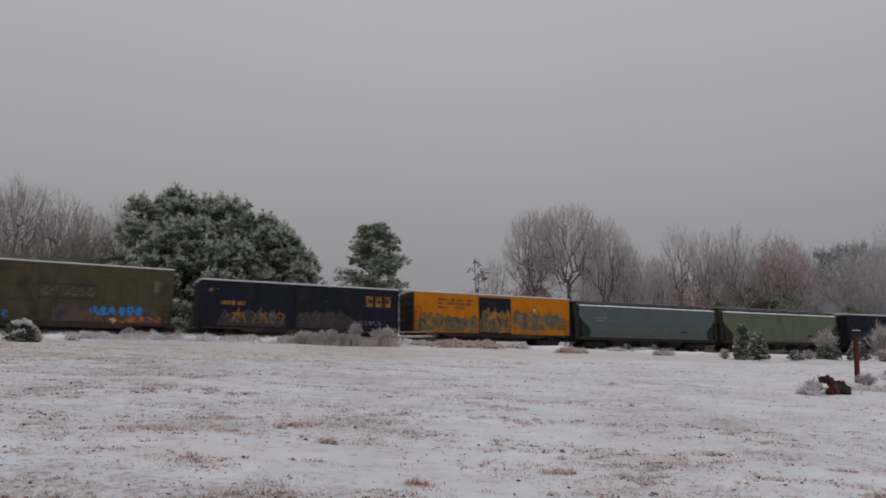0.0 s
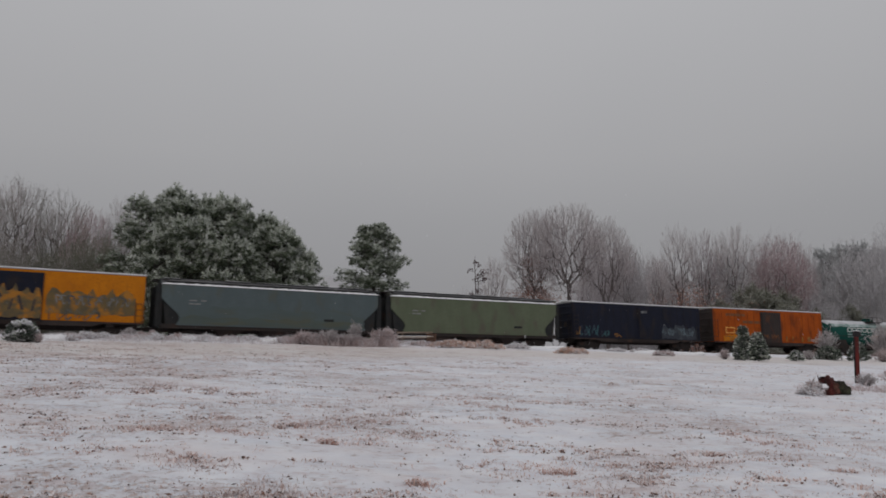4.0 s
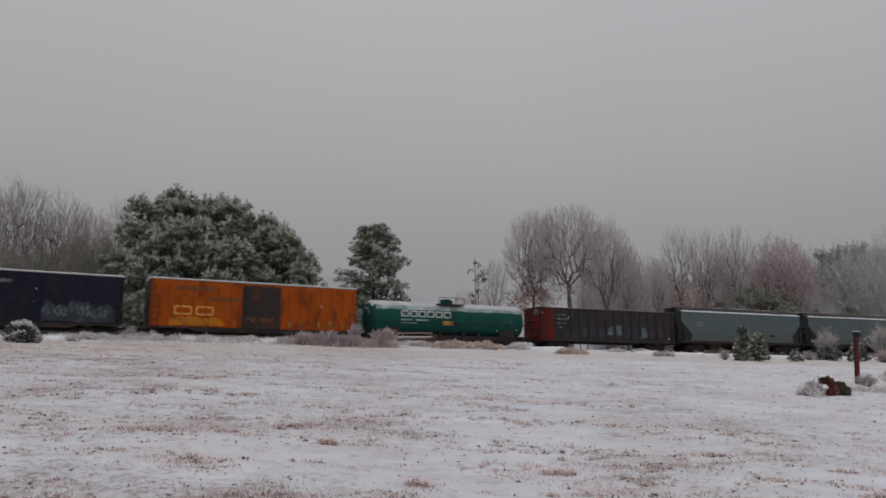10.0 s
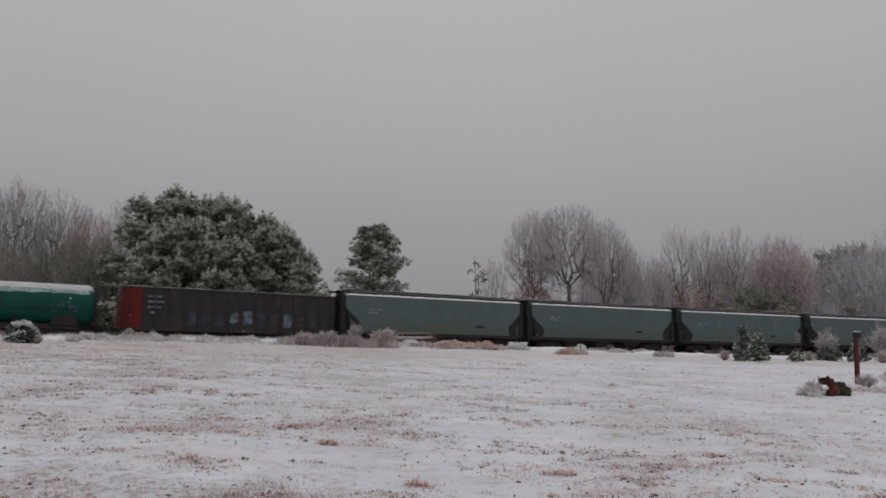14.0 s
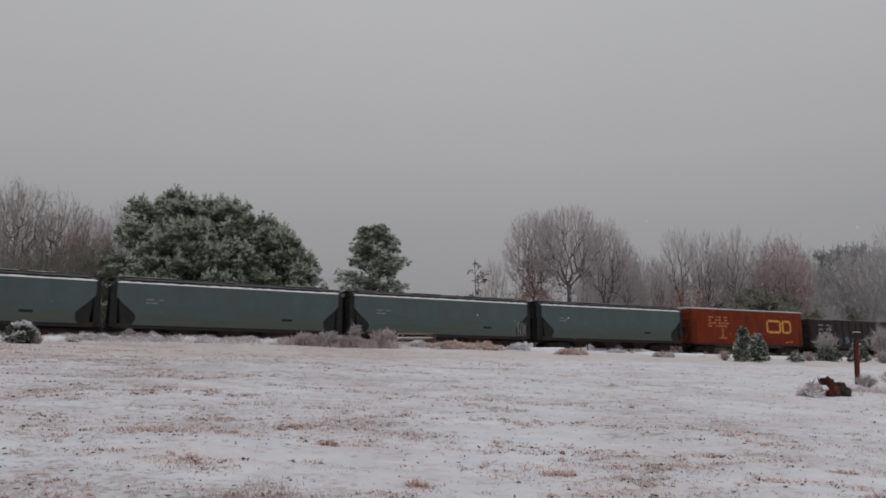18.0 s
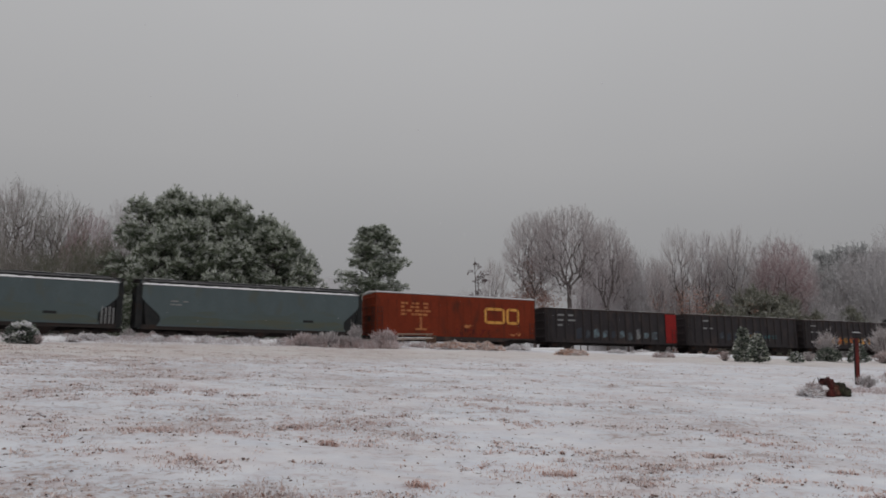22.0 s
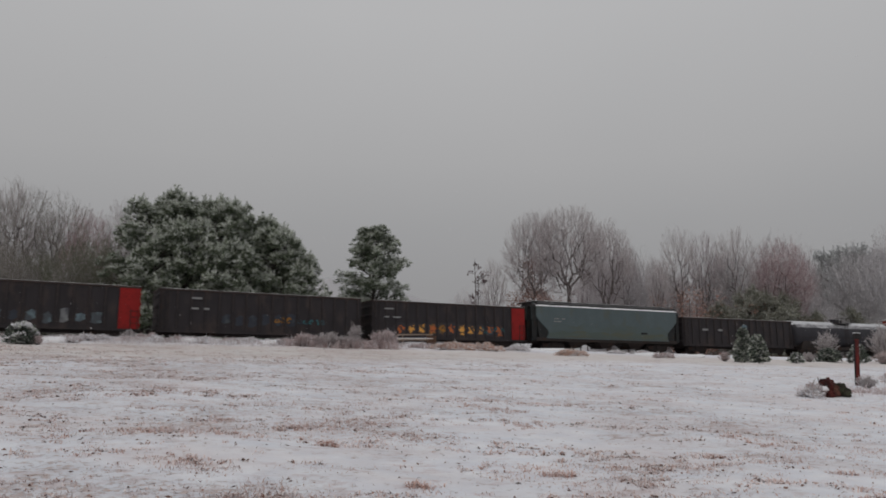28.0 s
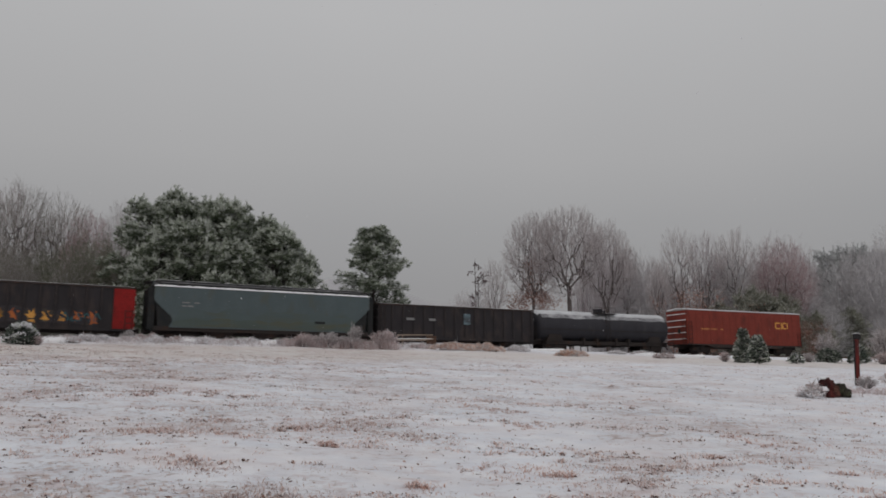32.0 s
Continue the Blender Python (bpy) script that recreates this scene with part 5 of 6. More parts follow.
def leaf_clumps(name, points, rng, size, spread, count, material):
    verts, faces = [], []
    for p in points:
        for i in range(count):
            c = p + Vector((rng.gauss(0, spread), rng.gauss(0, spread), rng.gauss(0, spread)))
            d = Vector((rng.gauss(0, 1), rng.gauss(0, 1), rng.gauss(0, 1))).normalized() * size * rng.uniform(0.6, 1.3)
            u = d.orthogonal() * 0.6
            b = len(verts)
            verts += [c - d, c + u, c + d, c - u]
            faces.append((b, b + 1, b + 2, b + 3))
    return mesh_of(name, verts, faces, [material])


def build_trees():
    # the pine clump and the lone pine beyond the line
    pa = pine_meshes(1, 16, 5.0, whorls=22, blunt=0.52, boughs=6, per=44)
    pb = pine_meshes(2, 16, 5.0, whorls=22, blunt=0.5, boughs=6, per=44)
    pc = pine_meshes(3, 12, 4.4, whorls=17, blunt=0.55, boughs=6, per=44)
    lab = "snow-dusted white pine in a dense clump"
    for i, (ms, x, y, sc, wide, turn) in enumerate((
            (pa, -29.0, 74.5, 0.95, 1.0, 10), (pb, -26.9, 77.0, 1.03, 1.0, 80), (pc, -24.6, 72.0, 1.05, 1.0, 200), (pa, -24.1, 77.5, 1.01, 1.0, 235), (pa, -21.6, 75.0, 0.93, 1.05, 140),
            (pb, -18.6, 77.0, 0.86, 1.05, 260), (pc, -16.2, 73.0, 0.98, 0.95, 30), (pc, -19.5, 70.5, 0.86, 1.0, 300), (pc, -26.6, 70.0, 0.9, 0.72, 100), (pc, -13.9, 73.0, 0.80, 0.85, 150),
            (pc, -23.0, 79.5, 1.25, 1.0, 60), (pc, -19.0, 80.5, 1.15, 1.0, 190), (pc, -28.5, 80.0, 1.15, 0.85, 330))):
        plant_tree(ms, "pine_tree", lab, "pine tree", x, y, sc, turn, wide, "pines of the clump")
    plant_tree(pine_meshes(7, 16.2, 4.4, whorls=21, blunt=0.55, boughs=8, per=38, shoots=False), "pine_tree", "lone snow-dusted pine with gaps in its crown", "pine tree", -8.3, 92.0, 1.03, 40, 1.0)
    # broad bare trees behind the line
    big = bare_tree_meshes(11, 23, 6.0, 1500, 0.0125, 0.42, centre=0.69, tall=0.315, bark="dark_bark", lobes=0.04, bow=1.05)
    big2 = bare_tree_meshes(12, 23, 5.0, 1000, 0.0125, 0.36, centre=0.68, tall=0.325, bark="dark_bark", lobes=0.05, bow=1.05)
    t1 = bare_tree_meshes(13, 20, 3.4, 360, 0.014, 0.4, centre=0.68, tall=0.325)
    t2 = bare_tree_meshes(14, 20, 3.8, 340, 0.014, 0.36, material="mauve_twigs", centre=0.67, tall=0.33)
    t7 = bare_tree_meshes(19, 20, 3.8, 340, 0.014, 0.42, material="grove_twigs", centre=0.69, tall=0.31, lobes=0.2, wild=0.7, sprays=4, crook=0.005)
    t8 = bare_tree_meshes(20, 20, 4.2, 420, 0.0135, 0.1, material="grove_twigs", centre=0.52, tall=0.47, lobes=0.3, wild=1.2, sprays=6, crook=0.025)
    t9 = bare_tree_meshes(21, 14, 4.6, 420, 0.0145, 0.05, material="olive_twigs", centre=0.48, tall=0.5, lobes=0.3, wild=1.2, sprays=7, crook=0.025)
    t6 = bare_tree_meshes(18, 18, 4.4, 640, 0.0135, 0.12, material="rosy_twigs", centre=0.6, tall=0.4, lobes=0.2, wild=1.2, sprays=8, crook=0.02)
    # The far trees take the bark and twig tones paled as by haze.
    t3 = bare_tree_meshes(15, 18, 4.8, 460, 0.0135, 0.08, material="hazed_twigs", centre=0.54, tall=0.47, bark="hazed_bark", lobes=0.25, wild=1.0, sprays=6, crook=0.025)
    t4 = bare_tree_meshes(16, 18, 4.2, 460, 0.0135, 0.07, material="hazed_mauve", centre=0.54, tall=0.47, bark="hazed_bark", lobes=0.25, wild=1.0, sprays=6, crook=0.025)
    t5 = bare_tree_meshes(17, 12, 4.8, 460, 0.0135, 0.02, material="hazed_twigs", centre=0.46, tall=0.54, bark="hazed_bark", lobes=0.25, wild=1.1, sprays=7, crook=0.025)
    plant_tree(big, "bare_tree", "large leafless tree with a rounded frosted crown", "bare tree", 17.6, 105, 1.0, 0)
    plant_tree(big2, "bare_tree", "large leafless tree beside its rounded neighbour", "bare tree", 23.4, 109, 0.95, 70)
    oak = plant_tree(big2, "bare_tree", "leafless oak with rusty leaves on its lower boughs", "bare tree", 13.0, 108, 1.0, 200)
    rng = random.Random(4)
    pts = []
    for i in range(84):
        h = rng.uniform(8.0, 11.0) if i % 2 else rng.uniform(9.0, 15.5)
        a, r = rng.uniform(0, 6.28), rng.uniform(0.2, 1.0) ** 0.7 * (4.0 if h < 10.5 else 1.9)
        pts.append(Vector((r * math.cos(a), r * math.sin(a), h)))
    link_part("foliage", leaf_clumps("foliage", pts, rng, 0.1, 0.42, 60, M["rusty_leaves"]), oak, "rusty brown withered leaves")
    # thin snag with dark leaf clumps
    rng = random.Random(8)
    segs, tips = [], []
    for x0, hh in ((-0.3, 12.0), (0.5, 10.6)):
        pp, dd = limb(segs, Vector((x0, 0, -0.2)), Vector((0.02, 0, 1)), hh, 0.12, 0.04, rng, 8, 0.07, 0.1)
        for i in range(14):
            g = rng.uniform(3.0, 7.9)
            p = pp[int(g)].lerp(pp[int(g) + 1], g - int(g))
            d = Vector((rng.uniform(-1, 1), rng.uniform(-1, 1), rng.uniform(0.1, 0.9))).normalized()
            q, dd2 = limb(segs, p, d, rng.uniform(0.6, 1.5), 0.035, 0.015, rng, 2, 0.2, 0.1)
            if rng.random() < 0.75:
                tips.append(q[-1])
    snag = thing("thin_tree", "thin twin-stemmed tree with dark withered leaf clumps", "bare tree", pose(*drop(3.9, 88.0)))
    link_part("trunk", tubes("trunk", segs, M["bark"], 4), snag)
    link_part("foliage", leaf_clumps("foliage", tips, rng, 0.12, 0.17, 14, M["dark_leaves"]), snag, "dark withered leaf clumps")
    lab = "leafless frosted tree in the wood edge"
    edge = ((t1, 7.4, 110, 0.82, 0.8, 20), (t4, 3.2, 122, 0.72, 1.0, 50), (t3, 6.0, 126, 0.8, 0.9, 90), (t1, 27.0, 112, 0.95, 0.9, 130),
            (t1, 30.5, 108, 0.82, 0.7, 10), (t1, 35.0, 112, 1.08, 0.9, 60), (t2, 39.5, 114, 1.08, 0.85, 100), (t1, 43.2, 112, 1.08, 1.0, 170),
            (t6, 50.5, 113, 1.12, 1.0, 40), (t2, 32.8, 118, 0.9, 0.9, 222), (t3, 46.5, 118, 1.1, 0.9, 300), (t4, 55.8, 120, 1.06, 1.0, 250))
    for i, (px, py) in enumerate(((20.6, 115), (22.2, 118), (25.0, 116), (28.8, 119), (30.0, 121), (33.6, 120), (37.4, 119), (41.2, 121), (45.0, 118), (54.0, 118))):
        edge += ((t1 if i % 2 else t2, px, py, 0.74 + 0.035 * (i * 7 % 5), 0.6, 47 * i),)
    for ms, x, y, sc, wide, turn in edge:
        plant_tree(ms, "bare_tree", lab, "bare tree", x, y, sc, turn, wide, "trees of the wood edge")
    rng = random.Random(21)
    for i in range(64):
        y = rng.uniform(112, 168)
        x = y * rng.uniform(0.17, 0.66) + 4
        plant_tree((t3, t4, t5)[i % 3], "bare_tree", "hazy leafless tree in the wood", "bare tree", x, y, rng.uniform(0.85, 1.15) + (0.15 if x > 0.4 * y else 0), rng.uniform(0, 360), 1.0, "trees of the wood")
    # the wood on the other side
    for i, (ms, x, y, sc, wide) in enumerate(((t7, -47.6, 84, 1.07, 0.95), (t7, -43.2, 85, 1.0, 0.95), (t6, -39.6, 84, 0.98, 0.75), (t1, -37.0, 86, 0.96, 0.7), (t2, -51.0, 88, 1.1, 0.9), (t2, -45.6, 88, 0.94, 0.9), (t1, -34.6, 85, 0.9, 0.7))):
        plant_tree(ms, "bare_tree", lab, "bare tree", x, y, sc, 40 * i, wide, "trees of the wood edge")
    for i in range(84):
        y = rng.uniform(74, 106)
        x = -y * rng.uniform(0.42, 0.66)
        plant_tree((t8, t9, t8)[i % 3], "bare_tree", "hazy leafless tree in the wood", "bare tree", x, y, rng.uniform(0.48, 0.72), rng.uniform(0, 360), 1.1, "trees of the wood")
    for i in range(24):
        y = rng.uniform(76, 92)
        plant_tree(t9, "bare_tree", "low tangled olive-brown tree at the wood edge", "bare tree", -y * rng.uniform(0.40, 0.64), y, rng.uniform(0.75, 1.05), rng.uniform(0, 360), 1.0, "trees of the wood")
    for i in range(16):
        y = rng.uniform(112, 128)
        plant_tree(t5, "bare_tree", "low tangled frosted tree at the wood edge, haze in its colour", "bare tree", y * rng.uniform(0.2, 0.62), y, rng.uniform(0.7, 1.0), rng.uniform(0, 360), 1.0, "trees of the wood")
    # conifers among the wood
    pd = pine_meshes(9, 9, 2.8, whorls=12, blunt=0.9, per=18, needle_tone="olive_needles")
    pf = pine_meshes(12, 9, 2.8, whorls=12, blunt=0.9, per=18, boughs=6, needle_tone="olive_needles")
    pe = pine_meshes(10, 16, 4.4, whorls=15, blunt=0.45, per=18, needle_tone="hazed_needles")
    for x, y, sc, wide in ((42.0, 104, 1.15, 1.1), (45.0, 106, 1.1, 1.2), (48.5, 108, 1.1, 1.1), (53.0, 109, 0.85, 1.2), (61.0, 114, 0.95, 1.2), (38.5, 106, 0.95, 1.2), (-40.5, 80, 0.95, 1.1), (-36.8, 81, 0.8, 1.2), (-44.5, 81, 1.1, 1.1), (-34.4, 80, 0.9, 1.1),
                           (-42.5, 83, 1.0, 1.2), (-46.5, 84, 1.2, 1.1), (-38.5, 83, 0.85, 1.3), (-35.0, 79, 0.95, 1.1), (-48.0, 83, 1.0, 1.3)):
        plant_tree(pd if x > 0 else pf, "young_pine", "young snow-dusted conifer under bare trees", "conifer", x, y, sc, x * 31 % 360, wide, "young conifers")
    # Far pines; their paleness is painted haze.
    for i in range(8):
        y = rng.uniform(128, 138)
        plant_tree(pe, "pine_tree", "tall pine far back in the wood, haze in its pale needles", "pine tree", y * (0.512 + 0.016 * i), y, 1.2 + 0.14 * rng.random(), i * 50, 0.85, "far pines")
    # rusty oak scrub
    rng = random.Random(31)
    pts = [Vector((rng.gauss(0, 1.3), rng.gauss(0, 1.0), rng.uniform(1.0, 5.5))) for i in range(50)]
    me = leaf_clumps("foliage", pts, rng, 0.075, 0.4, 60, M["rusty_leaves"])
    segs = []
    for i in range(6):
        limb(segs, Vector((rng.uniform(-0.6, 0.6), rng.uniform(-0.5, 0.5), -0.2)), Vector((rng.uniform(-0.3, 0.3), rng.uniform(-0.3, 0.3), 1)), rng.uniform(4, 6), 0.06, 0.02, rng, 4, 0.1, 0.1)
    stems = tubes("trunk", segs, M["bark"], 4)
    plant_tree((stems, me), "oak_sapling", "scrub oak holding rusty brown leaves", "small tree", 34.0, 103, 1.75, 0, 1.0, crown_name="foliage")
    plant_tree((stems, me), "oak_sapling", "scrub oak holding rusty brown leaves", "small tree", 50.5, 106, 1.1, 120, 0.8, crown_name="foliage")


def shrub_meshes(seed, w, h, stems, material, twig=0.012, lean=0.5):
    """A twiggy shrub: stems fan out from the base and branch twice."""
    rng = random.Random(seed)
    wood, fine = [], []
    for i in range(stems):
        a = rng.uniform(0, 2 * math.pi)
        k = rng.uniform(0.1, 1.0)
        d = Vector((math.cos(a) * k * w, math.sin(a) * k * w, h * (1.1 - lean * k * k))).normalized()
        ln = math.hypot(w * k, h * (1.05 - lean * k * k)) * rng.uniform(0.75, 1.05)
        base = Vector((math.cos(a) * 0.15 * w, math.sin(a) * 0.15 * w, -0.05))
        pp, dd = limb(wood, base, d, ln, twig * 1.6, twig * 0.7, rng, 3, 0.15, 0.03)
        for b in range(9):
            g = rng.uniform(0.7, 2.99)
            p = pp[int(g)].lerp(pp[int(g) + 1], g - int(g))
            q, dd2 = limb(fine, p, bend(dd, 0.8, rng), ln * rng.uniform(0.15, 0.32), twig, twig * 0.6, rng, 2, 0.25, 0.08)
            for c in range(3):
                fine.append((q[1], q[1] + bend(dd2, 0.9, rng) * ln * rng.uniform(0.06, 0.15), twig * 0.8, twig * 0.5))
    return tubes("stem", wood, M["bark"], 4), tubes("brush", fine, M[material], 3)


def shrub(meshes, name, label, x, y, scale=1.0, turn=0.0, wide=1.0, category="shrub", group=""):
    root = thing(name, label, category, pose(*drop(x, y), 0, 0, turn) @ Matrix.Diagonal((scale * wide, scale * wide, scale, 1)), group)
    link_part("stem", meshes[0], root)
    link_part("foliage" if "needles" in meshes[1].materials[0].name else "brush", meshes[1], root)
    return root


def needle_shrub(seed, w, h, n, frost, size=0.16, snowy=2, dome=False, pads=0):
    rng = random.Random(seed)
    segs, pts = [], []
    limb(segs, Vector((0, 0, -0.1)), Vector((0, 0, 1)), h * 0.9, 0.04, 0.015, rng, 4, 0.05, 0.1)
    for i in range(n):
        f = rng.random()
        z = h * (0.04 + 0.94 * f)
        r = w * ((1.0 - f ** 2.2) ** 0.5 if dome else (1.0 - 0.85 * f) ** 0.75 * min(1, 0.7 + 3 * f)) * rng.uniform(0.4, 1.05)
        a = rng.uniform(0, 2 * math.pi)
        o = Vector((math.cos(a), math.sin(a), 0))
        pts.append((o * r + Vector((0, 0, z)), o))
        if i % 6 == 0:
            segs.append((Vector((0, 0, z * 0.8)), o * r + Vector((0, 0, z)), 0.015, 0.006))
    if pads:
        # snow caught in patches, the foliage between them bare and green
        centres = [rng.choice(pts)[0] + Vector((0, 0, 0.03)) for i in range(pads)]
        white = [q for q in pts if min((q[0] - k).length for k in centres) < 0.17]
        v, f, s = tufts([q for q in pts if q not in white], rng, size, 9, 0.45, 0.1, 0.2)
        v2, f2, s2 = tufts(white, rng, size * 0.8, 9, 0.6, 1.0, 0.3)
        n = len(v)
        v, f, s = v + v2, f + [tuple(i + n for i in q) for q in f2], s + s2
    else:
        v, f, s = tufts(pts, rng, size, 9, 0.45, frost, 0.2)
    s = [2 if k == 1 and (i // 9) % 5 < snowy else k for i, k in enumerate(s)]
    return tubes("stem", segs, M["pine_bark"], 4), mesh_of("foliage", v, f, [M["spruce_needles"], M["frosted_needles"], M["snow"]], s)


def blades(name, clumps, rng, material, label, category, broad=1.0):
    """Grass as one sheet of separate blades; clumps: (x, y, radius, height, count)."""
    verts, faces = [], []
    for x, y, rad, h, n in clumps:
        z0 = float(ground_z(x, y))
        for i in range(n):
            a, r = rng.uniform(0, 6.283), rad * rng.random() ** 0.6
            bx, by = x + r * math.cos(a), y + r * math.sin(a)
            hh = h * rng.uniform(0.4, 1.2)
            lean = rng.uniform(0.5, 2.4) * hh
            b = rng.uniform(0, 6.283)
            w = (0.002 + 0.003 * rng.random() + h * 0.007) * broad
            k = len(verts)
            zz = z0 - 0.015
            ux, uy = -math.sin(b) * w, math.cos(b) * w
            mx, my, mz = bx + math.cos(b) * lean * 0.4, by + math.sin(b) * lean * 0.4, zz + hh * 0.75
            verts += [(bx - ux, by - uy, zz), (bx + ux, by + uy, zz), (mx + ux * 0.8, my + uy * 0.8, mz), (mx - ux * 0.8, my - uy * 0.8, mz),
                      (bx + math.cos(b) * lean, by + math.sin(b) * lean, zz + hh * rng.uniform(0.6, 1.0))]
            faces += [(k, k + 1, k + 2, k + 3), (k + 3, k + 2, k + 4)]
    return tagged(new(name, mesh_of(name, verts, faces, [material])), label, category, kind="stuff")


HEAP = {"straw": ("ochre_grass", "frost_grass", 0.22, "rounded heap of salmon-pink withered grass before the railway"),
        "frost": ("frost_grass", "snow", 0.45, "low heap of frosted grass with snow on it"),
        "pink": ("pink_brush", "frost_grass", 0.4, "low heap of pinkish frosted grass")}


def grass_heap(kind, x, y, w, d, h, n, rng):
    """A rounded, lumpy heap of matted grass: short blades over a dome."""
    base, cap, frost, label = HEAP[kind]
    pts = []
    for i in range(n):
        a, q = rng.uniform(0, 6.283), rng.random() ** 0.5
        lump = 0.75 + 0.5 * noise.noise(Vector((x + 2.2 * q * math.cos(a), y + 2.2 * q * math.sin(a), 3.0)))
        z = h * math.sqrt(max(0.0, 1 - q * q)) * lump * rng.uniform(0.55, 1.0)
        o = Vector((w * q * math.cos(a), d * q * math.sin(a), z))
        pts.append((o, Vector((math.cos(a) * q, math.sin(a) * q, 0))))
    v, f, s = tufts(pts, rng, 0.15, 11, 0.3, frost, 0.1)
    root = thing("grass_heap", label, "grass", pose(*drop(x, y, -0.02)))
    link_part("tuft", mesh_of("tuft", v, f, [M[base], M[cap]], s), root)


def build_field_plants():
    rng = random.Random(12)
    near = []
    tries = 0
    while len(near) < 7000 and tries < 90000:
        tries += 1
        y = 4.5 + 27 * rng.random() ** 1.3
        x = y * rng.uniform(-0.66, 0.66)
        n = noise.noise(Vector((x * 0.35 + 9, y * 0.75, 0.0))) + 0.5 * noise.noise(Vector((x * 1.1, y * 2.2, 4.0)))
        if n > -0.05 + 0.4 * rng.random():
            near.append((x, y, rng.uniform(0.05, 0.2), rng.uniform(0.016, 0.045), rng.randint(5, 11)))
    blades("grass", near, rng, M["straw"], "short dry straw-pink grass poking through snow", "grass")
    # taller withered patches
    tall = ((0.4, 6.98, 0.34), (-2.85, 6.85, 0.3), (-2.32, 6.81, 0.2), (-2.69, 9.56, 0.18), (-1.15, 7.92, 0.09), (2.65, 7.99, 0.19), (3.66, 9.05, 0.17), (3.98, 8.9, 0.26), (4.2, 8.2, 0.24),
            (0.96, 6.68, 0.1), (1.52, 6.93, 0.15), (0.85, 12.15, 0.41), (1.19, 10.24, 0.38), (0.51, 12.44, 0.37), (4.5, 15.64, 0.46), (-1.01, 9.72, 0.43), (-1.61, 9.32, 0.35), (-0.16, 5.92, 0.09),
            (1.64, 6.12, 0.11), (-3.26, 8.3, 0.31), (-3.88, 7.75, 0.17), (3.55, 6.94, 0.15), (3.5, 9.6, 0.21), (-0.53, 8.68, 0.39), (-2.84, 5.81, 0.26), (-3.73, 10.41, 0.46), (-2.16, 8.21, 0.36))
    for x, y, r in tall:
        spots = []
        for i in range(int(10 + 60 * r)):
            spots.append((x + rng.gauss(0, 0.55) * r, y + rng.gauss(0, 0.4) * r, 0.035, rng.uniform(0.02, 0.055) if r > 0.1 else 0.06, rng.randint(8, 14)))
        blades("grass_tuft", spots, rng, M["rose_grass"], "patch of withered rose-brown grass in snow", "grass tuft")
    # matted straw lying in streaks, low and bleached, over darker stubble
    mats, stubble = [], []
    tries = 0
    while len(mats) < 5200 and tries < 90000:
        tries += 1
        y = 4.3 + 25 * rng.random() ** 1.3
        x = y * rng.uniform(-0.66, 0.66)
        n = noise.noise(Vector((x * 0.28 + 3, y * 0.9, 6.0))) + 0.6 * noise.noise(Vector((x * 1.3, y * 3.4, 9.0))) - 0.022 * x
        if n > 0.12 + 0.35 * rng.random():
            mats.append((x, y, rng.uniform(0.03, 0.09) + 0.002 * y, rng.uniform(0.016, 0.042) + 0.0006 * y, rng.randint(8, 14)))
            # Dark blades at a mat's foot: stubble, and shade put into colour.
            if rng.random() < 0.36:
                stubble.append((x + rng.uniform(-0.08, 0.08), y - rng.uniform(0.0, 0.06), rng.uniform(0.015, 0.05), rng.uniform(0.014, 0.034) + 0.0006 * y, rng.randint(5, 9)))
    blades("matted_straw", mats, rng, M["mat_straw"], "bleached matted straw lying in streaks on snow", "grass", 1.7)
    blades("stubble", stubble, rng, M["litter"], "dark stubble and painted foot shade among the matted straw", "grass", 1.9)
    bits = []
    for i in range(2600):
        y = 4.5 + 30 * rng.random() ** 1.2
        bits.append((y * rng.uniform(-0.64, 0.64), y))
    verts, faces = [], []
    for x, y in bits:
        z, s, a = float(ground_z(x, y)) + 0.012, rng.uniform(0.008, 0.026) * (1 + 0.03 * y), rng.uniform(0, 3.1)
        k = len(verts)
        for j in range(4):
            verts.append((x + s * math.cos(a + j * 1.57) * (1.0 if j % 2 else 0.45), y + s * math.sin(a + j * 1.57) * (1.0 if j % 2 else 0.45), z + rng.uniform(0, 0.02)))
        faces.append((k, k + 1, k + 2, k + 3))
    tagged(new("leaf_litter", mesh_of("leaf_litter", verts, faces, [M["litter"]])), "scattered dark fallen leaves on the snow", "foliage", kind="stuff")
    # rough frosted growth along the foot of the railway bank
    rough = []
    for i in range(2600):
        s, d = rng.uniform(-26, 8), rng.gauss(-14.5, 2.0)
        x, y, a = on_track(s, d)
        if noise.noise(Vector((s * 0.5, d * 0.5, 2.0))) > -0.1:
            rough.append((x, y, rng.uniform(0.08, 0.25), rng.uniform(0.12, 0.36), rng.randint(8, 16)))
    for i in range(500):
        s, d = rng.uniform(8, 75), rng.gauss(-11.5, 1.6)
        x, y, a = on_track(s, d)
        if noise.noise(Vector((s * 0.4, d * 0.5, 7.0))) > 0.0:
            rough.append((x, y, rng.uniform(0.08, 0.25), rng.uniform(0.08, 0.24), rng.randint(6, 12)))
    blades("rough_grass", rough, rng, M["frost_grass"], "rough frosted grass along the foot of the railway bank", "grass")
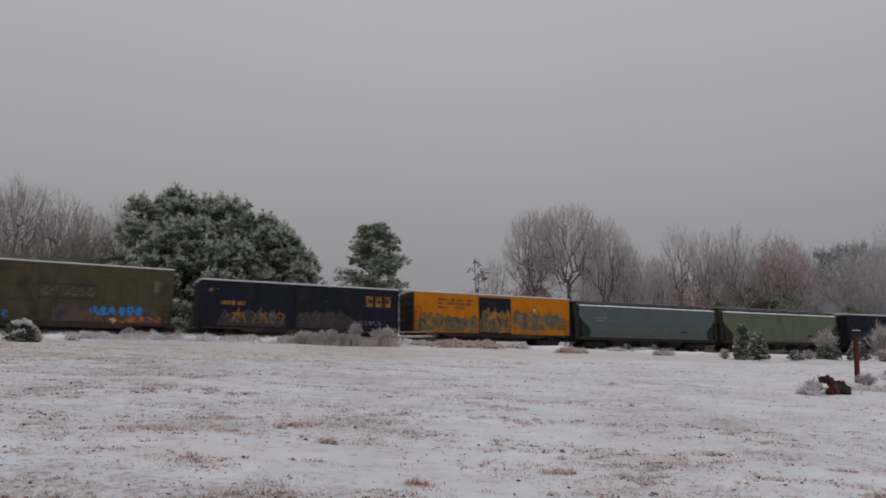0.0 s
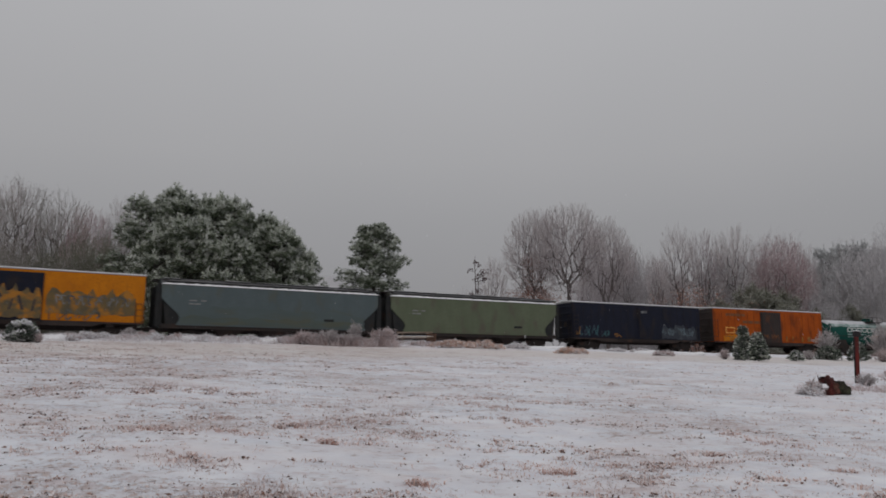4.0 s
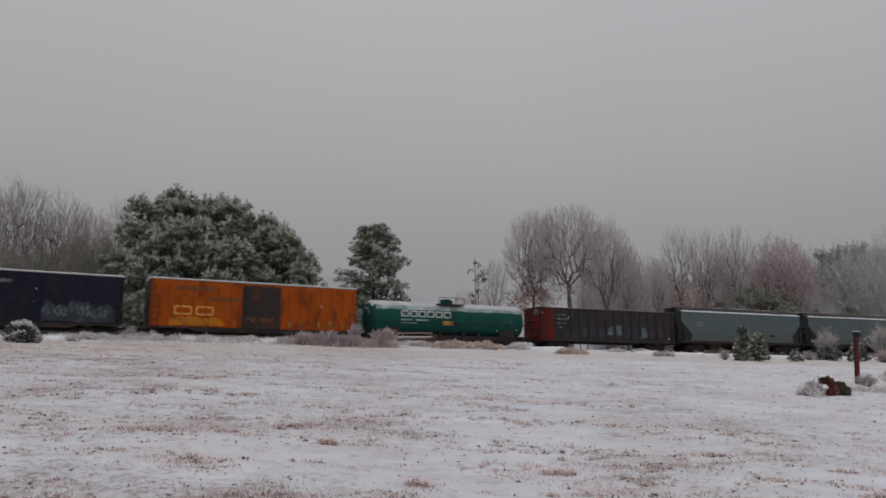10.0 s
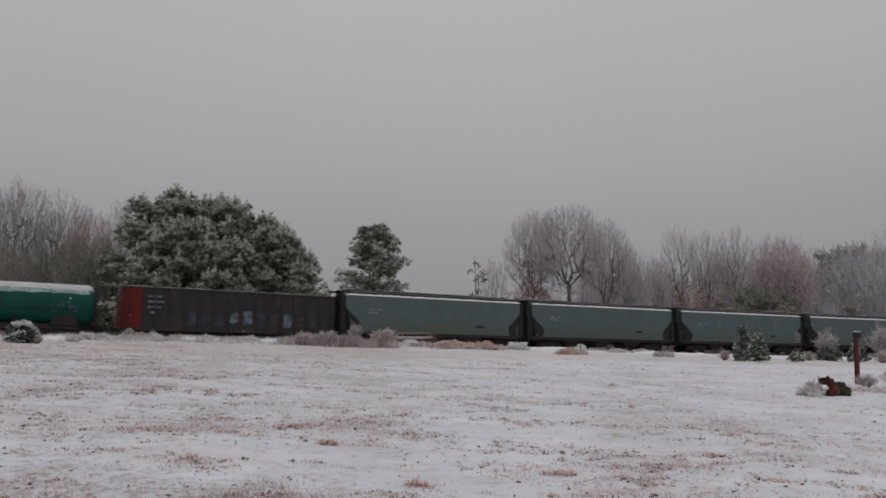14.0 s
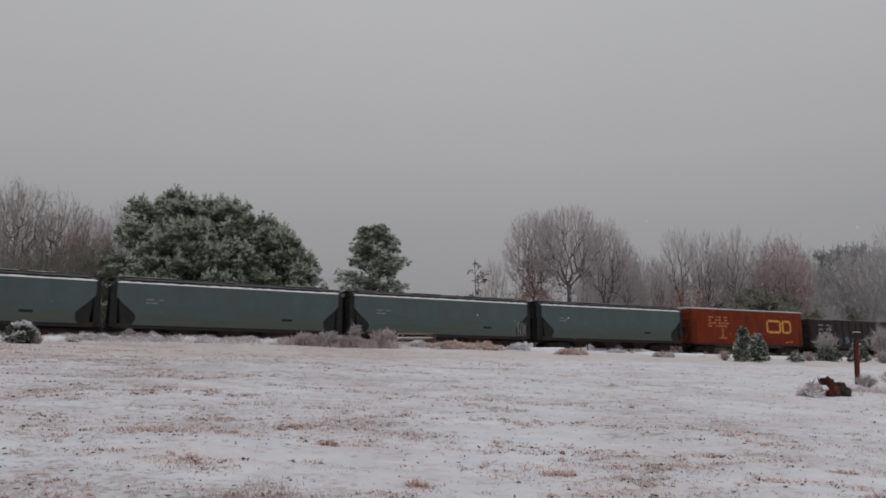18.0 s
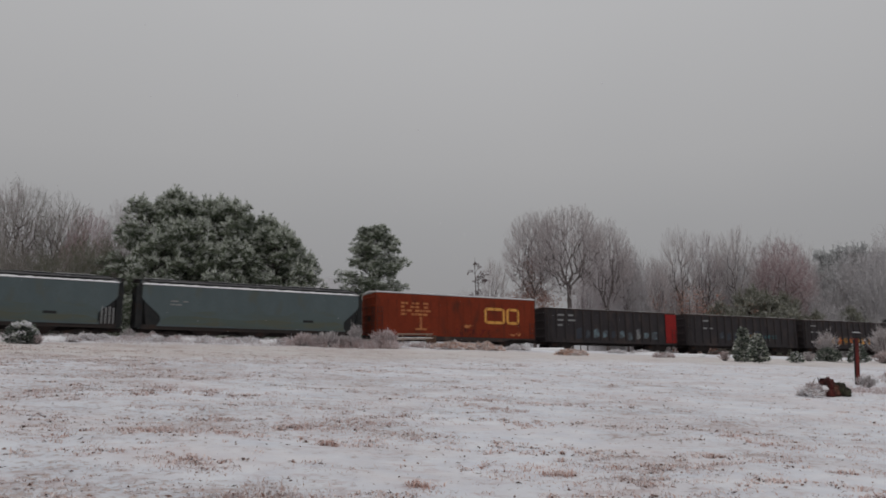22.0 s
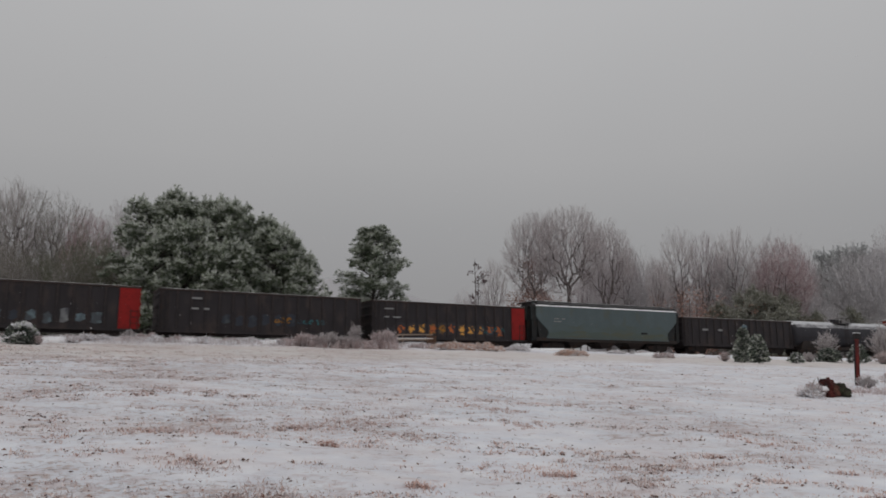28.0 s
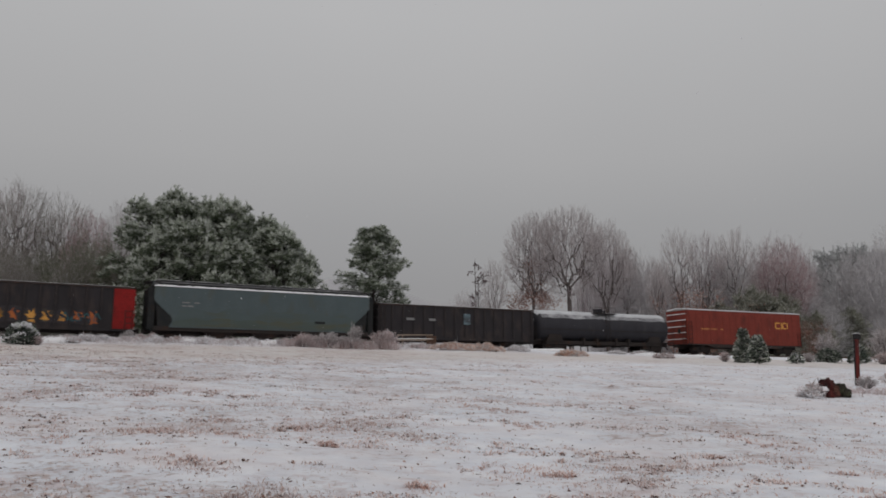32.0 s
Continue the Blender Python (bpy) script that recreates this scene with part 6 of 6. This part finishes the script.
    for kind, x, y, w, d, hh, n in (
            ("straw", 0.51, 42.96, 1.25, 0.5, 0.54, 420),
            ("straw", 2.38, 43.84, 1.1, 0.5, 0.56, 420),
            ("frost", 4.50, 46.76, 0.75, 0.4, 0.4, 220),
            ("straw", 6.77, 40.60, 0.85, 0.4, 0.4, 260),
            ("frost", 14.46, 56.07, 0.85, 0.4, 0.32, 200),
            ("pink", 12.87, 44.96, 0.6, 0.35, 0.36, 170),
            ("frost", 11.91, 52.99, 0.6, 0.3, 0.25, 140),
            ("pink", -1.26, 44.06, 0.7, 0.4, 0.28, 160),
            ("frost", -14.44, 43.18, 1.2, 0.4, 0.3, 260),
            ("frost", -11.49, 44.05, 1, 0.4, 0.32, 220),
            ("pink", -16.34, 41.51, 0.8, 0.4, 0.34, 200),
            ("frost", -17.28, 38.20, 1, 0.4, 0.3, 220),
            ("frost", -9.62, 42.96, 0.8, 0.4, 0.35, 200),
            ("frost", -17.17, 34.59, 0.6, 0.4, 0.3, 150),
            ("pink", -17.02, 34.79, 0.5, 0.3, 0.34, 90),
            ("frost", -17.45, 37.35, 0.5, 0.3, 0.4, 90),
            ("pink", -15.82, 38.41, 0.6, 0.3, 0.36, 100),
            ("frost", -14.99, 39.97, 0.45, 0.3, 0.4, 80),
            ("pink", -14.01, 40.13, 0.4, 0.3, 0.36, 70),
            ("frost", -12.49, 40.48, 0.5, 0.3, 0.4, 90),
            ("pink", -11.51, 41.24, 0.5, 0.3, 0.36, 90),
            ("frost", -10.52, 42.15, 0.45, 0.3, 0.42, 80),
            ("pink", -8.80, 42.87, 0.6, 0.3, 0.46, 110),
            ("straw", -7.85, 41.16, 0.4, 0.3, 0.4, 70)):
        grass_heap(kind, x, y, w, d, hh, n, rng)
    for i in range(34):
        s, d = rng.uniform(-25, 6), rng.gauss(-14.6, 1.0)
        x, y, a = on_track(s, d)
        grass_heap(("frost", "frost", "pink")[i % 3], x, y, rng.uniform(0.25, 0.55), 0.25, rng.uniform(0.18, 0.34), 55, rng)
    cl = []
    for i in range(260):
        x, y = rng.uniform(-8.2, -2.4), rng.gauss(40.2, 0.5)
        cl.append((x, y, 0.22, rng.uniform(0.2, 0.6), 26))
    blades("brush_grass", cl, rng, M["pink_brush"], "tall frosted pink grass among the brush", "grass")
    # shrubs at the edge of the field
    frosty = shrub_meshes(1, 0.85, 0.9, 90, "dim_frost", 0.008)
    pinky = shrub_meshes(2, 0.8, 0.9, 110, "pink_brush", 0.009)
    feather = shrub_meshes(3, 0.42, 1.5, 56, "dim_frost", 0.0075, lean=0.3)
    shrub(pinky, "brush_mound", "rounded pink-brown brush covered in frost", -3.15, 40.6, 1.0, 0, 1.0)
    shrub(feather, "feathery_shrub", "feathery upright shrub white with frost", -4.85, 42.2, 0.72, 20)
    shrub(frosty, "frosted_shrub", "low frosted brush beside the field", -5.9, 40.0, 0.85, 50, 1.3)
    shrub(pinky, "frosted_shrub", "low pinkish frosted brush beside the field", -6.6, 40.3, 0.62, 200, 1.2)
    shrub(frosty, "frosted_shrub", "low frosted brush beside the field", -5.2, 39.8, 0.62, 250, 1.2)
    shrub(pinky, "frosted_shrub", "low frosted brush beside the field", -7.2, 39.6, 0.72, 100, 1.0)
    shrub(frosty, "frosted_shrub", "low frosted brush beside the field", -4.6, 40.6, 0.6, 140, 1.1)
    shrub(frosty, "frosted_shrub", "small forked frosted weed on the bank", -16.6, 40.5, 0.6, 10, 0.8)
    shrub(pinky, "frosted_shrub", "small frosted weed on the bank", -15.4, 40.5, 0.5, 80, 0.6)
    shrub(needle_shrub(5, 0.62, 0.86, 600, 0.5, 0.13, 4, True, 22), "evergreen_shrub", "round evergreen shrub loaded with snow", -17.0, 30.9, 1.0, 0, 1.0)
    shrub(pinky, "frosted_shrub", "reddish twigs beside the evergreen shrub", -16.35, 30.9, 0.4, 0, 0.7)
    ev = needle_shrub(6, 0.64, 1.95, 800, 0.33, 0.13, 0)
    ev2 = needle_shrub(7, 0.64, 1.5, 700, 0.33, 0.13, 0)
    shrub(ev, "young_spruce", "young spruce dusted with snow at the field edge", 17.2, 44.0, 1.0, 0, 1.0, "conifer")
    shrub(ev2, "young_spruce", "shorter young spruce dusted with snow", 16.95, 41.4, 1.0, 60, 1.0, "conifer")
    shrub(pinky, "frosted_shrub", "low reddish frosted brush beside the spruces", 16.3, 44.6, 0.6, 60, 0.7)
    shrub(feather, "frosted_shrub", "tall shrub white with frost over dark brush", 26.3, 52.6, 1.2, 60, 1.1)
    shrub(needle_shrub(8, 1.0, 1.0, 480, 0.18, 0.16, 0, True), "evergreen_shrub", "dark low evergreen brush under frosted twigs", 26.0, 52.0, 0.9, 0, 0.95)
    shrub(needle_shrub(9, 0.5, 0.6, 160, 0.4, 0.13, 1, True), "evergreen_shrub", "small round shrub dusted with snow", 20.9, 45.6, 0.95, 0, 1.0)
    shrub(frosty, "frosted_shrub", "low frosted brush at the field edge", 23.4, 49.3, 0.62, 0, 1.0)
    shrub(needle_shrub(10, 0.8, 1.2, 260, 0.35, 0.17), "evergreen_shrub", "dark evergreen brush behind the post", 27.6, 51.2, 1.0, 0, 1.0)
    shrub(feather, "frosted_shrub", "tall shrub white with frost at the wood edge", 30.6, 53.3, 1.5, 0, 1.15)
    shrub(pinky, "frosted_shrub", "reddish frosted brush at the wood edge", 29.8, 52.0, 0.9, 30, 1.0)
    shrub(pinky, "frosted_shrub", "reddish frosted brush by the post", 12.8, 21.9, 0.5, 30, 0.9)
    shrub(frosty, "frosted_shrub", "frosted weeds by the post", 11.6, 21.2, 0.34, 30, 1.1)
    grass_heap("pink", 8.82, 18.35, 0.2, 0.2, 0.34, 70, rng)
    grass_heap("frost", 8.62, 18.25, 0.2, 0.2, 0.2, 50, rng)
    weeds = []
    for i in range(150):
        x, y = rng.gauss(11.3, 1.1), rng.gauss(19.6, 0.8)
        weeds.append((x, y, 0.1, rng.uniform(0.06, 0.2), rng.randint(8, 16)))
    blades("weeds", weeds, rng, M["pink_brush"], "frosted pinkish weeds about the foot of the post", "grass")


# ---- small things ----
def picnic_table(x, y, turn):
    M["weathered_wood"] = surf("weathered_wood", (0.42, 0.33, 0.25), (0.34, 0.26, 0.2), 1.5, 0.85, 0, 0.3, (0.36, 0.3, 0.25), 1.5, 0.6, (0.3, 4, 4))
    root = thing("picnic_table", "weathered wooden picnic table with snow on its top", "picnic table", pose(*drop(x, y), 0, 0, turn))
    for i in range(5):
        bm = bmesh.new()
        yy = -0.37 + i * 0.15
        box(bm, -1.1, 1.1, yy, yy + 0.135, 0.71, 0.75, 0.006)
        part("tabletop_plank", bm, M["weathered_wood"], root)
    for sgn in (-1, 1):
        bm = bmesh.new()
        box(bm, -1.1, 1.1, sgn * 0.68 - 0.13, sgn * 0.68 + 0.13, 0.41, 0.45, 0.006)
        seat = part("seat_plank", bm, M["weathered_wood"], root)
        bm = bmesh.new()
        snow_slab(bm, -1.08, 1.08, sgn * 0.68 - 0.125, sgn * 0.68 + 0.125, 0.451, 0.04, 5 + sgn, 14, 3)
        part("snow_cover", bm, M["snow"], seat, "snow on the bench")
        for xx in (-0.75, 0.75):
            bm = bmesh.new()
            loft(bm, [[(xx - 0.02, sgn * 0.3 - 0.05, 0.71), (xx + 0.02, sgn * 0.3 - 0.05, 0.71), (xx + 0.02, sgn * 0.3 + 0.05, 0.71), (xx - 0.02, sgn * 0.3 + 0.05, 0.71)],
                      [(xx - 0.02, sgn * 0.68 - 0.05, -0.05), (xx + 0.02, sgn * 0.68 - 0.05, -0.05), (xx + 0.02, sgn * 0.68 + 0.05, -0.05), (xx - 0.02, sgn * 0.68 + 0.05, -0.05)]])
            part("leg", bm, M["weathered_wood"], root)
    for xx in (-0.75, 0.75):
        bm = bmesh.new()
        box(bm, xx + 0.02, xx + 0.06, -0.78, 0.78, 0.33, 0.41)
        part("cross_beam", bm, M["weathered_wood"], root)
    bm = bmesh.new()
    snow_slab(bm, -1.08, 1.08, 0.1, 0.37, 0.751, 0.012, 9, 16, 5)
    part("snow_cover", bm, M["snow"], root, "thin snow on the tabletop")


def dark_bin(x, y):
    M["dark_plank"] = surf("dark_plank", (0.14, 0.078, 0.052), (0.09, 0.052, 0.038), 2.0, 0.85, 0, 0.3, (0.09, 0.06, 0.05), 1.5, 0.6, (4, 4, 0.4))
    root = thing("wooden_bin", "brown weathered wooden bin beside the picnic table", "bin", pose(*drop(x, y), 0, 0, 8))
    for k in range(4):
        bm = bmesh.new()
        xx = -0.28 + 0.14 * k
        box(bm, xx, xx + 0.13, -0.25, -0.22, -0.04, 0.62, 0.006)
        part("plank", bm, M["dark_plank"], root)
    bm = bmesh.new()
    box(bm, -0.27, 0.27, -0.22, 0.22, -0.04, 0.6, 0.01)
    part("body", bm, M["dark_plank"], root)
    bm = bmesh.new()
    box(bm, -0.3, 0.3, -0.27, 0.25, 0.6, 0.66, 0.015)
    part("lid", bm, M["dark_plank"], root)


def field_post(x, y):
    M["rust_post"] = surf("rust_post", (0.16, 0.015, 0.011), (0.07, 0.012, 0.011), 2.0, 0.7, 0.1, 0.3, (0.06, 0.014, 0.012), 1.6, 0.5)
    M["black_iron"] = surf("black_iron", (0.02, 0.018, 0.02), (0.035, 0.03, 0.03), 2.0, 0.7, 0.3, 0.2)
    root = thing("field_post", "rust-red steel post with a black head and snow cap", "post", pose(*drop(x, y), 0, 3.6, 12))
    bm = bmesh.new()
    box(bm, -0.055, 0.04, -0.05, 0.05, -0.2, 1.34, 0.012)
    part("shaft", bm, M["rust_post"], root)
    bm = bmesh.new()
    box(bm, -0.068, -0.055, 0.0, 0.05, 0.0, 1.3)
    part("flange", bm, M["black_iron"], root)
    bm = bmesh.new()
    box(bm, -0.09, 0.1, -0.08, 0.08, 1.33, 1.5, 0.03)
    head = part("head_box", bm, M["black_iron"], root)
    bm = bmesh.new()
    box(bm, 0.1, 0.12, -0.05, 0.05, 1.36, 1.47, 0.008)
    part("hinge_plate", bm, M["black_iron"], head)
    bm = bmesh.new()
    snow_slab(bm, -0.08, 0.09, -0.07, 0.07, 1.498, 0.02, 3, 6, 4)
    part("snow_cap", bm, M["snow"], root, "cap of snow")


def tree_stump(x, y):
    M["broken_wood"] = surf("broken_wood", (0.12, 0.022, 0.018), (0.028, 0.014, 0.013), 9.0, 0.85, 0, 0.6, (0.26, 0.12, 0.08), 2.5, 0.6, (1, 1, 0.3))
    M["mossy_bark"] = surf("mossy_bark", (0.025, 0.026, 0.016), (0.04, 0.034, 0.024), 4.0, 0.9, 0, 0.7, (0.07, 0.085, 0.04), 2.0, 0.56)
    root = thing("tree_stump", "broken red-brown stump with dark mossy bark and snow", "stump", pose(*drop(x, y), 0, 0, -10))
    def chunk(name, cx, cy, cz, rx, ry, rz, tilt, material, seed, label=""):
        """A broken lump with splintered ridges along its grain."""
        bm = bmesh.new()
        bmesh.ops.create_icosphere(bm, subdivisions=4, radius=1.0)
        turn = Euler((0, radians(tilt), 0)).to_matrix()
        for v in bm.verts:
            q = v.co.copy()
            k = 1 + 0.35 * noise.noise(q * 1.5 + Vector((seed, 0, 0))) + 0.4 * abs(noise.noise(Vector((q.x * 4.5, q.y * 4.5, q.z * 1.2 + seed)))) + 0.12 * noise.noise(q * 9 + Vector((seed, 3, 0)))
            p = turn @ Vector((q.x * rx * k, q.y * ry * k, q.z * rz * k))
            v.co = (cx + p.x, cy + p.y, cz + p.z)
        part(name, bm, material, root, label)
    chunk("stump_wood", -0.06, 0, 0.2, 0.15, 0.17, 0.24, -22, M["broken_wood"], 2)
    chunk("stump_wood", 0.03, 0.02, 0.12, 0.2, 0.18, 0.17, 10, M["broken_wood"], 44)
    chunk("root_limb", 0.17, 0.0, 0.15, 0.15, 0.15, 0.15, 20, M["mossy_bark"], 33, "dark mossy root")
    chunk("root_limb", 0.26, -0.05, 0.1, 0.16, 0.12, 0.11, 25, M["mossy_bark"], 5, "dark mossy root")
    chunk("root_limb", -0.02, -0.16, 0.06, 0.15, 0.1, 0.09, -10, M["broken_wood"], 9, "pale-topped red root")
    rng = random.Random(3)
    for k in range(9):
        bm = bmesh.new()
        x, y = rng.uniform(-0.2, 0.16), rng.uniform(-0.14, 0.14)
        z = 0.3 - 0.35 * (x + 0.2)
        rod(bm, (x, y, z - 0.12), (x - 0.05 + rng.uniform(-0.04, 0.04), y + rng.uniform(-0.04, 0.04), z + rng.uniform(0.06, 0.16)), 0.03, 4, 0.006)
        part("splinter", bm, M["broken_wood"], root)
    bm = bmesh.new()
    snow_slab(bm, -0.24, -0.06, -0.12, 0.06, 0.41, 0.06, 4, 6, 4)
    # This slab is no lying snow but a white rim added at the edge.
    snow_slab(bm, -0.25, -0.12, -0.24, -0.12, 0.14, 0.1, 8, 5, 4)
    part("snow_patch", bm, M["snow"], root, "snow on the broken wood and an added white rim")


def snow_drift(x, y, half, deep, seed):
    """A low ridge of blown snow at the foot of the bank."""
    bm = bmesh.new()
    snow_slab(bm, -half, half, -0.28, 0.28, -0.05, deep, seed, 18, 5)
    z = drop(x, y)
    root = thing("snow_drift", "low ridge of blown snow below the railway", "snow", pose(*z, 0, 0, -8), "snow drifts")
    smooth(part("ridge", bm, M["snow"], root))


def build_snowfall():
    """Sparse drifting flakes; the whole fall sinks slowly through the air over the field."""
    rng = random.Random(77)
    verts, faces = [], []
    for i in range(5200):
        y = rng.uniform(3.5, 48)
        c = (rng.uniform(-32, 38), y, rng.uniform(0.5, 62))
        r = rng.uniform(0.006, 0.013)
        k = len(verts)
        for d in ((r, 0, 0), (-r, 0, 0), (0, r, 0), (0, -r, 0), (0, 0, r * 0.7), (0, 0, -r * 0.7)):
            verts.append((c[0] + d[0], c[1] + d[1], c[2] + d[2]))
        for f in ((0, 2, 4), (2, 1, 4), (1, 3, 4), (3, 0, 4), (2, 0, 5), (1, 2, 5), (3, 1, 5), (0, 3, 5)):
            faces.append(tuple(k + q for q in f))
    fall = new("snowfall", mesh_of("snowfall", verts, faces, [M["snow"]]))
    return tagged(fall, "sparse white snowflakes drifting down over the field", "snow", kind="stuff")


def build_hills():
    """Far wooded ridge; the haze of the snowfall is put into its pale colour."""
    M["hazed_ridge"] = surf("hazed_ridge", (0.48, 0.475, 0.49), (0.53, 0.52, 0.535), 0.05, 0.95, 0, 0.0, (0.44, 0.435, 0.455), 0.02, 0.6)
    verts, faces = [], []
    n = 160
    for i in range(n + 1):
        x = -520 + 1240 * i / n
        y = 470 + 0.00012 * (x - 100) ** 2
        top = 64 - 0.2 * min(max(x + 71, 0), 130) + 4 * noise.noise(Vector((x * 0.05, 0, 0))) + 2.2 * noise.noise(Vector((x * 0.21, 3, 0)))
        for yy, z in ((y - 110, -4), (y - 45, top * 0.6), (y, top), (y + 60, top * 0.6), (y + 160, -10)):
            verts.append((x, yy, z))
    for i in range(n):
        for j in range(4):
            a = i * 5 + j
            faces.append((a, a + 5, a + 6, a + 1))
    me = mesh_of("backdrop", verts, faces, [M["hazed_ridge"]])
    tagged(new("backdrop", me), "distant wooded ridge, snowfall haze put into its pale colour", "hill", kind="structure")


build_ground()
build_hills()
build_track()
build_train()
build_trees()
build_field_plants()
picnic_table(-1.75, 47.2, 4)
dark_bin(-0.72, 46.8)
field_post(12.0, 22.4)
tree_stump(9.15, 18.3)
for k, (x, y, half, deep) in enumerate((
        (6.96, 51.49, 1.2, 0.2), (14.27, 53.81, 0.9, 0.2), (16.76, 52.12, 0.9, 0.2), (-5.48, 45.39, 1, 0.2), (-12.81, 44.15, 0.7, 0.24), (-16.53, 38.75, 0.6, 0.22), (-17.38, 34.24, 0.5, 0.26), (-13.45, 40.23, 0.5, 0.24), (-9.73, 42.76, 0.5, 0.26))):
    snow_drift(x, y, half, deep, 40 + k)
FALL = build_snowfall()
motions()
